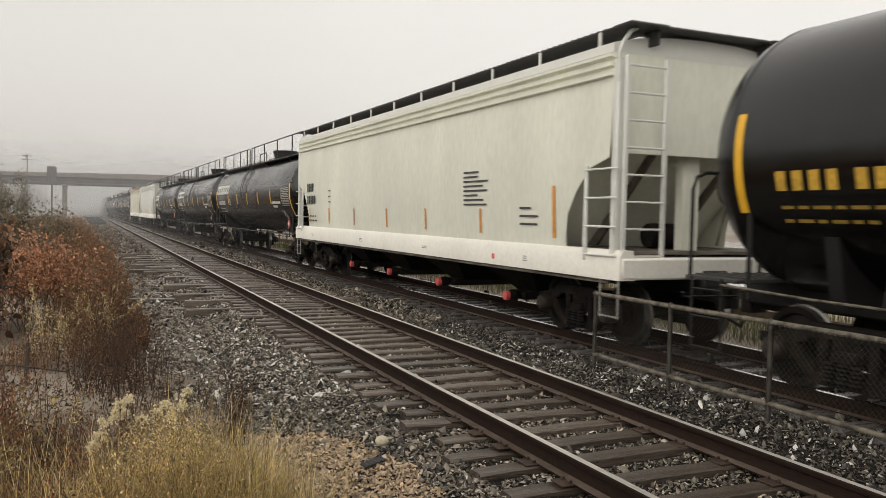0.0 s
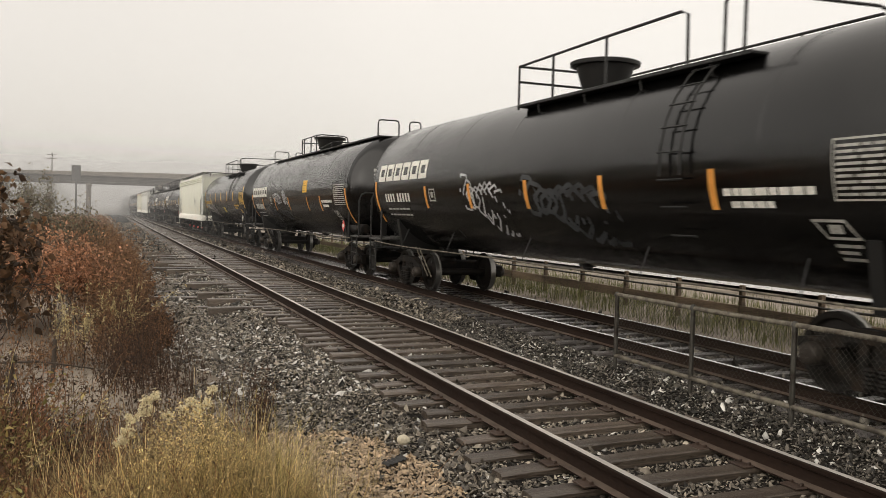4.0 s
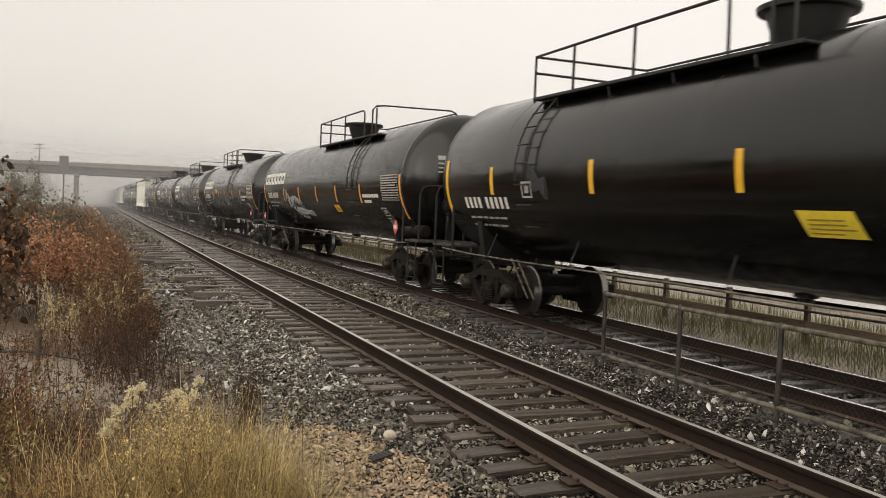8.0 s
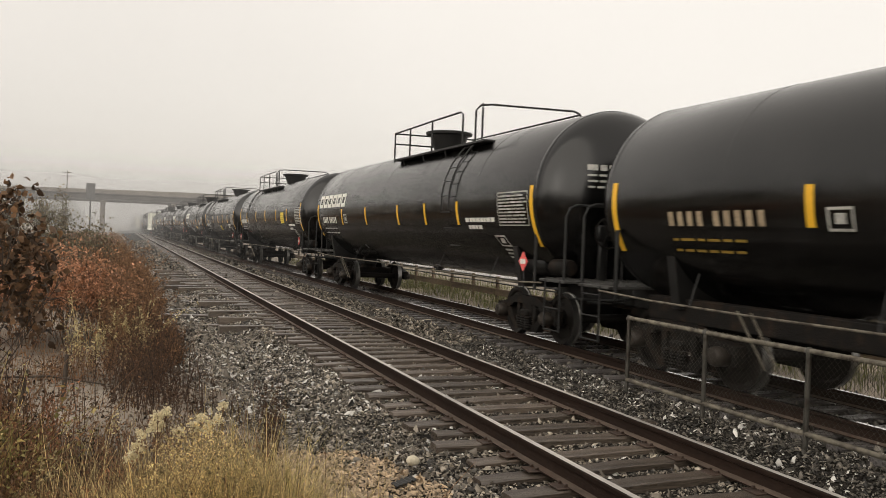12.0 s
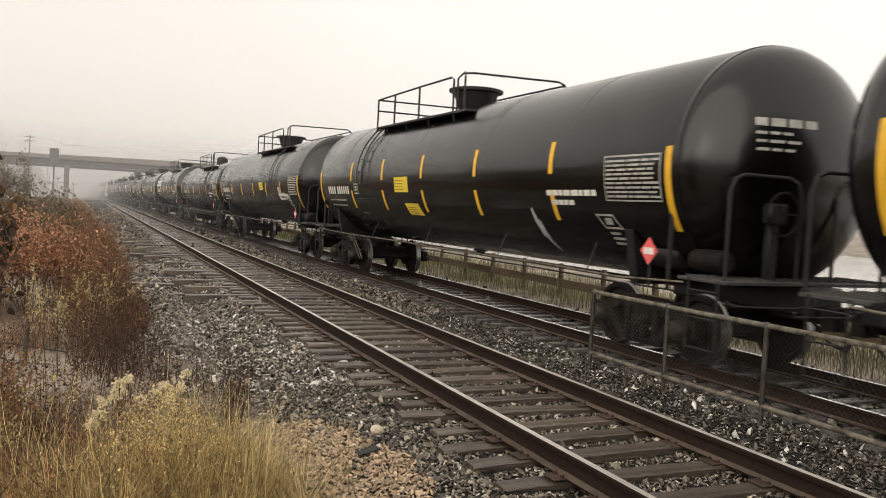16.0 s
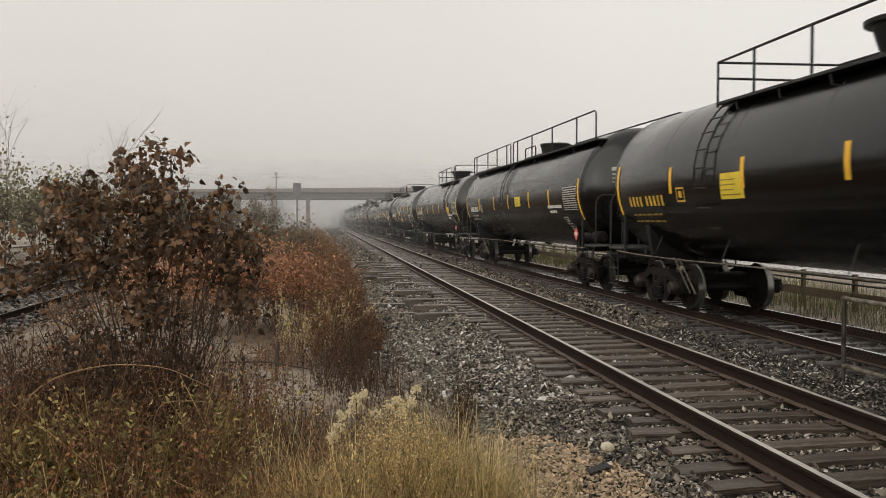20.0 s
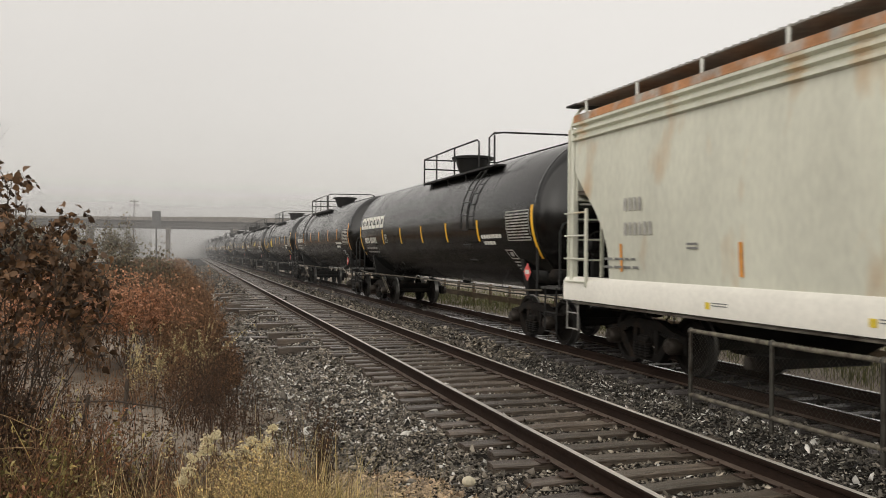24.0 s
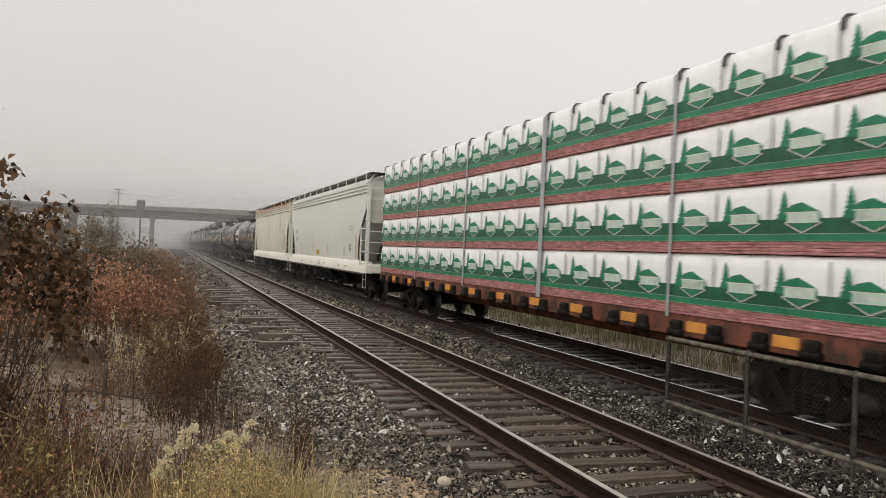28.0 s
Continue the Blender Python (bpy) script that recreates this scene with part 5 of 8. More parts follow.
def dress_tank(car, spec):
    """Reflectors, stencil blocks, placards and spray paint of one car."""
    r = random.Random(spec["seed"])
    up = spec.get("stripe_up", 0.0) + 2.7
    stripe = M["orange"] if spec.get("orange") else M["yellow"]
    for y in (-8.0, 8.0):
        g = Geo()
        patch(g, y + 0.06, y - 0.06, -36 + up, 4 + up, n=8)
        part("end_reflector", g, stripe, car, "long yellow reflector stripe")
    for y in spec.get("stripes", (4.5, 2.15, -0.2, -2.5, -4.87)):
        for lo in ((-21 + up,) if not spec.get("double") else (-4, -31)):
            g = Geo()
            patch(g, y + 0.06, y - 0.06, lo, lo + 18, n=5)
            part("reflector", g, stripe, car)
    ink = spec.get("ink", M["white"])
    ny, zn = spec.get("num", (7.3, -0.5))
    if spec.get("logo"):
        ring_logo(car, 7.76, spec.get("logo_z", -0.01), 0.49, 0.42, 6, 0.08, 0.115)
        ny, zn = 7.30, spec.get("logo_z", -0.01) - 0.52
    gw, gh, gg = spec.get("letter", 0.105), 0.20, 0.085
    g = Geo()
    y = bars(g, ny, zn, [gw] * 4, gh, gg)
    bars(g, y - 0.12, zn, [gw] * spec.get("digits", 5), gh, gg)
    tagged(part("number_stencil", g, ink, car, "row of plain painted bars"), kind="stuff")
    g = Geo()
    for k in range(2):
        bars(g, ny - 0.02, zn - 0.19 - 0.14 * k, [r.uniform(0.10, 0.28) for _ in range(6)], 0.036, 0.06)
    tagged(part("small_print", g, M["grey_ink"] if ink is M["white"] else M["brown_ink"], car, "two lines of small bars"), kind="stuff")

    def frame_box(y, z, w, h, sk=0.0):
        """A thin painted outline with a bar in it."""
        g = Geo()
        p = up_angle(z)
        q = p + h * DEG
        e = 1.2
        patch(g, y, y - w, p, p + e, n=1)
        patch(g, y + sk, y - w + sk, q - e, q, n=1)
        patch(g, y, y - 0.03, p, q, n=2, skew=sk)
        patch(g, y - w + 0.03, y - w, p, q, n=2, skew=sk)
        patch(g, y - 0.3 * w + sk / 2, y - 0.7 * w + sk / 2, p + 0.3 * (q - p), p + 0.75 * (q - p), n=1)
        part("data_plate", g, M["grey_ink"] if ink is not M["yellow_ink"] else ink, car, "small painted outline square")

    stripes = spec.get("stripes", (4.5, 2.15, -0.2, -2.5, -4.87))
    frame_box(spec.get("box_y", stripes[0] - 0.22), -0.53, 0.34, 0.28)
    frame_box(-6.40, -0.98, 0.42, 0.24, 0.14)
    g = Geo()
    top = 0.0 if spec.get("logo") or up < 7 else 0.06
    blk = spec.get("block_y", -6.68)
    for k in range(9):
        row, left = [], 1.12
        while left > 0.12:
            w = min(left, r.uniform(0.10, 0.32))
            row.append(w)
            left -= w + 0.025
        bars(g, blk, top - 0.060 * (k + 1), row, 0.030, 0.03)
    pa, pb = up_angle(top - 0.57), up_angle(top + 0.01)
    for ya, yb, p0, p1 in ((blk + 0.05, blk + 0.03, pa, pb), (blk - 1.15, blk - 1.17, pa, pb), (blk + 0.05, blk - 1.17, pa - 0.8, pa), (blk + 0.05, blk - 1.17, pb, pb + 0.8)):
        patch(g, ya, yb, p0, p1, n=3)
    tagged(part("stencil_block", g, M["grey_ink"] if ink is not M["yellow_ink"] or spec.get("plain_rear") else M["yellow_ink"], car, "block of small stencilled lines"), kind="stuff")
    g = Geo()
    zl = -0.52 if not spec.get("low") else -0.64
    bars(g, spec.get("notice_y", -5.05), zl, [r.uniform(0.10, 0.2) for _ in range(8)], 0.085, 0.025)
    bars(g, spec.get("notice_y", -5.05) - 0.1, zl - 0.14, [r.uniform(0.10, 0.2) for _ in range(4)], 0.075, 0.025)
    tagged(part("notice_stencil", g, M["white"] if ink is not M["yellow_ink"] or spec.get("plain_rear") else M["yellow_ink"], car, "two short lines of painted bars"), kind="stuff")
    g = Geo()
    for k in range(3):
        bars(g, -6.45, -1.06 - 0.07 * k, [r.uniform(0.2, 0.4)], 0.035)
    part("small_print", g, M["grey_ink"], car)
    for (y, z, w, h, sk) in spec.get("decals", ()):
        g = Geo()
        p = up_angle(z)
        patch(g, y, y - w, p, p + h * DEG / max(0.4, math.cos(radians(p))), skew=sk, n=3)
        d = part("decal", g, M["yellow"] if spec.get("orange") else M["decal"], car, "bright yellow notice decal")
        g = Geo()
        for k in range(4):
            p2 = p + (0.15 + 0.2 * k) * h * DEG
            patch(g, y - 0.05 * w, y - w * r.uniform(0.6, 0.9), p2, p2 + 0.7, 0.010, n=1)
        tagged(part("decal_lines", g, M["brown_ink"], d), "thin dark lines", kind="stuff")
    if spec.get("repaint"):
        g = Geo()
        ya, yb, za, zb = spec["repaint"]
        patch(g, ya, yb, up_angle(za), up_angle(zb), 0.003, n=6)
        part("repainted_panel", g, M["black_patch"], car, "rectangle of fresher black paint")
    if spec.get("green_tag"):
        g = Geo()
        y, z, w, h = spec["green_tag"]
        scribble(g, y, z, w, h, 5, 0.012, 4)
        tagged(part("spray_paint", g, M["tag_green"], car, "small green spray-paint scrawl"), kind="stuff")
    for (y, z, w, h, dim, th) in spec.get("tags", ()):
        g = Geo()
        scribble(g, y, z, w, h, spec["seed"] + int(10 * abs(y)), th)
        tagged(part("spray_paint", g, M["tag_dim"] if dim else M["tag_dusk"] if spec.get("dusk") else M["tag"], car, "looped spray-paint scrawl"), kind="stuff")
    # placards at the rear of the side
    for y, x, z in ((-7.63, -1.52, 1.44),) + (((8.12, -1.52, 1.40),) if spec.get("front_placard") else ()):
        g = Geo()
        g.add([(x, y, z - 0.15), (x, y - 0.17, z + 0.03), (x, y, z + 0.21), (x, y + 0.17, z + 0.03)], [(0, 1, 2, 3)])
        g.add([(x + 0.012, p[1], p[2]) for p in g.v], [(3, 2, 1, 0)])
        pl = part("placard", g, M["red_sign"] if not spec.get("white_placard") else M["white"], car, "diamond-shaped hazard placard")
        g = Geo()
        g.add([(x - 0.004, y - 0.10, z - 0.015), (x - 0.004, y + 0.10, z - 0.015), (x - 0.004, y + 0.10, z + 0.075), (x - 0.004, y - 0.10, z + 0.075)], [(0, 1, 2, 3)])
        part("placard_band", g, M["white"], pl)
        g = Geo()
        g.tube([(x + 0.03, y, 1.0), (x + 0.03, y, z + 0.2)], 0.018, 6)
        part("placard_post", g, M["blackmatte"], car)
    # marks on the rear end
    g = Geo()
    ye = -TANK_HALF - HEAD * 0.80
    for k in range(4):
        x = spec.get("end_x", -0.95)
        for _ in range(3 if k else 4):
            w = r.uniform(0.10, 0.2)
            zz = TANK_Z + 0.45 - 0.10 * k
            q = [(x, zz), (x + w, zz), (x + w, zz + (0.10 if k == 0 else 0.035)), (x, zz + (0.10 if k == 0 else 0.035))]
            vs = []
            for px, pz in q:
                d2 = (px ** 2 + (pz - TANK_Z) ** 2) / TANK_R ** 2
                vs.append((px, -TANK_HALF - HEAD * math.sqrt(max(0.0, 1 - d2)) - 0.008, pz))
            g.add(vs, [(0, 1, 2, 3)])
            x += w + 0.04
    tagged(part("end_stencil", g, M["grey_ink"] if ink is not M["yellow_ink"] else M["yellow_ink"], car, "small painted bars on the tank end"), kind="stuff")
    return car


# covered hopper
def hopper(name, label, paint, roof_mat, seed, ribs=True):
    car = thing(name, label, "covered hopper", "freight train")
    half, w = 8.62, 1.60
    zs, ze = 1.42, 4.18
    trim = M["hop_b"] if seed == 2 else M["hop_c"]

    def side(x, s):
        """One side sheet, cut away in a curve below each end."""
        g = Geo()
        vs, fs = [], []
        rows = [zs, 1.65, 1.92, 2.25, 2.58, 2.72, 3.4, ze]
        ends = [half - 1.15, half - 1.15, half - 1.10, half - 0.86, half - 0.54, half - 0.04, half, half]
        if seed > 1:
            rows = [zs, 1.65, 1.92, 2.25, 2.58, 2.95, 3.30, ze]
            ends = [half - 1.22, half - 1.22, half - 1.20, half - 1.06, half - 0.80, half - 0.40, half - 0.06, half - 0.02]
        n = 14
        for z, e in zip(rows, ends):
            bulge = 0.05 * math.sin(math.pi * (z - zs) / (ze - zs))
            for k in range(n + 1):
                vs.append((x + s * bulge, -e + 2 * e * k / n, z))
        for j in range(len(rows) - 1):
            for k in range(n):
                a = j * (n + 1) + k
                fs.append((a, a + 1, a + n + 2, a + n + 1))
        k0 = len(vs)
        vs += [(p[0] - s * 0.02, p[1], p[2]) for p in vs]
        fs += [tuple(i + k0 for i in f)[::-1] for f in fs]
        g.add(vs, fs)
        return part("side_sheet", g, paint, car, "smooth painted side sheet", sharp=50)

    for s in (-1, 1):
        side(s * (w - 0.05), s)
        if ribs:
            for z in (3.86, 3.99, 4.12):
                g = Geo()
                g.prism([(s * (w - 0.04), z - 0.045), (s * (w + 0.035), z - 0.022), (s * (w + 0.035), z + 0.022), (s * (w - 0.04), z + 0.045)], -half, half, "y")
                part("side_rib", g, paint, car)
        g = Geo()
        g.prism([(s * 1.36, 1.03), (s * 1.62, 1.03), (s * 1.62, 1.35), (s * 1.56, 1.44), (s * 1.40, 1.44)], -half - 0.30, half + 0.30, "y")
        part("side_sill", g, M["sill"], car, "pale cream side sill")
        g = Geo()
        g.box((s * 1.575, 0, 0.985), (0.05, 2 * half, 0.028), 0.006)
        g.box((s * 1.56, 0, 1.015), (0.012, 2 * half, 0.05))
        part("sill_flange", g, M["grime_shade"], car, "grimy flange under the side sill, shade in its colour")
    # roof: a shallow arch with hatches and running boards
    g = Geo()
    arch = [(-w, ze - 0.02), (-w + 0.01, ze + 0.11), (-1.2, ze + 0.20), (-0.6, ze + 0.26), (0, ze + 0.28), (0.6, ze + 0.26), (1.2, ze + 0.20), (w - 0.01, ze + 0.11), (w, ze - 0.02)]
    g.prism(arch, -half, half, "y")
    part("roof", g, roof_mat, car)
    for q in (-1, 1):
        g = Geo()
        g.box((q * 1.26, 0, 4.495), (0.62, 2 * half - 0.1, 0.03), 0.008)
        n = 100
        for k in range(n):
            g.box((q * 1.26, -half + 0.3 + k * (2 * half - 0.6) / (n - 1), 4.518), (0.60, 0.03, 0.018))
        # the paler colour stands in for sky light showing through the grating
        part("running_board", g, M["grate"] if seed == 1 else M["grate_pale"], car, "grated running board along the roof edge")
        for k in range(11):
            y = -half + 0.4 + k * (2 * half - 0.8) / 10
            g = Geo()
            g.box((q * 1.555, y, ze + 0.20), (0.035, 0.06, 0.24), 0.008)
            part("board_bracket", g, M["hop_c"], car)
    for s in (-1, 1):
        g = Geo()
        g.box((0, s * (half - 0.02), 4.50), (1.88, 0.62, 0.03), 0.008)
        for k in range(11):
            g.box((0, s * (half - 0.27 + 0.05 * k), 4.523), (1.86, 0.018, 0.018))
        tagged(part("cross_board", g, M["grate"], car), "dark grated board across the roof end", kind="stuff")
        for q in (-1, 1):
            g = Geo()
            g.box((q * 1.26, s * (half + 0.14), 4.50), (0.64, 0.42, 0.035), 0.008)
            g.box((q * 1.0, s * (half + 0.05), 4.38), (0.05, 0.30, 0.22), 0.01)
            part("end_step_board", g, M["grate"], car)
    for k in range(8):
        g = Geo()
        y = -7.0 + 2 * k
        g.lathe([(0.34, ze + 0.22), (0.34, ze + 0.36), (0.42, ze + 0.36), (0.42, ze + 0.42), (0.1, ze + 0.46)], 20, c=(0, y, 0))
        part("roof_hatch", g, M["hop_c"], car)
    for s in (-1, 1):
        # end wall, slope sheet, posts and ladders
        g = Geo()
        g.box((0, s * (half - 0.03), 3.48), (2 * w - 0.12, 0.05, 1.40), 0.01)
        part("end_wall", g, paint, car)
        g = Geo()
        g.prism([(s * (half - 0.05), 2.88), (s * (half - 0.45), 2.88), (s * (half - 1.90), 1.40), (s * (half - 1.97), 1.45), (s * (half - 0.49), 2.95), (s * (half - 0.05), 2.95)], -w + 0.07, w - 0.07)
        part("slope_sheet", g, M["grime_shade"] if seed == 2 else paint, car)
        g = Geo()
        g.box((0, s * (half - 0.30), 2.2), (0.30, 0.22, 1.9), 0.03)
        part("end_post", g, paint if seed == 1 else M["grime_shade"], car)
        # floor added in the dark colour, deepening the shade of the open end
        g = Geo()
        g.box((0, s * (half - 0.80), 1.40), (3.0, 1.80, 0.05), 0.01)
        part("end_floor", g, M["grime_shade"], car, "grimy steel floor added under the slope sheet, shade in its colour")
        for q in (-1, 1):
            g = Geo()
            g.prism([(s * (half - 0.06), 2.86), (s * (half - 0.20), 2.86), (s * (half - 1.72), 1.44), (s * (half - 1.50), 1.44)], q * 0.75 - 0.03, q * 0.75 + 0.03)
            part("end_brace", g, M["grime_shade"], car, "grimy sloping brace, shade in its colour")
        g = Geo()
        g.lathe([(0.03, 0), (0.24, 0.01), (0.26, 0.03), (0.24, 0.05), (0.20, 0.03), (0.03, 0.03)], 20, "y", (0.55, s * (half + 0.02), 2.35))
        g.tube([(0.55, s * (half + 0.02), 2.35), (0.55, s * (half - 0.25), 1.5)], 0.02, 6)
        part("brake_wheel", g, M["grime_shade"], car, "round hand-brake wheel")
        g = Geo()
        g.box((0, s * (half + 0.05), 1.19), (3.2, 0.55, 0.30), 0.03)
        part("end_sill", g, M["sill"], car)
        for q in (-1, 1):
            g = Geo()
            g.box((q * (w - 0.06), s * (half + 0.06), 2.70), (0.12, 0.12, 2.72), 0.02)
            part("corner_post", g, trim, car)
            g = Geo()
            g.tube([(q * (w - 0.02), s * (half + 0.10), 3.75), (q * (w - 0.02), s * (half + 0.10), 4.12), (q * (w - 0.06), s * (half + 0.10), 4.26), (q * (w - 0.20), s * (half + 0.10), 4.44), (q * (w - 0.30), s * (half + 0.10), 4.49)], 0.03, 8)
            part("corner_grab", g, trim, car, "pale pipe bent in to the roof board")
            g = Geo()
            for x in (w - 0.06, w - 0.72):
                g.box((q * x, s * (half + 0.24), 2.60), (0.07, 0.05, 2.95), 0.012)
            for k in range(8):
                z = 1.36 + 0.37 * k
                g.tube([(q * (w - 0.72), s * (half + 0.25), z), (q * (w - 0.06), s * (half + 0.25), z)], 0.016, 6)
            part("end_ladder", g, trim, car, "pale end ladder")
            g = Geo()
            g.box((q * (w + 0.02), s * (half - 0.55), 1.95), (0.05, 0.07, 1.35), 0.012)
            for k in range(4):
                z = 1.36 + 0.40 * k
                g.tube([(q * (w + 0.04), s * (half - 0.55), z), (q * (w + 0.04), s * (half + 0.22), z)], 0.016, 6)
            part("side_ladder", g, trim, car)
            g = Geo()
            for z in (0.52, 0.80):
                g.tube([(q * (w - 0.02), s * (half - 0.2), z), (q * (w - 0.02), s * (half + 0.22), z)], 0.015, 6)
            for y in (half - 0.2, half + 0.22):
                g.tube([(q * (w - 0.02), s * y, 0.50), (q * (w - 0.02), s * y, 1.1)], 0.016, 6)
            part("sill_step", g, M["grate_pale"], car)
        coupler(car, s, 9.3)
        truck_parts(car, s * 7.1)
        g = Geo()
        g.box((0, s * 7.5, 0.98), (0.46, 3.0, 0.36), 0.03)
        part("stub_sill", g, M["blackmatte"], car)
        g = Geo()
        g.lathe([(0.05, -0.42), (0.18, -0.38), (0.2, -0.3), (0.2, 0.3), (0.18, 0.38), (0.05, 0.42)], 14, "x", (0.1, s * (half - 0.85), 1.62))
        part("brake_reservoir", g, M["truck"], car)
    # hopper bottoms
    for k in range(4):
        y = -4.65 + 3.1 * k
        g = Geo()
        g.add([(-1.5, y - 1.5, 1.36), (1.5, y - 1.5, 1.36), (1.5, y + 1.5, 1.36), (-1.5, y + 1.5, 1.36), (-0.55, y - 0.35, 0.48), (0.55, y - 0.35, 0.48), (0.55, y + 0.35, 0.48), (-0.55, y + 0.35, 0.48)],
              [(0, 1, 5, 4), (1, 2, 6, 5), (2, 3, 7, 6), (3, 0, 4, 7), (4, 5, 6, 7), (0, 3, 2, 1)])
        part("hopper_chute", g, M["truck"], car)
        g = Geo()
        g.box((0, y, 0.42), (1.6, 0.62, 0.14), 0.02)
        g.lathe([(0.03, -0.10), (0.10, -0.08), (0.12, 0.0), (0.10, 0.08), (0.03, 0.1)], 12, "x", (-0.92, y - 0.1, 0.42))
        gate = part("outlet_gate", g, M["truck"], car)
        g = Geo()
        g.lathe([(0.02, -0.05), (0.085, -0.04), (0.085, 0.04), (0.02, 0.05)], 12, "x", (-1.06, y - 0.1, 0.42))
        part("gate_cap", g, M["red_sign"] if seed == 1 else M["cap"], gate, "red gate cap" if seed == 1 else "worn dark steel gate cap")
    # markings
    x = -w - 0.012

    def flat(g, y, z, dy, dz, lift=0.0):
        vs = []
        for k in range(5):
            zz = z + dz * k / 4
            xb = x - lift - 0.05 * math.sin(math.pi * max(0, min(1, (zz - zs) / (ze - zs)))) + 0.045
            vs += [(xb, y, zz), (xb, y - dy, zz)]
        g.add(vs, [(2 * k, 2 * k + 1, 2 * k + 3, 2 * k + 2) for k in range(4)])

    r = random.Random(seed)
    for y in ((7.3, 5.2, 2.84, 0.35, -2.03, -4.6) if seed == 1 else ((7.0, 4.1, 1.2, -1.8, -4.7) if seed == 2 else (5.18, 1.63, -1.79, -5.09))):
        g = Geo()
        flat(g, y, 1.57, 0.075, 0.44)
        part("reflector", g, M["orange"], car)
    g = Geo()
    flat(g, -7.12, 1.56, 0.09, 0.80)
    part("end_reflector", g, M["orange"], car, "long orange reflector stripe")
    g = Geo()
    yy, dy, dz, gap = (7.55, 0.13, 0.26, 0.20) if seed == 1 else (6.85, 0.085, 0.20, 0.14)
    for k in range(4):
        flat(g, yy - gap * k, 2.52, dy, dz)
    for k in range(5 if seed == 1 else 6):
        flat(g, yy - gap * k, 2.14, dy, dz)
    tagged(part("number_stencil", g, M["dark_ink"] if seed == 1 else M["grey_ink"], car, "two rows of plain dark bars"), kind="stuff")
    g = Geo()
    for k in range(2):
        y = 7.5
        for _ in range(4):
            dy = r.uniform(0.12, 0.28)
            flat(g, y, 1.75 - 0.13 * k, dy, 0.04)
            y -= dy + 0.05
    for k in range(3 if seed == 1 else 2):
        flat(g, 5.2, 2.5 - 0.16 * k if seed == 1 else 1.98 - 0.06 * k, 0.25, 0.03)
    tagged(part("small_print", g, M["dark_ink"] if seed == 1 else M["print"], car), kind="stuff")
    g = Geo()
    for k in range(8 if seed == 1 else 2):
        flat(g, -3.95 if seed == 1 else -6.0 + r.uniform(-0.05, 0.05), 2.66 - 0.085 * k, r.uniform(0.6, 1.1), 0.034 if seed == 1 else 0.022)
    for k in range(3 if seed == 1 else 4):
        if seed == 1:
            flat(g, -6.1, 2.0 - 0.13 * k, r.uniform(0.3, 0.6), 0.034)
        else:
            flat(g, -6.0, 1.98 - 0.075 * k, 0.34, 0.045)
    tagged(part("stencil_block", g, M["dark_ink"] if seed == 1 else M["print"], car, "block of small dark stencilled lines"), kind="stuff")
    if seed == 3:
        g = Geo()
        flat(g, 0.87, 1.53, 0.76, 0.23)
        d = part("decal", g, M["decal"], car, "yellow notice decal")
        g = Geo()
        for k in range(4):
            y = 0.82
            while y > 0.24:
                dy = r.uniform(0.06, 0.2)
                flat(g, y, 1.555 + 0.05 * k, min(dy, y - 0.15), 0.02, 0.004)
                y -= dy + 0.03
        tagged(part("decal_lines", g, M["brown_ink"], d), "thin dark lines", kind="stuff")
    if seed == 2:
        for y, dy, z, dz in ((0.6, 0.45, 1.75, 0.45), (-1.6, 0.5, 1.62, 0.33), (0.4, 0.6, 1.52, 0.2)):
            g = Geo()
            flat(g, y, z, dy, dz)
            part("paint_patch", g, M["hop_c"], car, "pale repainted patch")
    # small notices along the side sill: thin lines, some with a coloured square
    spots = ((6.9, 2, 0.3, ""), (2.2, 3, 0.26, ""), (-2.0, 2, 0.34, ""), (-6.3, 3, 0.16, ""), (-5.3, 0, 0, "red_sign")) if seed == 1 else \
        ((4.6, 2, 0.40, "decal"), (1.9, 2, 0.34, "decal"), (0.1, 5, 0.42, ""), (-1.25, 2, 0.36, "decal"), (-4.2, 3, 0.44, ""), (-5.6, 2, 0.40, "decal"))
    for y, rows, wide, square in spots:
        g = Geo()
        for k in range(rows):
            dy = wide * r.uniform(0.7, 1.0)
            z = 1.175 + 0.034 * (rows / 2 - k)
            g.add([(-1.626, y, z), (-1.626, y - dy, z), (-1.626, y - dy, z + 0.014), (-1.626, y, z + 0.014)], [(0, 1, 2, 3)])
        if rows:
            tagged(part("sill_notice", g, M["print"], car, "thin lines of small print"), kind="stuff")
        if square:
            g = Geo()
            c = y + 0.03 if rows else y
            g.add([(-1.627, c + 0.10, 1.13), (-1.627, c, 1.13), (-1.627, c, 1.22), (-1.627, c + 0.10, 1.22)], [(0, 1, 2, 3)])
            part("sill_mark", g, M[square], car)
    return car


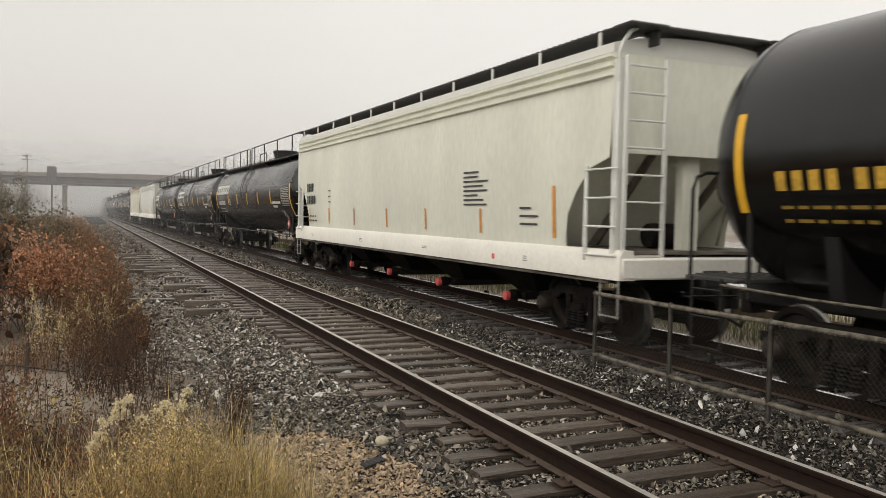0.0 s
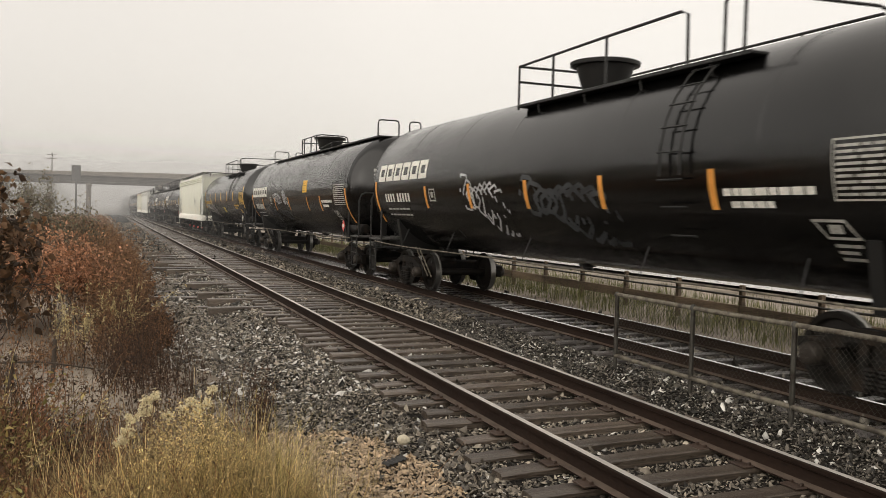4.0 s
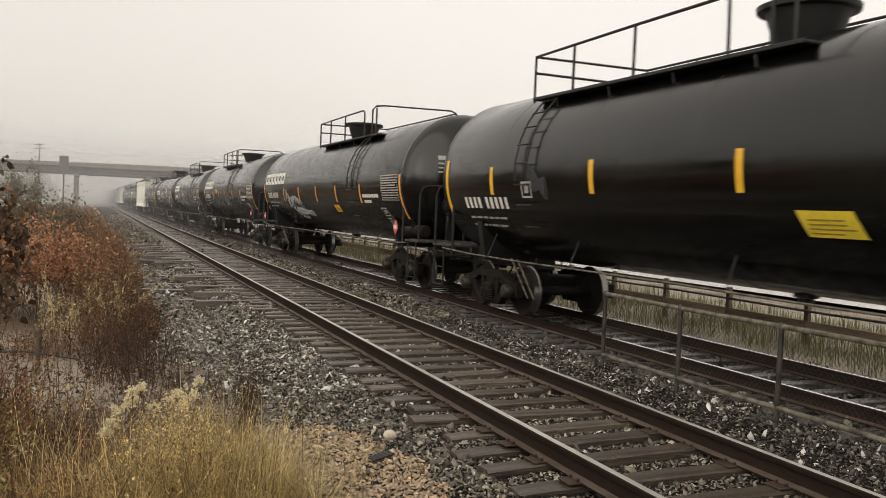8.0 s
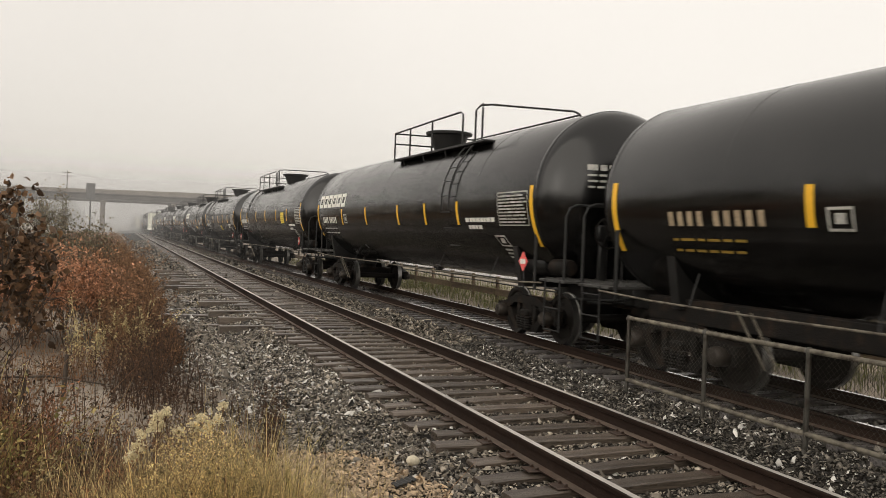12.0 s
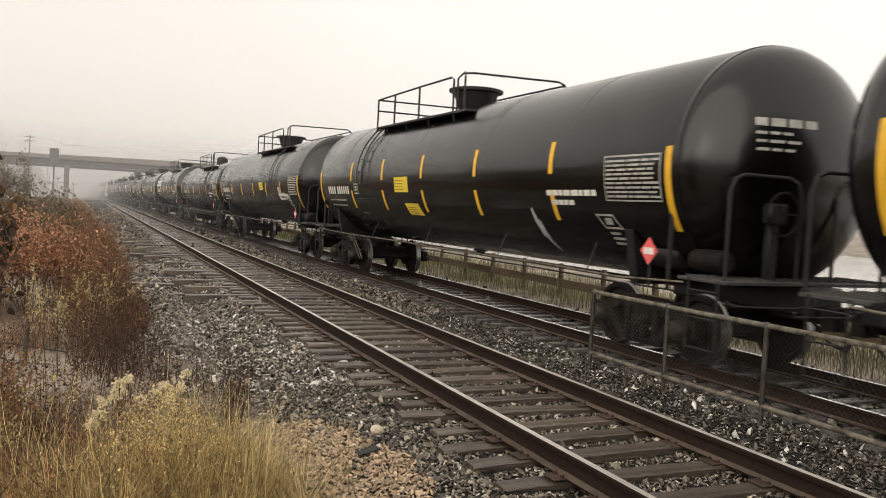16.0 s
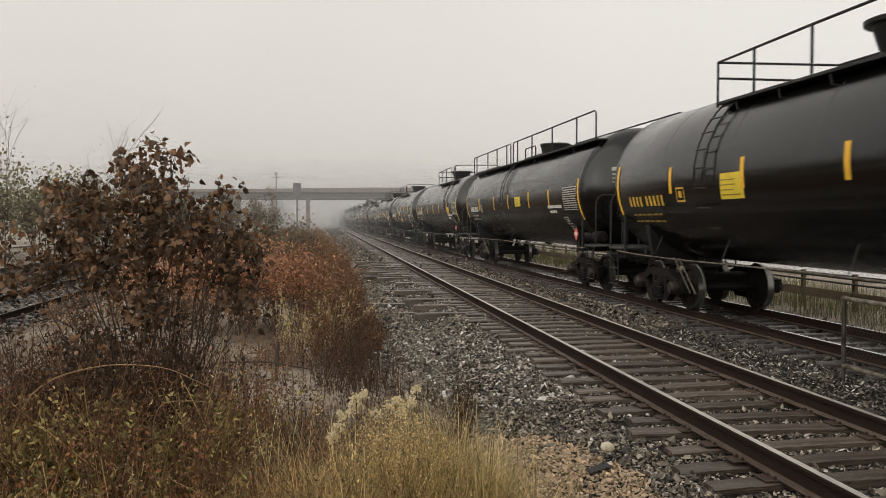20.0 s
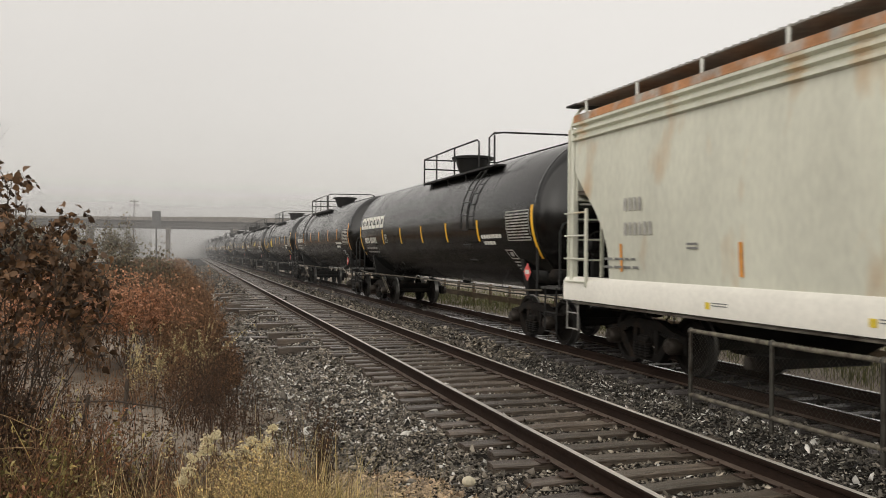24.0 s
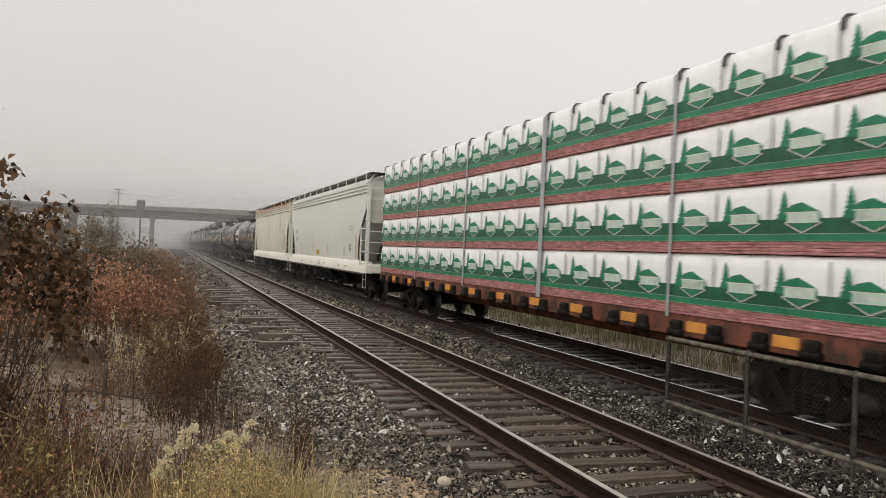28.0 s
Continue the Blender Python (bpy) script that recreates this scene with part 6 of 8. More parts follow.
# centre-beam flat car
def flat_car():
    car = thing("flat_car", "rusty red centre-beam flat car carrying stacked lumber", "flat car", "freight train")
    half = 10.5
    g = Geo()
    g.box((0, 0, 1.10), (2.9, 2 * half, 0.10), 0.02)
    part("deck", g, M["flat_rust"], car)
    for s in (-1, 1):
        g = Geo()
        g.prism([(s * 1.28, 0.86), (s * 1.46, 0.86), (s * 1.46, 1.15), (s * 1.28, 1.15)], -half, half, "y")
        part("side_sill", g, M["flat_rust"], car)
        for k in range(25):
            y = -half + 0.5 + k * (2 * half - 1.0) / 24
            g = Geo()
            g.box((s * 1.49, y, 0.99), (0.10, 0.24, 0.16), 0.03)
            g.lathe([(0.04, -0.15), (0.055, -0.14), (0.055, 0.14), (0.04, 0.15)], 10, "y", (s * 1.50, y, 0.90))
            part("strap_winch", g, M["truck"], car, "dark strap winch")
            if k % 2 == 0 and k < 24:
                g = Geo()
                yy = y + (2 * half - 1.0) / 48
                g.box((s * 1.474, yy, 1.0), (0.012, 0.42, 0.14), 0.003)
                part("reflector", g, M["orange"], car)
        g = Geo()
        g.box((0, s * (half - 0.08), 2.75), (2.7, 0.14, 3.25), 0.03)
        part("end_bulkhead", g, M["flat_rust"], car, "rusty red end bulkhead")
        coupler(car, s, half + 0.55)
        truck_parts(car, s * 7.9)
        g = Geo()
        g.box((0, s * (half - 1.2), 0.92), (0.46, 3.2, 0.32), 0.03)
        part("stub_sill", g, M["flat_rust"], car)
    g = Geo()
    g.box((0, 0, 0.78), (0.5, 2 * half - 5, 0.5), 0.04)
    part("centre_sill", g, M["flat_rust"], car)
    g = Geo()
    g.box((0, 0, 2.75), (0.18, 2 * half - 0.3, 3.2), 0.02)
    part("centre_beam", g, M["flat_rust"], car)
    return car


def lumber_pack(L, h, w):
    """A wrapped bundle: white sheet with a green printed foot, red board edges showing below."""
    p = thing("lumber_pack", "plastic-wrapped lumber bundle, white over green printed bands", "lumber bundle", "stacked lumber")
    rr = random.Random(int(L * 1000))
    g = Geo()
    n = max(16, round(L / 0.11))
    ph = [rr.uniform(0, 6.28) for _ in range(4)]

    def slack(y, z):
        """How far the sheet bellies out or sags in."""
        return 0.012 * math.sin(5.7 * y + 2.4 * z + ph[0]) + 0.006 * math.sin(13 * y - 5 * z + ph[1]) * (0.4 + z)

    prof = [(-w / 2, 0.15), (-w / 2 - 0.004, 0.30), (-w / 2 - 0.006, h * 0.55), (-w / 2 - 0.004, h * 0.8), (-w / 2 + 0.010, h - 0.05), (-w / 2 + 0.05, h), (-w / 4, h), (w / 4, h), (w / 2 - 0.05, h), (w / 2, h - 0.05), (w / 2, 0.15)]
    for k in range(n + 1):
        y = -L / 2 + L * k / n
        for x, z in prof:
            d = slack(y, z) if abs(x) > w / 2 - 0.03 else 0.0
            g.v.append((x + d, y, z + (0.004 * math.sin(5.1 * y + x + ph[2]) if z > h - 0.1 else 0)))
    m = len(prof)
    for k in range(n):
        for i in range(m):
            a, b = k * m + i, k * m + (i + 1) % m
            g.f.append((a, b, b + m, a + m))
    g.f += [tuple(range(m)), tuple(range(n * m, n * m + m))]
    part("wrap", g, M["wrap"], p, "white plastic wrap with soft wrinkles", sharp=60)
    x = -w / 2 - 0.026
    g = Geo()
    g.box((x + 0.004, 0, 0.315), (0.006, L - 0.02, 0.19), 0.002)
    part("green_band", g, M["dkgreen"], p, "dark green printed band")
    g = Geo()
    g.box((x + 0.002, 0, 0.195), (0.006, L - 0.02, 0.085), 0.002)
    part("green_edge", g, M["green"], p, "bright green printed edge")
    g = Geo()
    g.box((x + 0.0015, 0, 0.240), (0.006, L - 0.02, 0.006), 0.002)
    part("pale_line", g, M["grey_ink"], p, "thin pale printed line")
    k = max(1, round(L / 1.0))
    for i in range(k):
        y = L / 2 - (i + 0.5) * L / k
        xx = x - 0.003
        marks, pale, plates, shade_strips, letters = Geo(), Geo(), Geo(), Geo(), Geo()
        # a slim fir beside a gabled front with a pale plate, and a pointed foot below it
        for q in range(6):
            z0 = 0.40 + 0.052 * q
            hw = 0.115 - 0.017 * q
            marks.add([(xx, y + 0.24 + hw, z0), (xx, y + 0.24 - hw, z0), (xx, y + 0.24 - hw * 0.25, z0 + 0.075), (xx, y + 0.24 + hw * 0.25, z0 + 0.075)], [(0, 1, 2, 3)])
        marks.add([(xx - 0.001, y + 0.36, 0.40), (xx - 0.001, y + 0.10, 0.40), (xx - 0.001, y + 0.12, 0.52), (xx - 0.001, y + 0.20, 0.545), (xx - 0.001, y + 0.30, 0.47)], [(0, 1, 2, 3, 4)])
        marks.add([(xx - 0.002, y + 0.19, 0.39), (xx - 0.002, y - 0.32, 0.39), (xx - 0.002, y - 0.32, 0.485), (xx - 0.002, y - 0.05, 0.595), (xx - 0.002, y + 0.12, 0.565), (xx - 0.002, y + 0.19, 0.52)], [(0, 1, 2, 3, 4, 5)])
        marks.add([(xx - 0.002, y + 0.19, 0.395), (xx - 0.002, y - 0.07, 0.255), (xx - 0.002, y - 0.34, 0.395)], [(0, 1, 2)])
        plates.add([(xx - 0.004, y + 0.17, 0.372), (xx - 0.004, y - 0.31, 0.372), (xx - 0.004, y - 0.31, 0.475), (xx - 0.004, y + 0.17, 0.475)], [(0, 1, 2, 3)])
        # a flat grey strip stands in for shading along each wrap join
        shade_strips.add([(xx + 0.002, y - 0.46, 0.41), (xx + 0.002, y - 0.52, 0.41), (xx + 0.004, y - 0.52, h - 0.06), (xx + 0.004, y - 0.46, h - 0.06)], [(0, 1, 2, 3)])
        xp = xx - 0.006

        def line(ya, za, yb, zb, t):
            pale.add([(xp, y + ya, za), (xp, y + yb, zb), (xp, y + yb, zb + t), (xp, y + ya, za + t)], [(0, 1, 2, 3)])

        line(0.20, 0.475, -0.34, 0.475, 0.012)
        line(0.20, 0.362, -0.34, 0.362, 0.010)
        line(0.20, 0.355, -0.07, 0.245, 0.013)
        line(-0.07, 0.245, -0.35, 0.355, 0.013)
        yy = 0.12
        for q in range(5):
            letters.add([(xp, y + yy, 0.40), (xp, y + yy - 0.06, 0.40), (xp, y + yy - 0.06, 0.445), (xp, y + yy, 0.445)], [(0, 1, 2, 3)])
            yy -= 0.08
        logo = part("printed_logo", marks, M["green"], p, "green printed fir and gable", smooth=False)
        part("plate", plates, M["pale_green"], logo, "pale green printed plate", smooth=False)
        part("outline", pale, M["white"], logo, "pale printed outline", smooth=False)
        tagged(part("lettering", letters, M["shade_and_print"], logo, smooth=False), "small grey bars of lettering", kind="stuff")
        part("wrap_seam", shade_strips, M["shade_and_print"], p, "faint grey strip, shading along a wrap join put into colour", smooth=False)
    if h > 0.85:
        # dark edge guards under the tie-downs along the top edge
        for q in range(k):
            y = L / 2 - (q + 0.02) * L / k - 0.03
            g = Geo()
            g.prism([(-w / 2 - 0.035, h - 0.15), (-w / 2 - 0.03, h - 0.03), (-w / 2 + 0.02, h + 0.03), (-w / 2 + 0.16, h + 0.035), (-w / 2 + 0.16, h + 0.02), (-w / 2 + 0.03, h + 0.012), (-w / 2 - 0.015, h - 0.04), (-w / 2 - 0.02, h - 0.15)], y - 0.03, y + 0.03, "y")
            part("edge_guard", g, M["dark_ink"], p, "dark bent edge guard")
    g = Geo()
    g.box((x + 0.003, 0, 0.160), (0.008, L - 0.02, 0.012), 0.002)
    part("hem", g, M["fluff"], p, "thin pale hem of the wrap")
    for q in range(4):
        g = Geo()
        g.box((0.004 * (q % 2), 0.01 * (q % 3), 0.020 + 0.0385 * q), (w + 0.03 + 0.012 * (q % 2), L - 0.05 * (q % 2), 0.036), 0.004)
        part("board_layer", g, M["redwood"], p, "red-painted board edges below the wrap")
    return p


def travelled(t):
    """How far the train has rolled at t seconds; it slows a little."""
    knots = ((0.0, 12.9), (13.0, 12.9), (18.0, 12.6), (28.0, 12.5))
    d = 0.0
    for (a, va), (b, vb) in zip(knots, knots[1:]):
        if t <= a:
            break
        e = min(t, b)
        ve = va + (vb - va) * (e - a) / (b - a)
        d += (va + ve) / 2 * (e - a)
    return d


TRAIN = []          # each rolling thing, and its place along the train


def put(ob, u, x=0.0, z=0.0):
    ob.matrix_basis = pose(MAIN_X + x, u, MAIN_Z + z)
    TRAIN.append((ob, u, x, z))
    return ob


BASES = {}          # one car of each pattern of platform and ladder
_DRESS_LATER = []


def order(style, u, label, **spec):
    _DRESS_LATER.append((style, u, label, spec))


order("platform", -1.0, "black tank car with yellow stencil bars and white placard", ink=M["yellow_ink"], white_placard=True, tags=((4.62, -0.78, 1.55, 0.62, False, 0.022),), box_y=4.95, notice_y=-4.72, num=(7.48, -0.5), letter=0.128, dusk=True, decals=((-0.29, -0.95, 0.55, 0.24, 0.1),), stripes=(5.4, 2.78, 0.24, -2.15, -4.57), stripe_up=9, shift=0.28, low=True)
order("plank", -19.9, "black tank car with low roof walkway and spray paint", logo=True, logo_z=-0.22, tags=((2.95, -0.22, 1.5, 0.42, False, 0.013), (1.1, -0.22, 0.8, 0.55, False, 0.012), (4.3, -0.75, 1.4, 0.5, True, 0.018), (2.2, -0.85, 1.6, 0.35, True, 0.018)), decals=((-2.45, -0.15, 0.64, 0.43, 0.0),), stripes=(5.48, 2.76, 0.1, -3.0, -4.85), stripe_up=-8, orange=True, box_y=3.75)
order("platform", -38.9, "black tank car with white mark and scrawled spray paint", logo=True, tags=((2.4, -0.35, 1.7, 1.0, False, 0.022), (-0.2, -0.45, 2.4, 0.9, True, 0.04)), stripe_up=-4, orange=True)
order("platform", -58.0, "black tank car with white mark and small yellow-green decal", cut=1.1, logo=True, tags=((2.6, -0.45, 0.8, 0.6, True, 0.03), (0.9, -0.5, 0.6, 0.5, True, 0.03), (-1.5, -0.6, 2.6, 0.5, True, 0.03)), decals=((3.2, -0.28, 0.42, 0.24, 0.0),), stripe_up=-3, orange=True, end_x=0.3, shift=2.25)
order("platform", -77.0, "black tank car with white mark and silver spray-paint loops", logo=True, tags=((4.0, -0.62, 1.9, 0.75, False, 0.032), (2.9, -0.95, 1.9, 0.2, False, 0.03)), decals=((-2.09, -0.94, 0.55, 0.2, 0.1),), stripe_up=-3, orange=True, front_placard=True)
order("platform", -95.8, "black tank car with yellow decal low on its side", decals=((-1.04, -0.93, 0.72, 0.26, 0.1),), tags=((4.6, -0.2, 0.5, 0.4, True, 0.02),), stripes=(6.0, 2.78, -0.2, -2.7, -5.18), num=(7.23, -0.72), end_x=0.2, stripe_up=4, low=True, shift=4.4, ladder=4.75, box_y=4.9)
order("platform", -115.0, "black tank car with bold white bars and yellow decal", cut=0.4, block_y=-7.0, notice_y=-5.5, decals=((-3.95, -0.52, 0.72, 0.45, 0.0),), stripes=(5.6, 2.6, -0.06, -2.86, -5.29), num=(7.66, -0.50), stripe_up=6, low=True, digits=6, shift=3.3, ladder=4.55, front_placard=True)
order("platform", -134.1, "black tank car with row of hollow white squares", logo=True, stripe_up=0, stripes=(4.8, 2.17, -0.72, -2.7, -4.65))
order("dome", -152.5, "black tank car with round valve dome and faded bars", ink=M["tan_ink"], stripe_up=2, stripes=(4.34, 1.6, -1.2, -4.1), num=(6.75, -0.48))
order("platform", -170.9, "black tank car with white streaks sprayed near its end", decals=((-1.7, -0.42, 0.7, 0.3, 0.1),), tags=((-5.0, -0.45, 0.4, 0.45, False, 0.02), (-5.7, -0.62, 0.9, 0.22, False, 0.018)), stripe_up=-2, low=True, stripes=(5.0, 2.32, -0.3, -2.9, -5.4))
order("platform", -189.9, "black tank car with double rows of yellow reflectors", cut=0.5, double=True, num=(7.25, -0.53), decals=((1.75, -0.48, 0.85, 0.34, 0.0), (1.2, -0.98, 0.8, 0.24, 0.1)), tags=((-4.45, -0.95, 0.12, 0.5, False, 0.03),), digits=6, stripes=(5.05, 2.6, 0.1, -2.5, -5.2), shift=3.4, ladder=4.1)
order("platform", -208.9, "black tank car with yellow square decal near its ladder", decals=((-5.1, -0.62, 0.6, 0.42, 0.0),), stripes=(5.41, 2.66, 0.1, -2.2, -5.03), num=(7.33, -0.48), stripe_up=4, low=True, digits=6, shift=-0.5, end_x=0.3)
order("walkway", -228.0, "dull black tank car with long roof walkway and railing", decals=((-1.04, -0.40, 0.78, 0.32, 0.0),), stripes=(5.21, 2.35, -0.03, -2.92, -5.23), num=(7.12, -0.50), stripe_up=4, digits=4, repaint=(4.9, -6.6, -0.62, 0.42), green_tag=(4.7, -0.74, 0.30, 0.13))
order("platform", -246.9, "black tank car with yellow bars and square yellow decal", cut=0.7, ink=M["yellow_ink"], plain_rear=True, decals=((3.3, -0.52, 0.76, 0.42, -0.04),), stripes=(5.24, 2.54, -0.1, -2.3, -5.26), num=(7.4, -0.58), stripe_up=8, shift=3.3, ladder=3.85, end_x=0.3)
order("platform", -265.4, "black tank car with white bars and orange reflectors", cut=0.6, stripe_up=8, orange=True, digits=6, num=(6.95, -0.34), stripes=(4.63, 2.0, -0.6, -3.2, -5.5), shift=3.3, ladder=4.0)
order("platform", -283.9, "black tank car with white mark near its front", logo=True, stripe_up=0)
for _u in (36.0, 54.0, 72.4, 129.0, 147.8, 166.5, 185.2, 204.0, 222.7, 241.5, 260.2):
    order("platform" if int(_u) % 3 else "walkway", _u, "black tank car far along the train in mist", stripe_up=2, logo=int(_u) % 2 == 0, ink=M["white"])

for style, u, label, spec in _DRESS_LATER:
    shell_size(style)
    key = (style, spec.get("shift", 0.0), spec.get("ladder"), spec.get("cut", 0.0))
    if key not in BASES:
        BASES[key] = tank_base("tank_car", *key)
    car = copy_thing(BASES[key], pose(0, 0, 0))
    tagged(car, label)
    spec.setdefault("seed", int(abs(u) * 7))
    dress_tank(car, spec)
    put(car, u)
for _b in BASES.values():
    for _o in list(_b.children_recursive) + [_b]:
        bpy.data.objects.remove(_o)

HOPPERS = {1: hopper("covered_hopper", "cream-grey covered hopper with orange reflectors on its side", M["hop_a"], M["hop_c"], 1),
           2: hopper("covered_hopper", "grey covered hopper with rust streaks along the roof edge", M["hop_b"], M["rust"], 2),
           3: hopper("covered_hopper", "pale grey covered hopper with yellow decal and dark patch", M["hop_c"], M["hop_c"], 3)}
put(HOPPERS[1], 18.0)
put(HOPPERS[2], -302.3)
put(HOPPERS[3], -320.6)
put(tagged(copy_thing(HOPPERS[3], pose(0, 0, 0)), "pale covered hopper far along the train in mist"), 90.6)
put(tagged(copy_thing(HOPPERS[2], pose(0, 0, 0)), "grey covered hopper far along the train in mist"), 109.6)

FLAT_U = -341.45
put(flat_car(), FLAT_U)
PACKS = {}
for side in (-1, 1):
    for row in range(4):
        y = 10.4
        for L in (3.90, 3.80, 4.08, 4.12, 3.9):
            key = (L, row == 3)
            if key not in PACKS:
                PACKS[key] = lumber_pack(L, 0.87 if row == 3 else 0.838, 1.34)
                ob = PACKS[key]
            else:
                ob = copy_thing(PACKS[key], pose(0, 0, 0))
            put(ob, FLAT_U + y - L / 2, side * 0.80, 1.152 + row * 0.845)
            y -= L + 0.03
for y, wd in ((6.50, 0.05), (2.65, 0.07), (-1.47, 0.16), (-5.64, 0.06)):
    st = thing("cargo_strap", "grey tie-down strap over the lumber stack", "strap", "tie-down straps")
    g = Geo()
    g.box((-1.512, 0, 2.80), (0.010, wd, 3.40), 0.003)
    part("strap_front", g, M["strap"], st)
    g = Geo()
    g.prism([(-1.517, 4.48), (-1.44, 4.575), (1.44, 4.575), (1.517, 4.48), (1.507, 4.48), (1.43, 4.565), (-1.43, 4.565), (-1.507, 4.48)], -wd / 2, wd / 2, "y")
    part("strap_top", g, M["strap"], st)
    put(st, FLAT_U + y)

# ---- plants ----
def blades(n, place, height, width, lean, seed, segs=3):
    """Grass blades: narrow bent strips; place gives x, y, z arrays."""
    r = np.random.default_rng(seed)
    x, y, z = place(r, n)
    n = len(x)
    h = height * r.uniform(0.45, 1.15, n)
    a = r.uniform(0, 2 * np.pi, n)
    l = np.abs(r.normal(0, lean, n)) * h
    w = width * r.uniform(0.6, 1.3, n)
    dx, dy = np.cos(a), np.sin(a)
    vs = np.zeros((n, 2 * (segs + 1), 3))
    for k in range(segs + 1):
        t = k / segs
        cx, cy, cz = x + dx * l * t ** 2, y + dy * l * t ** 2, z + h * (t - 0.25 * (l / h) * t ** 2)
        ww = w * (1 - 0.9 * t)
        vs[:, 2 * k] = np.stack([cx - dy * ww, cy + dx * ww, cz], 1)
        vs[:, 2 * k + 1] = np.stack([cx + dy * ww, cy - dx * ww, cz], 1)
    quads = np.array([(2 * k, 2 * k + 1, 2 * k + 3, 2 * k + 2) for k in range(segs)])
    return vs.reshape(-1, 3), (quads[None] + (np.arange(n) * 2 * (segs + 1))[:, None, None]).reshape(-1, 4)


def leaf_cloud(points, size, seed, fold=0.35, aspect=0.75, hang=0.0):
    """Small pointed leaves, each folded along its middle, at the given places."""
    r = np.random.default_rng(seed)
    p = np.asarray(points, dtype=float)
    n = len(p)
    s = size * r.uniform(0.55, 1.25, n)
    # a midrib of three places and two sides, cupped and drooping at the tip
    shape = np.array([(0, 0, 0), (0.34, 0.28, 0), (0.36, 0.62, 0), (0, 1.05, 0), (-0.36, 0.62, 0), (-0.34, 0.28, 0), (0, 0.5, 0)]) * np.array([aspect / 0.75, 1, 1])
    q = np.repeat(shape[None], n, 0) * s[:, None, None]
    cup = fold * r.uniform(-0.4, 1.3, n) * s
    droop = r.uniform(-0.1, 0.55, n) * s
    for k in (1, 2, 4, 5):
        q[:, k, 2] += cup * r.uniform(0.5, 1.3, n)
    q[:, 3, 2] -= droop
    ax = r.normal(size=(n, 3)) - np.array([0, 0, hang])
    ax /= np.linalg.norm(ax, axis=1)[:, None]
    b = np.cross(ax, r.normal(size=(n, 3)))
    b /= np.linalg.norm(b, axis=1)[:, None]
    c = np.cross(ax, b)
    w = q[..., 0:1] * b[:, None] + q[..., 1:2] * ax[:, None] + q[..., 2:3] * c[:, None]
    w += p[:, None]
    tris = np.array([(0, 1, 6), (1, 2, 6), (2, 3, 6), (3, 4, 6), (4, 5, 6), (5, 0, 6)])
    return w.reshape(-1, 3), (tris[None] + (np.arange(n) * 7)[:, None, None]).reshape(-1, 3)


def branching(rng, base, height, spread, stems, depth=2, r0=0.018):
    """Stems that fork upward. Returns the stems' tubes and the places along the thin wood."""
    g, tips = Geo(), []

    def grow(p, d, length, rad, lev):
        pts = [p]
        n = 5
        for k in range(n):
            d = (d + Vector((rng.gauss(0, 0.10), rng.gauss(0, 0.10), rng.gauss(0.02, 0.05)))).normalized()
            pts.append(pts[-1] + d * length / n)
            if lev > 0 and k >= 1:
                tips.append(pts[-1])
        g.tube(pts, [rad * (1 - 0.6 * k / n) for k in range(n + 1)], 5 if lev else 6, cap=False)
        if lev < depth:
            for k in range(2, n + 1):
                for _ in range(2 if lev == 0 else 1):
                    e = (d + Vector((rng.gauss(0, 0.55), rng.gauss(0, 0.55), rng.gauss(0.15, 0.25)))).normalized()
                    grow(pts[k], e, length * rng.uniform(0.30, 0.55), rad * 0.45, lev + 1)

    for _ in range(stems):
        a, q = rng.uniform(0, 6.283), rng.uniform(0.1, 1.0)
        d = Vector((spread * q * math.cos(a), spread * q * math.sin(a), 1.0)).normalized()
        grow(Vector(base) + Vector((0.12 * math.cos(a), 0.12 * math.sin(a), -0.05)), d, height * rng.uniform(0.6, 1.0), r0 * rng.uniform(0.7, 1.2), 0)
    return g, tips


def shrub(name, label, base, height, spread, stems, leaves, size, mat, seed, category="shrub", jitter=0.10, depth=2, r0=0.018, low=0.25):
    rng = random.Random(seed)
    s = thing(name, label, category, m=pose(base[0], base[1], ground_z(base[0], base[1])))
    g, tips = branching(rng, (0, 0, 0), height, spread, stems, depth, r0)
    part("trunk", g, M["bark"], s, "thin forking grey-brown stems")
    tips = [t for t in tips if t.z > low * height]
    if leaves and tips:
        pts = []
        for _ in range(leaves):
            t = rng.choice(tips)
            pts.append((t.x + rng.gauss(0, jitter), t.y + rng.gauss(0, jitter), max(0.03, t.z + rng.gauss(0, jitter))))
        v, f = leaf_cloud(pts, size, seed, hang=0.9)
        part("crown", raw_mesh("crown", v, f, mat), mat, s)
    return s


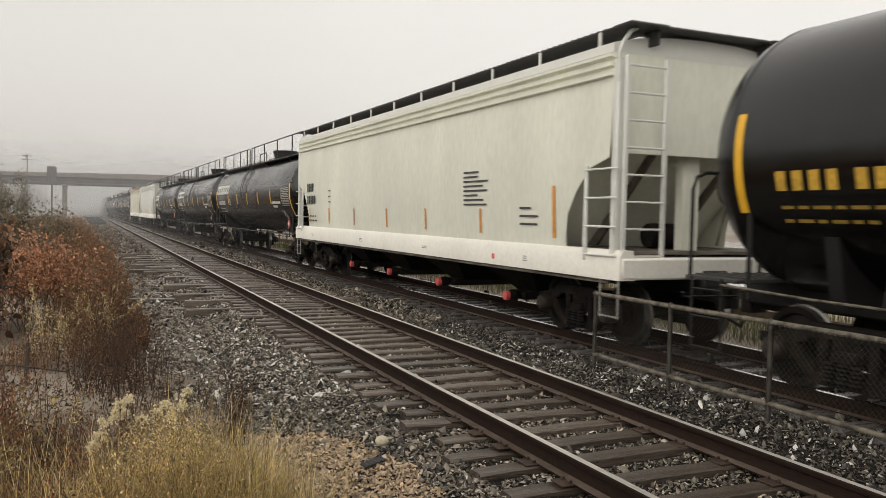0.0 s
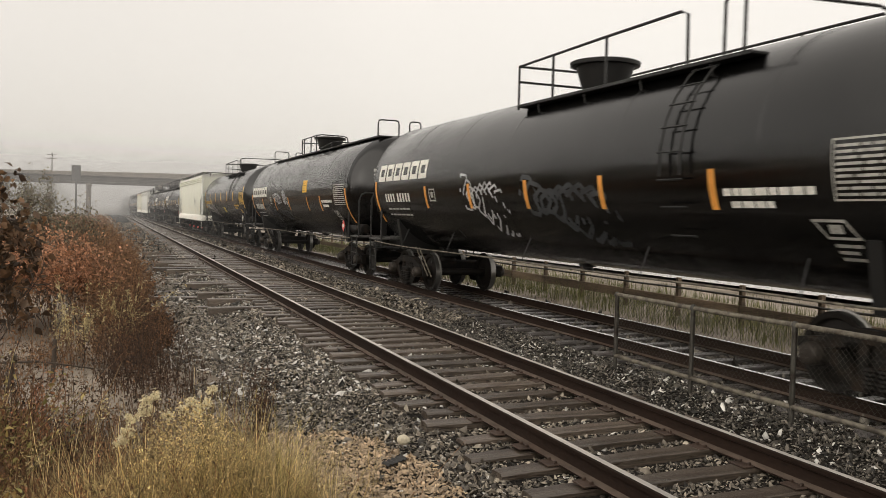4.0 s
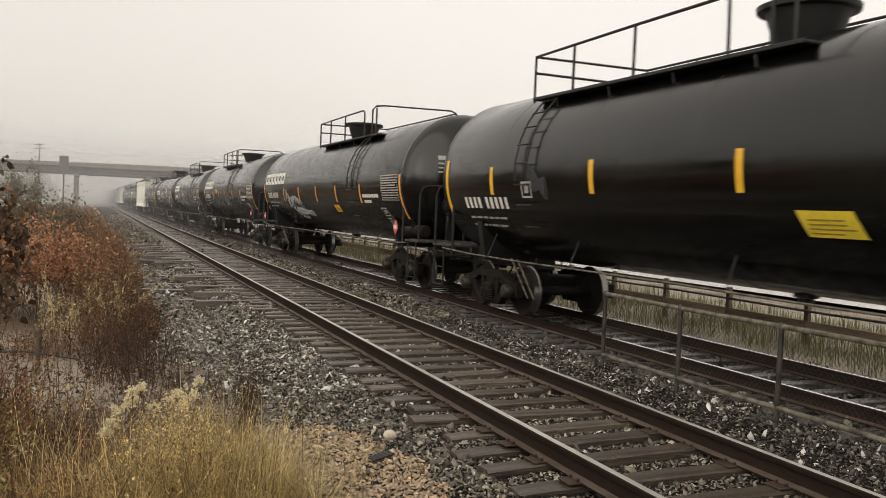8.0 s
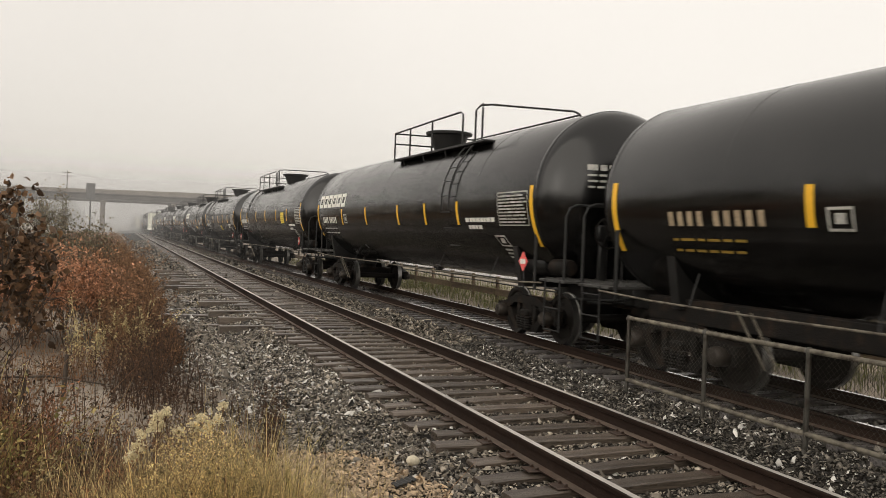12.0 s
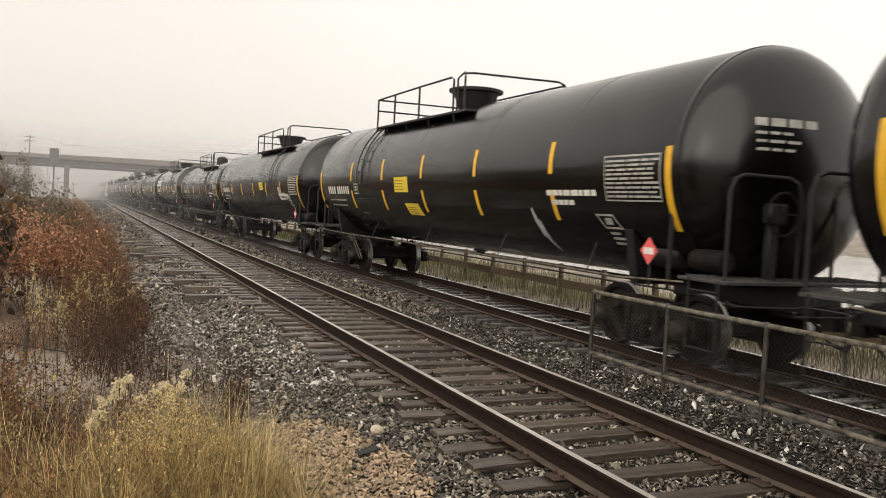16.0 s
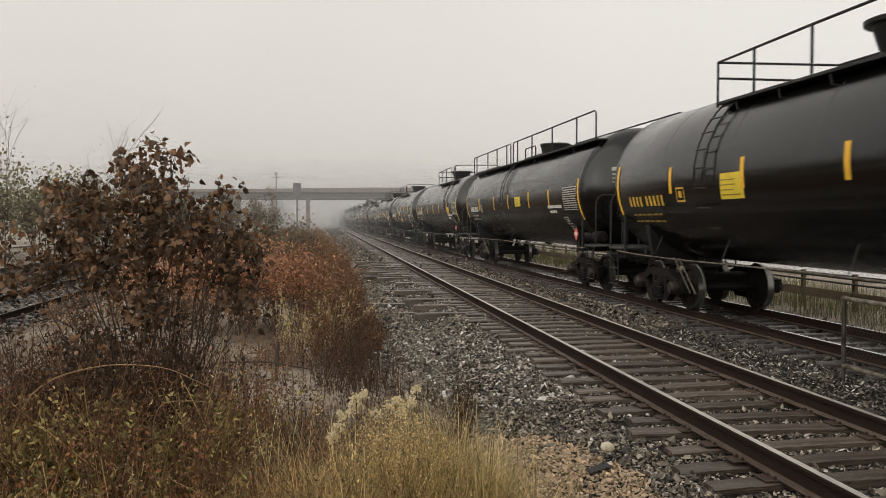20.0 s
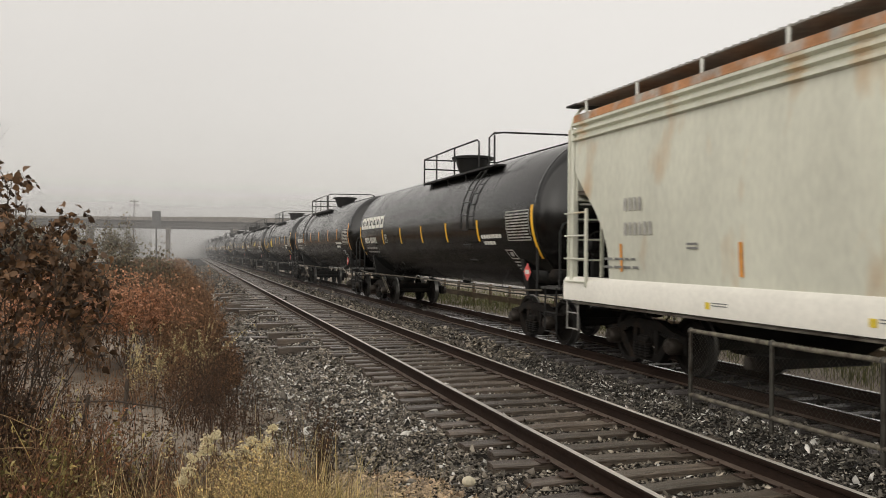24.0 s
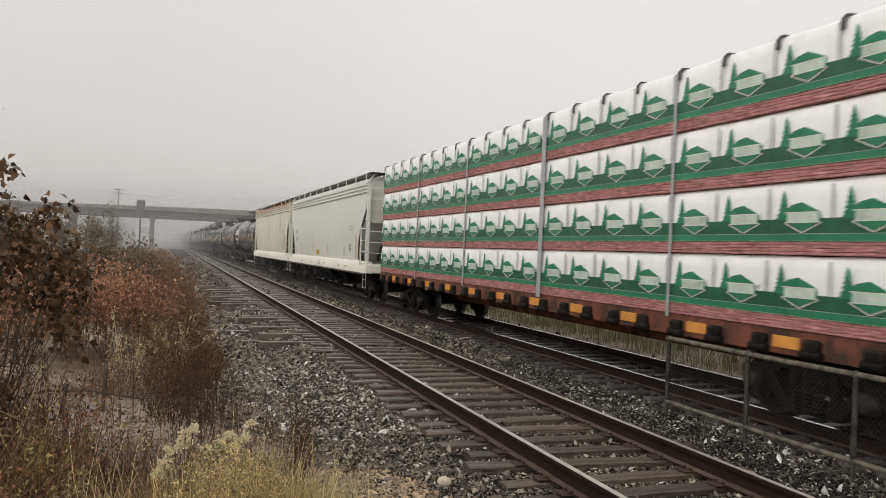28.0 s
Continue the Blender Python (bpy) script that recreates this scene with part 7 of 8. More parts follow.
def bush(label, base, lobes, stems, twigs, leaves, size, seed):
    """A bush of many upright stems whose leaves fill a few uneven rounded lobes. lobes: centre and radii from the base."""
    rng = random.Random(seed)
    s = thing("leafy_bush", label, "bush", m=pose(base[0], base[1], ground_z(base[0], base[1])))
    g, tips = Geo(), []
    for k in range(stems):
        (cx, cy, cz), (rx, ry, rz) = lobes[k % len(lobes)]
        while True:
            q = Vector((rng.uniform(-1, 1), rng.uniform(-1, 1), rng.uniform(-0.1, 1.0)))
            if 0.5 < q.length < 0.95:
                break
        end = Vector((cx + q.x * rx, cy + q.y * ry, cz + q.z * rz))
        foot = Vector((rng.gauss(0, 0.12), rng.gauss(0, 0.10), -0.05))
        mid = foot.lerp(end, 0.5) + Vector((-0.12 * q.x * rx, -0.1 * q.y, 0.10))
        pts = [foot * (1 - v) ** 2 + mid * 2 * v * (1 - v) + end * v * v + Vector((rng.gauss(0, 0.012), rng.gauss(0, 0.012), 0)) for v in [n / 8 for n in range(9)]]
        rad = rng.uniform(0.006, 0.012)
        g.tube(pts, [rad * (1 - 0.75 * n / 8) for n in range(9)], 6, cap=False)
        for _ in range(twigs):
            v = 0.36 + 0.64 * rng.random() ** 0.62
            a = pts[min(7, int(v * 8))].lerp(pts[min(8, int(v * 8) + 1)], v * 8 % 1)
            d = Vector((rng.gauss(0, 1), rng.gauss(0, 1), rng.gauss(0.4, 0.5))).normalized() * rng.uniform(0.10, 0.26)
            b = a + d * 0.55 + Vector((0, 0, 0.02))
            c = a + d + Vector((0, 0, -0.02))
            g.tube([a, b, c], [0.004, 0.003, 0.0015], 4, cap=False)
            tips += [b.lerp(c, rng.random()), c, b]
    part("trunk", g, M["bark"], s, "thin forking grey-brown stems")
    # leaves hang in loose clusters, each on a twig from the nearest stem
    pts = []
    share = [r[0] * r[2] * (0.35 + 0.65 * smooth01(1.2, 2.1, c[2])) for c, r in lobes]
    twig = Geo()
    for (c, r), w in zip(lobes, share):
        for _ in range(round(leaves * w / sum(share) / 9)):
            while True:
                q = Vector((rng.uniform(-1, 1), rng.uniform(-1, 1), rng.uniform(-1, 1)))
                if q.length < 1:
                    break
            q = Vector((c[0] + q.x * r[0], c[1] + q.y * r[1], c[2] + q.z * r[2]))
            if noise.noise(q * 4.2) < -0.12:
                continue
            near = min(tips, key=lambda t: (t - q).length_squared + 0.3 * max(0.0, t.z - q.z))
            twig.tube([near, near.lerp(q, 0.5) + Vector((0, 0, 0.02)), q], [0.003, 0.0024, 0.0014], 4, cap=False)
            for _ in range(rng.randint(6, 12)):
                pts.append((q.x + rng.gauss(0, 0.042), q.y + rng.gauss(0, 0.042), q.z + rng.gauss(-0.02, 0.05)))
    tagged(part("twig_growth", twig, M["bark"], s), "thin twigs among the leaves", kind="stuff")
    v, f = leaf_cloud(pts, size, seed, hang=0.9)
    part("crown", raw_mesh("crown", v, f, M["leaf"]), None, s)
    return s


bush("broad bush of withered red-brown leaves among weeds", (-1.22, 6.5), (((0.0, 0, 2.32), (0.34, 0.42, 0.46)), ((-0.58, 0.1, 2.16), (0.32, 0.4, 0.40)), ((0.52, 0.05, 2.04), (0.27, 0.35, 0.36)), ((-0.05, 0, 1.95), (0.62, 0.5, 0.42)),
                                                                          ((0.70, 0.05, 1.66), (0.24, 0.35, 0.34)), ((-1.0, 0.15, 1.82), (0.32, 0.3, 0.22)), ((0.2, 0, 1.52), (0.5, 0.42, 0.28)), ((-0.25, 0, 1.15), (0.75, 0.42, 0.32))), 40, 9, 6600, 0.056, 5)
k = 0
for x, y, h in ((-2.0, 15.0, 1.36), (-1.35, 15.3, 1.33), (-0.75, 15.8, 1.28), (-0.25, 16.4, 1.2), (-1.2, 17.2, 1.36), (-2.4, 17.0, 1.42), (-2.9, 15.7, 1.40)):
    k += 1
    shrub("sumac_shrub", "shrub with orange-red autumn leaves beside the track", (x, y), h, 0.62, 13, 1900, 0.05, M["sumac"], 30 + k, "shrub", 0.10, 1, 0.006, 0.62)
for x, y, h, n in ((-2.75, 26.0, 1.9, 1300), (-1.62, 26.0, 2.1, 2000), (-1.85, 26.4, 1.5, 1300), (-0.95, 24.5, 1.5, 1200), (-0.5, 24.2, 1.6, 1400), (-3.8, 28.0, 1.7, 1300), (-0.15, 30.0, 1.2, 1000)):
    k += 1
    shrub("green_shrub", "grey-green shrub with sparse late leaves", (x, y), h * 1.05, 0.22, 9, n, 0.06, M["leaf_green"], 50 + k, "shrub", 0.09, 2, 0.012, 0.15)


def weeds(name, label, n, area, height, seed, mat, leafy=10, leaf_size=0.05, category="weeds", taper=None, lean=0.32):
    """Dry stalks with small leaves and seed heads, one patch."""
    r = np.random.default_rng(seed)
    xs, ys = area(r, n)
    st_v, st_f, pts = [], [], []
    for x, y in zip(xs, ys):
        h = height * r.uniform(0.45, 1.15) * (taper(x, y) if taper else 1.0)
        z = ground_z(x, y)
        lx, ly = r.normal(0, lean, 2) * h
        w = 0.0026 + 0.0024 * r.random()
        k0 = len(st_v)
        for t in (0.0, 0.5, 1.0):
            cx, cy, cz = x + lx * t * t, y + ly * t * t, z + h * t
            q = w * (1 - 0.6 * t)
            st_v += [(cx - q, cy, cz), (cx + q, cy + q, cz), (cx, cy - q, cz)]
        for t in range(2):
            for i in range(3):
                a, b = k0 + 3 * t + i, k0 + 3 * t + (i + 1) % 3
                st_f.append((a, b, b + 3, a + 3))
        m = r.poisson(leafy)
        for _ in range(m):
            t = r.uniform(0.08, 1.0)
            pts.append((x + lx * t * t + r.normal(0, 0.035), y + ly * t * t + r.normal(0, 0.035), z + h * t))
    lv, lf = leaf_cloud(pts, leaf_size, seed + 1, 0.3, 0.4)
    tagged(new(name, raw_mesh(name, st_v, st_f, mat)), label + ", bare stalks", category, kind="stuff")
    return tagged(new(name, raw_mesh(name, lv, lf, mat)), label, category, kind="stuff")


def strip(x0, x1, y0, y1, power=1.0, edge=0.35):
    def f(r, n):
        y = y0 + (y1 - y0) * r.random(n) ** power
        y = y + r.normal(0, 0.045 * (y1 - y0), n)
        x = x0 + (x1 - x0) * r.random(n) + edge * np.sin(y * 0.9 + 1) * (r.random(n))
        return x, y
    return f


weeds("dry_weeds", "tall dry brown weeds beside the ballast", 800, strip(-0.2, 0.95, 12.9, 24), 0.95, 61, M["weed"], 30, 0.045, taper=lambda x, y: (0.45 + 0.55 * smooth01(12.3, 14.5, y) + 0.45 * smooth01(15, 19, y)) * (1.05 - 0.6 * smooth01(0.35, 1.05, x)))
weeds("dry_weeds", "dark dry weeds along the edge of the ballast", 300, strip(0.2, 0.95, 9.8, 15.5), 0.8, 60, M["weed_dark"], 30, 0.03, taper=lambda x, y: (0.4 + 0.6 * smooth01(9.5, 13.0, y)) * (1.05 - 0.6 * smooth01(0.4, 1.0, x)))
weeds("dry_weeds", "tall dry brown weeds beside the ballast", 1000, strip(-0.8, 1.1, 22, 60), 1.5, 62, M["weed"], 18, 0.073, taper=lambda x, y: 1.0 - 0.5 * smooth01(0.3, 1.2, x) - 0.35 * smooth01(30, 45, y))
weeds("dry_weeds", "dull brown weeds fading into the mist", 1300, strip(-5.2, 0.9, 34, 130), 1.1, 84, M["weed"], 9, 0.15)
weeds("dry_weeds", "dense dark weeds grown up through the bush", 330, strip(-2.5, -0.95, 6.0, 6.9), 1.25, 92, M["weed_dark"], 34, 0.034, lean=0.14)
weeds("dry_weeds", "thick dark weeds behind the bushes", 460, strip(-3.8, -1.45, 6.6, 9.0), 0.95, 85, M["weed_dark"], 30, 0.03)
weeds("red_weeds", "tall fine red-brown weeds round the foot of the bush", 420, strip(-3.2, -0.75, 5.7, 6.7), 1.12, 86, M["weed"], 38, 0.022)
weeds("green_weeds", "fresh yellow-green leafy weeds among dead stalks", 34, lambda r, n: (r.normal(-1.45, 0.28, n), r.normal(5.45, 0.2, n)), 0.95, 87, M["grass_live"], 34, 0.045)
weeds("green_weeds", "fresh yellow-green leafy weeds among dead stalks", 9, lambda r, n: (r.normal(-0.72, 0.12, n), r.normal(5.6, 0.1, n)), 1.15, 88, M["grass_live"], 50, 0.036)
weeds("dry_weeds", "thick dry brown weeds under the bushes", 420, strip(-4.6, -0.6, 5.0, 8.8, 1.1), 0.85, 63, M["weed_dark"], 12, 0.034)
weeds("dry_weeds", "red-brown dry weeds under the bushes", 650, strip(-4.6, -0.6, 5.0, 8.4, 1.1), 0.8, 75, M["weed"], 14, 0.032)
weeds("dry_weeds", "pale dry stalks standing among darker weeds", 350, strip(-3.8, -0.5, 4.6, 7.2), 0.72, 74, M["grass"], 14, 0.026, lean=0.2)
weeds("dry_weeds", "sparse dry weeds over bare ground", 90, strip(-4.4, -1.1, 8.8, 12.6), 0.6, 69, M["weed"], 10, 0.04)
weeds("dry_weeds", "thick dry brown weeds around the shrubs", 1000, strip(-5.2, -0.1, 15.0, 34), 0.85, 64, M["weed"], 15, 0.066)
weeds("dry_weeds", "low sparse brown weeds at the edge of bare soil", 200, strip(-0.8, 0.5, 5.2, 8.4), 0.42, 77, M["weed"], 10, 0.03)
weeds("dry_weeds", "brown weeds in front of the bare soil", 170, strip(-1.1, 0.15, 4.95, 5.7), 0.66, 80, M["weed"], 24, 0.024)
weeds("dry_weeds", "low brown weeds along the edge of the bare soil", 240, strip(-0.9, 0.9, 11.8, 13.4), 0.36, 81, M["weed"], 10, 0.03)
weeds("dry_weeds", "dark upright dead weeds beside the grass", 120, strip(-1.1, 0.15, 5.5, 7.0), 0.62, 89, M["weed_dark"], 20, 0.022, lean=0.12)
weeds("dry_weeds", "low dead weeds scattered along the soil's edge", 190, strip(0.25, 1.35, 6.9, 12.0), 0.42, 90, M["weed_dark"], 14, 0.022)
weeds("dry_weeds", "thin bare dead stalks over the soil", 45, strip(-0.6, 1.15, 7.5, 12.6), 0.8, 91, M["weed_dark"], 5, 0.02, lean=0.14)
weeds("dry_weeds", "tall red-brown weeds before the bushes", 620, strip(-3.4, -0.5, 5.1, 6.1), 0.98, 82, M["weed"], 22, 0.028)
weeds("green_weeds", "tall olive weeds before the bushes", 260, strip(-3.2, -0.5, 5.1, 6.0), 0.9, 83, M["weed_green"], 26, 0.042)
weeds("green_weeds", "olive green weeds among dry stalks", 520, strip(-3.8, -0.4, 4.5, 7.0), 0.62, 65, M["weed_green"], 28, 0.046)
weeds("red_weeds", "reddish dry weeds at the edge of the brush", 640, strip(-3.8, -0.6, 4.6, 8.0), 0.8, 66, M["leaf_red"], 16, 0.036)
weeds("red_weeds", "rust-red leafy weeds beside the grass mound", 90, strip(-0.75, -0.1, 4.9, 5.6), 0.52, 94, M["leaf_red"], 22, 0.03)
weeds("red_weeds", "thin rust-red weeds before the bare soil", 100, strip(-1.4, 0.1, 5.7, 7.3), 0.5, 95, M["leaf_red"], 16, 0.022, lean=0.2)
weeds("dock_weed", "dark red seeded dock stalks by the gravel", 9, lambda r, n: (1.20 + r.normal(0, 0.03, n), 6.75 + r.normal(0, 0.04, n)), 1.1, 67, M["weed_dark"], 130, 0.026, lean=0.07)
weeds("yellow_weeds", "single pale yellow weeds among the brush", 22, strip(-2.6, -0.2, 4.9, 6.2), 0.85, 76, M["fluff_yellow"], 60, 0.028)
weeds("yellow_weeds", "pale yellow flowering weeds beside the track", 36, strip(-0.65, 0.45, 12.7, 14.4), 0.95, 68, M["fluff_yellow"], 34, 0.045)


def tufts(centres, per, height, width, seed, spread=0.06, lean=0.75):
    """Tussocks: blades that fan outward from each centre and droop at their tips."""
    r = np.random.default_rng(seed)
    c = np.repeat(np.asarray(centres), per, 0)
    n = len(c)
    a = r.uniform(0, 2 * np.pi, n)
    d = np.abs(r.normal(0, spread, n))
    x, y = c[:, 0] + d * np.cos(a), c[:, 1] + d * np.sin(a)
    z = c[:, 2]
    a = a + r.normal(0, 1.0, n)
    size = np.repeat(r.uniform(0.65, 1.15, len(centres)), per)
    length = height * size * r.uniform(0.35, 1.15, n)
    th = np.clip(r.normal(0.95, lean, n), 0.2, 1.8)
    segs = 4
    vs = np.zeros((n, 2 * (segs + 1), 3))
    sx, sy, pz = np.zeros(n), np.zeros(n), np.zeros(n)
    w = width * r.uniform(0.6, 1.4, n)
    for k in range(segs + 1):
        t = k / segs
        ww = w * (1 - 0.88 * t)
        cx, cy = x + sx, y + sy
        vs[:, 2 * k] = np.stack([cx - np.sin(a) * ww, cy + np.cos(a) * ww, z + pz], 1)
        vs[:, 2 * k + 1] = np.stack([cx + np.sin(a) * ww, cy - np.cos(a) * ww, z + pz], 1)
        ang = th * (0.25 + 1.35 * t)
        sx, sy, pz = sx + length / segs * np.sin(ang) * np.cos(a), sy + length / segs * np.sin(ang) * np.sin(a), pz + length / segs * np.cos(ang)
        a = a + r.normal(0, 0.45, n)
    quads = np.array([(2 * k, 2 * k + 1, 2 * k + 3, 2 * k + 2) for k in range(segs)])
    return vs.reshape(-1, 3), (quads[None] + (np.arange(n) * 2 * (segs + 1))[:, None, None]).reshape(-1, 4)


TUFT_RNG = np.random.default_rng(77)
for cx, cy, sx, sy, n, h, mat, label in ((0.68, 5.15, 0.26, 0.30, 44, 0.76, "grass", "clump of straw-coloured dry grass"), (0.20, 5.1, 0.28, 0.22, 36, 0.72, "grass", "clump of straw-coloured dry grass"),
                                         (0.86, 5.15, 0.16, 0.22, 14, 0.80, "grass_live", "clump of yellow-green grass gone partly dry"), (1.12, 5.7, 0.12, 0.36, 12, 0.5, "grass", "low straw-coloured grass by the gravel"),
                                         (-0.30, 5.25, 0.30, 0.16, 30, 0.52, "straw_brown", "tangled brown straw-like grass"), (-1.15, 5.1, 0.5, 0.2, 30, 0.44, "straw_brown", "tangled brown straw-like grass"),
                                         (-2.4, 4.8, 0.5, 0.25, 22, 0.6, "grass", "clump of straw-coloured dry grass"), (0.3, 6.1, 0.4, 0.3, 16, 0.55, "weed", "clump of brown dry grass")):
    px, py = TUFT_RNG.normal(cx, sx, n), TUFT_RNG.normal(cy, sy, n)
    v, f = tufts([(a, b, ground_z(a, b) - 0.01) for a, b in zip(px, py)], 110, h * 1.16, 0.0032, int(abs(cx) * 100) + 500, 0.10, 0.5)
    tagged(new("dry_grass", raw_mesh("dry_grass", v, f, M[mat])), label, "grass", kind="stuff")


fr = np.random.default_rng(5)
fx, fy = fr.normal(0.52, 0.30, 9000), fr.normal(5.2, 0.22, 9000)
fz = np.array([ground_z(a, b) for a, b in zip(fx, fy)]) + fr.uniform(0.15, 0.92, 9000) * np.exp(-((fx - 0.5) / 0.62) ** 2)
v, f = leaf_cloud(np.stack([fx, fy, fz], 1), 0.020, 6, 0.4, 0.32)
tagged(new("grass_seed", raw_mesh("grass_seed", v, f, M["grass"])), "small dry seed husks caught in the grass", "grass", kind="stuff")

weeds("grass_stalks", "thin pale seed stalks rising from the dry grass", 50, lambda r, n: (r.normal(0.35, 0.55, n), r.normal(5.0, 0.28, n)), 0.74, 78, M["grass"], 16, 0.02, lean=0.2)
weeds("grass_stalks", "thin red-brown stalks among the dry grass", 110, lambda r, n: (r.normal(0.0, 0.75, n), r.normal(5.1, 0.3, n)), 0.72, 79, M["weed"], 12, 0.022)


def field(x0, x1, y0, y1, dens=None):
    def f(r, n):
        x, y = r.uniform(x0, x1, n), y0 + (y1 - y0) * r.random(n) ** 1.3
        return x, y, np.array([ground_z(a, b) for a, b in zip(x, y)])
    return f


# grass out of view, added so the tanks mirror darker ground
v, f = blades(26000, field(-9.0, 0.7, -10, 4.3), 0.30, 0.006, 0.6, 70)
tagged(new("dry_grass", raw_mesh("dry_grass", v, f, M["weed"])), "short brown grass added out of view to darken mirrored ground", "grass", kind="stuff")
v, f = blades(6000, field(-5.0, 0.3, 5.0, 24), 0.16, 0.004, 0.6, 71)
tagged(new("dry_grass", raw_mesh("dry_grass", v, f, M["weed"])), "short brown grass under the weeds", "grass", kind="stuff")
v, f = blades(17000, field(10.5, 13.6, 2.0, 55), 0.42, 0.006, 0.5, 72)
tagged(new("verge_grass", raw_mesh("verge_grass", v, f, M["grass_far"])), "yellow-green grass along the far side of the main track", "grass", kind="stuff")
v, f = blades(5000, field(13.4, 15.6, 4.0, 60), 0.5, 0.008, 0.5, 73)
tagged(new("verge_grass", raw_mesh("verge_grass", v, f, M["grass_far"])), "yellow-green grass behind the rail fence", "grass", kind="stuff")


def goldenrod(x, y, heads, seed):
    """A plant with loose plumes of pale fluff. heads: place along x, height and spread of each plume."""
    rng = random.Random(seed)
    s = thing("goldenrod", "goldenrod gone to cream-white fluffy seed heads", "wild flower", "seeding goldenrod", m=pose(x, y, ground_z(x, y)))
    for dx, h, size in heads:
        dy = rng.gauss(0, 0.05)
        pts = [Vector((dx * 0.25, dy * 0.3, -0.03)), Vector((dx * 0.45, dy * 0.5, h * 0.55)), Vector((dx * 0.8, dy, h * 0.9)), Vector((dx, dy, h))]
        g = Geo()
        g.tube(pts, [0.0038, 0.0034, 0.0026, 0.0018], 5)
        fl = []
        for c in range(7):
            a = rng.uniform(0, 6.28)
            q = pts[3] + Vector((size * rng.uniform(0.2, 1.0) * math.cos(a), size * rng.uniform(0.2, 1.0) * math.sin(a), rng.uniform(-1.1, 0.35) * size))
            g.tube([pts[2].lerp(pts[3], rng.random()), q], [0.0018, 0.001], 4)
            for _ in range(24):
                fl.append((q.x + rng.gauss(0, 0.011), q.y + rng.gauss(0, 0.011), q.z + rng.gauss(0, 0.010)))
        part("stem", g, M["weed"], s)
        v, f = leaf_cloud(fl, 0.014, seed + int(100 * h), 0.5, 0.9)
        tagged(part("seed_head", raw_mesh("seed_head", v, f, M["fluff"]), None, s), "cluster of cream fluff", kind="stuff")
    return s


goldenrod(0.26, 5.55, ((-0.16, 0.68, 0.035), (-0.12, 0.74, 0.045), (-0.08, 0.80, 0.045), (-0.03, 0.86, 0.045), (0.0, 0.92, 0.035), (0.05, 0.95, 0.025), (0.03, 0.84, 0.03)), 81)
goldenrod(0.46, 5.60, ((-0.06, 0.78, 0.03), (0.03, 0.82, 0.035), (0.08, 0.86, 0.03), (0.12, 0.80, 0.025)), 82)
goldenrod(0.68, 5.70, ((-0.04, 0.86, 0.035), (0.0, 0.94, 0.03), (-0.08, 0.80, 0.02)), 83)

for x, y, h, lean in ((-0.55, 11.0, 0.52, 1), (-0.98, 10.6, 0.42, 5)):
    g = Geo()
    g.tube([(0, 0, -0.1), (0.01, 0, h * 0.5), (0.02, 0.01, h)], [0.030, 0.028, 0.026], 8)
    ob = new("dead_stick", g.mesh("dead_stick", M["bark"]))
    ob.matrix_basis = pose(x, y, ground_z(x, y), lean, lean, 0)
    tagged(ob, "dead upright stick standing among the weeds", "stick")
for x, y, a in ((-0.9, 6.2, 40), (-1.4, 5.2, -15), (-0.85, 10.4, 20)):
    g = Geo()
    g.tube([(-0.8, 0, 0.25), (-0.3, 0.06, 0.36), (0.2, 0, 0.34), (0.8, -0.08, 0.20)], [0.006, 0.012, 0.014, 0.008], 6)
    g.tube([(-0.9, 0.0, 0.0), (-0.8, 0, 0.26)], 0.006, 5)
    ob = new("dead_branch", g.mesh("dead_branch", M["bark"]))
    ob.matrix_basis = pose(x, y, ground_z(x, y), 0, 0, a)
    tagged(ob, "dead bent branch caught in the weeds", "branch")


for pts in (((-2.1, 5.75, 0.1), (-1.85, 5.7, 0.62), (-1.45, 5.62, 0.80), (-1.03, 5.58, 0.80), (-0.75, 5.5, 0.70), (-0.45, 5.45, 0.56)),
            ((-0.62, 5.5, -0.3), (-0.8, 5.48, 0.45), (-1.05, 5.44, 0.62), (-1.35, 5.4, 0.52)),
            ((-1.0, 5.4, -0.3), (-1.02, 5.38, 0.5), (-0.8, 5.34, 0.62), (-0.45, 5.3, 0.55)),
            ((-0.2, 6.1, -0.3), (-0.05, 6.1, 0.35), (0.05, 6.12, 0.55), (0.12, 6.1, 0.72)),
            ((-0.2, 6.1, -0.1), (-0.4, 6.1, 0.2), (-0.62, 6.05, 0.26))):
    q = [Vector(p) for p in pts]
    smooth = []
    for i in range(len(q) - 1):
        a, b, c, d = q[max(0, i - 1)], q[i], q[i + 1], q[min(len(q) - 1, i + 2)]
        for n in range(5):
            t = n / 5
            smooth.append(0.5 * (2 * b + (c - a) * t + (2 * a - 5 * b + 4 * c - d) * t * t + (3 * b - 3 * c + d - a) * t ** 3))
    smooth.append(q[-1])
    g = Geo()
    g.tube(smooth, [0.006 * (1 - 0.7 * n / (len(smooth) - 1)) for n in range(len(smooth))], 6)
    tagged(new("dead_branch", g.mesh("dead_branch", M["straw_brown"])), "thin pale dead branch arching over the weeds", "branch")


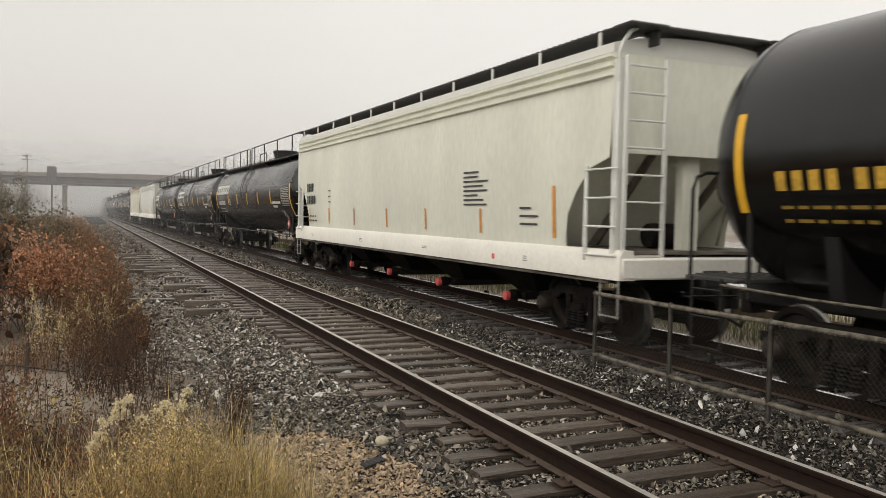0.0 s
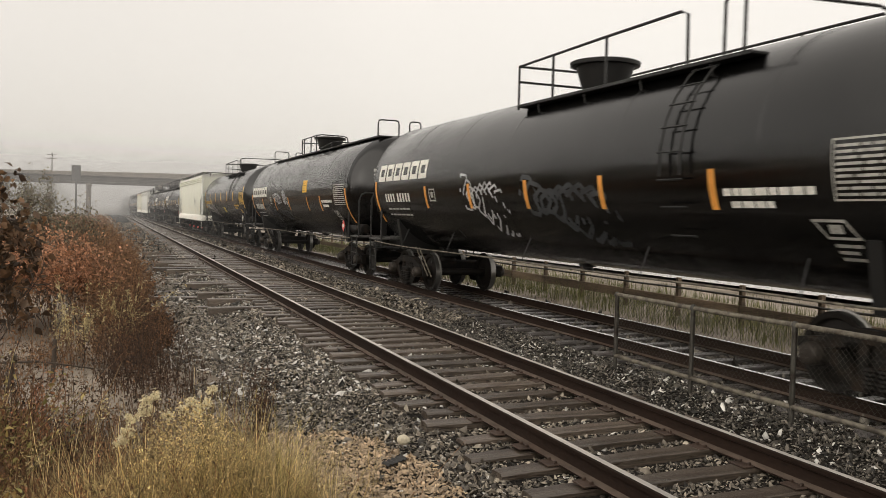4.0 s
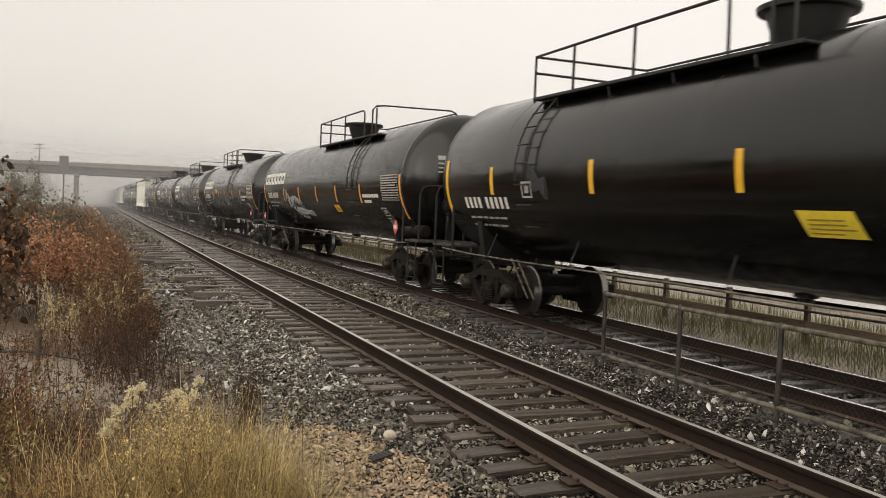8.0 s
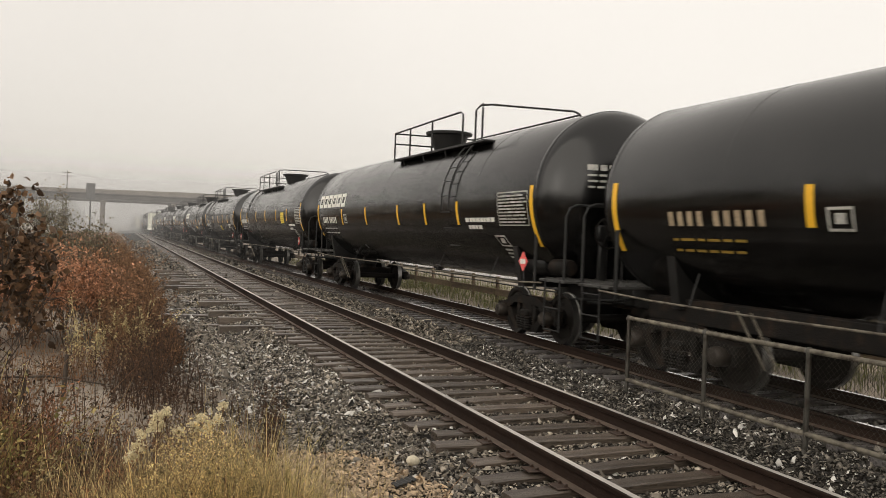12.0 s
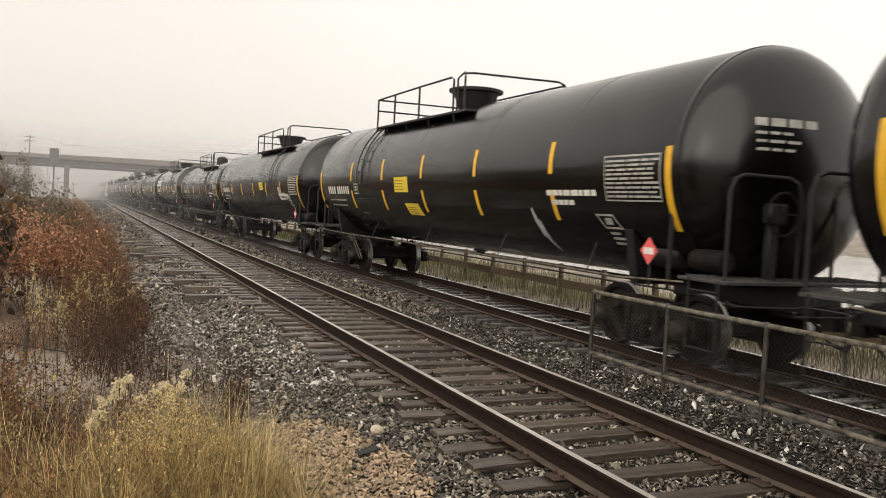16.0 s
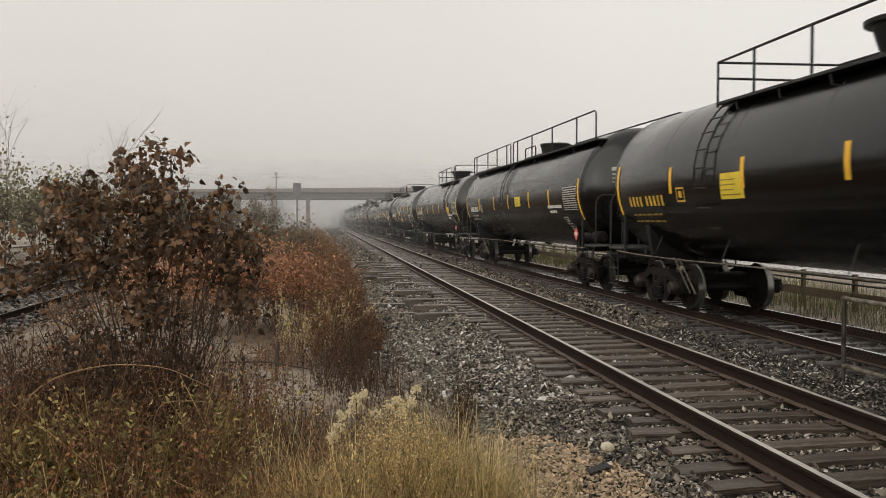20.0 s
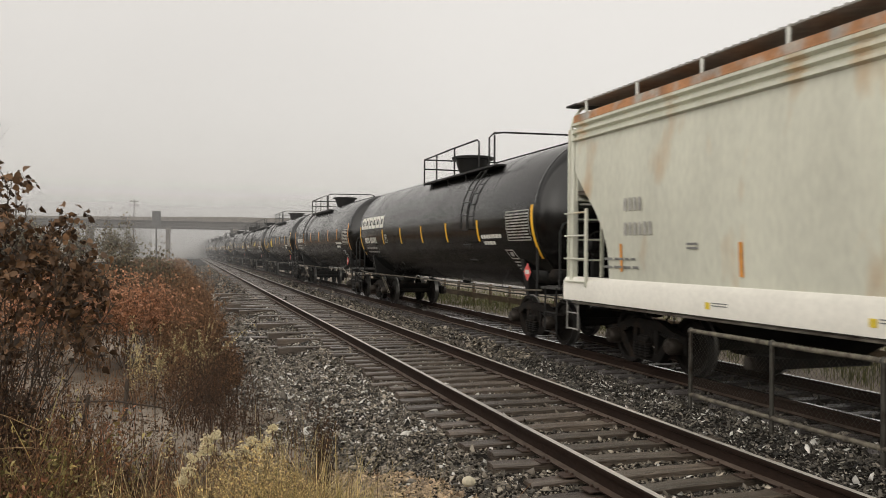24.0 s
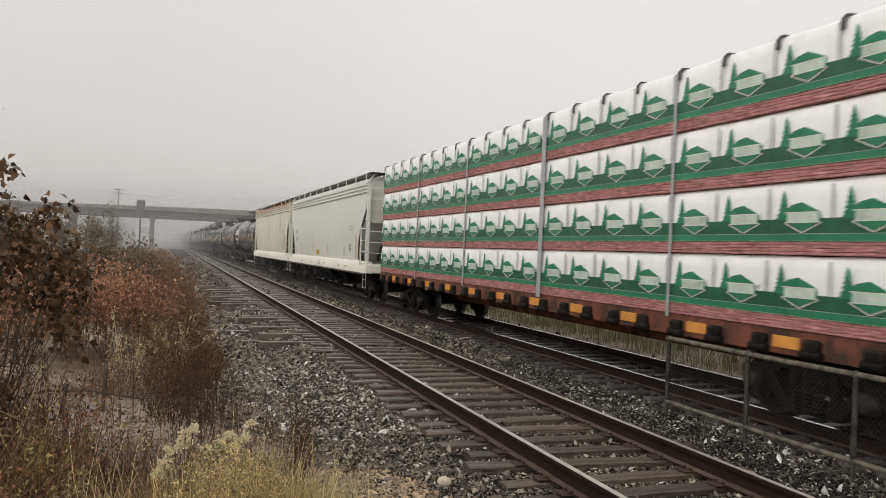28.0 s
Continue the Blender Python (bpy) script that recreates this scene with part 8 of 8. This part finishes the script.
def sapling(x, y, h, leaves, seed, mat="leaf_mist"):
    return shrub("bare_tree", "thin half-bare tree standing in mist", (x, y), h, 0.22, 3, leaves, 0.10, M[mat], seed, "tree", 0.22, 2, 0.028, 0.3)


sapling(-15.9, 44, 7.0, 110, 91)
sapling(-17.4, 45, 6.4, 140, 92)
sapling(-14.2, 58, 7.8, 20, 93)
sapling(-17.0, 62, 5.6, 40, 94)
sapling(-22, 44, 4.6, 120, 95)
for j, (x, y, h) in enumerate(((-16.6, 52, 4.4), (-14.6, 56, 4.0), (-18.4, 50, 4.8), (-18, 34, 4.6), (-21, 38, 4.8), (-17, 44, 4.5), (-14, 52, 4.0), (-12.5, 66, 4.0), (-24, 46, 5.2), (-28, 50, 5.5), (-13, 84, 4.5), (-10.5, 100, 4.2), (-16, 110, 5), (-9.5, 128, 4.5), (-20, 76, 5.2), (-8, 150, 4.2))):
    shrub("thicket", "dull green thicket fading into the mist", (x, y), h * 0.95, 0.5, 8, 1700, 0.2, M["leaf_haze"] if j < 3 else M["leaf_mist"], 110 + j, "thicket", 0.35, 1, 0.03, 0.1)


# ---- movement ----
def motions():
    clip = [2.0 * k for k in range(15)]
    for ob, u, x, z in TRAIN:
        walk(ob, [(t, pose(MAIN_X + x, u + travelled(t), MAIN_Z + z)) for t in clip])
    # wheels roll while their car is near enough to see them turn
    for ob, u, x, z in TRAIN:
        for truck in [c for c in ob.children if c.name.startswith("truck")]:
            ty = u + truck.location.y
            for w in [c for c in truck.children if c.name.startswith("wheelset")]:
                y, zz = w.location.y, w.location.z
                seen = [k for k in range(0, 28 * FPS + 1) if 2.0 < ty + y + travelled(k / FPS) < 22.0]
                if len(seen) < 3:
                    continue
                d0 = travelled(seen[0] / FPS)
                rows = [] if seen[0] == 0 else [(0.0, pose(0, y, zz))]
                for k in seen:
                    turn = math.degrees((travelled(k / FPS) - d0) / WHEEL_R)
                    rows.append((k / FPS, pose(0, y, zz, -(turn % 360.0))))
                if seen[-1] < 28 * FPS:
                    rows.append((28.0, rows[-1][1]))
                walk(w, rows)


motions()
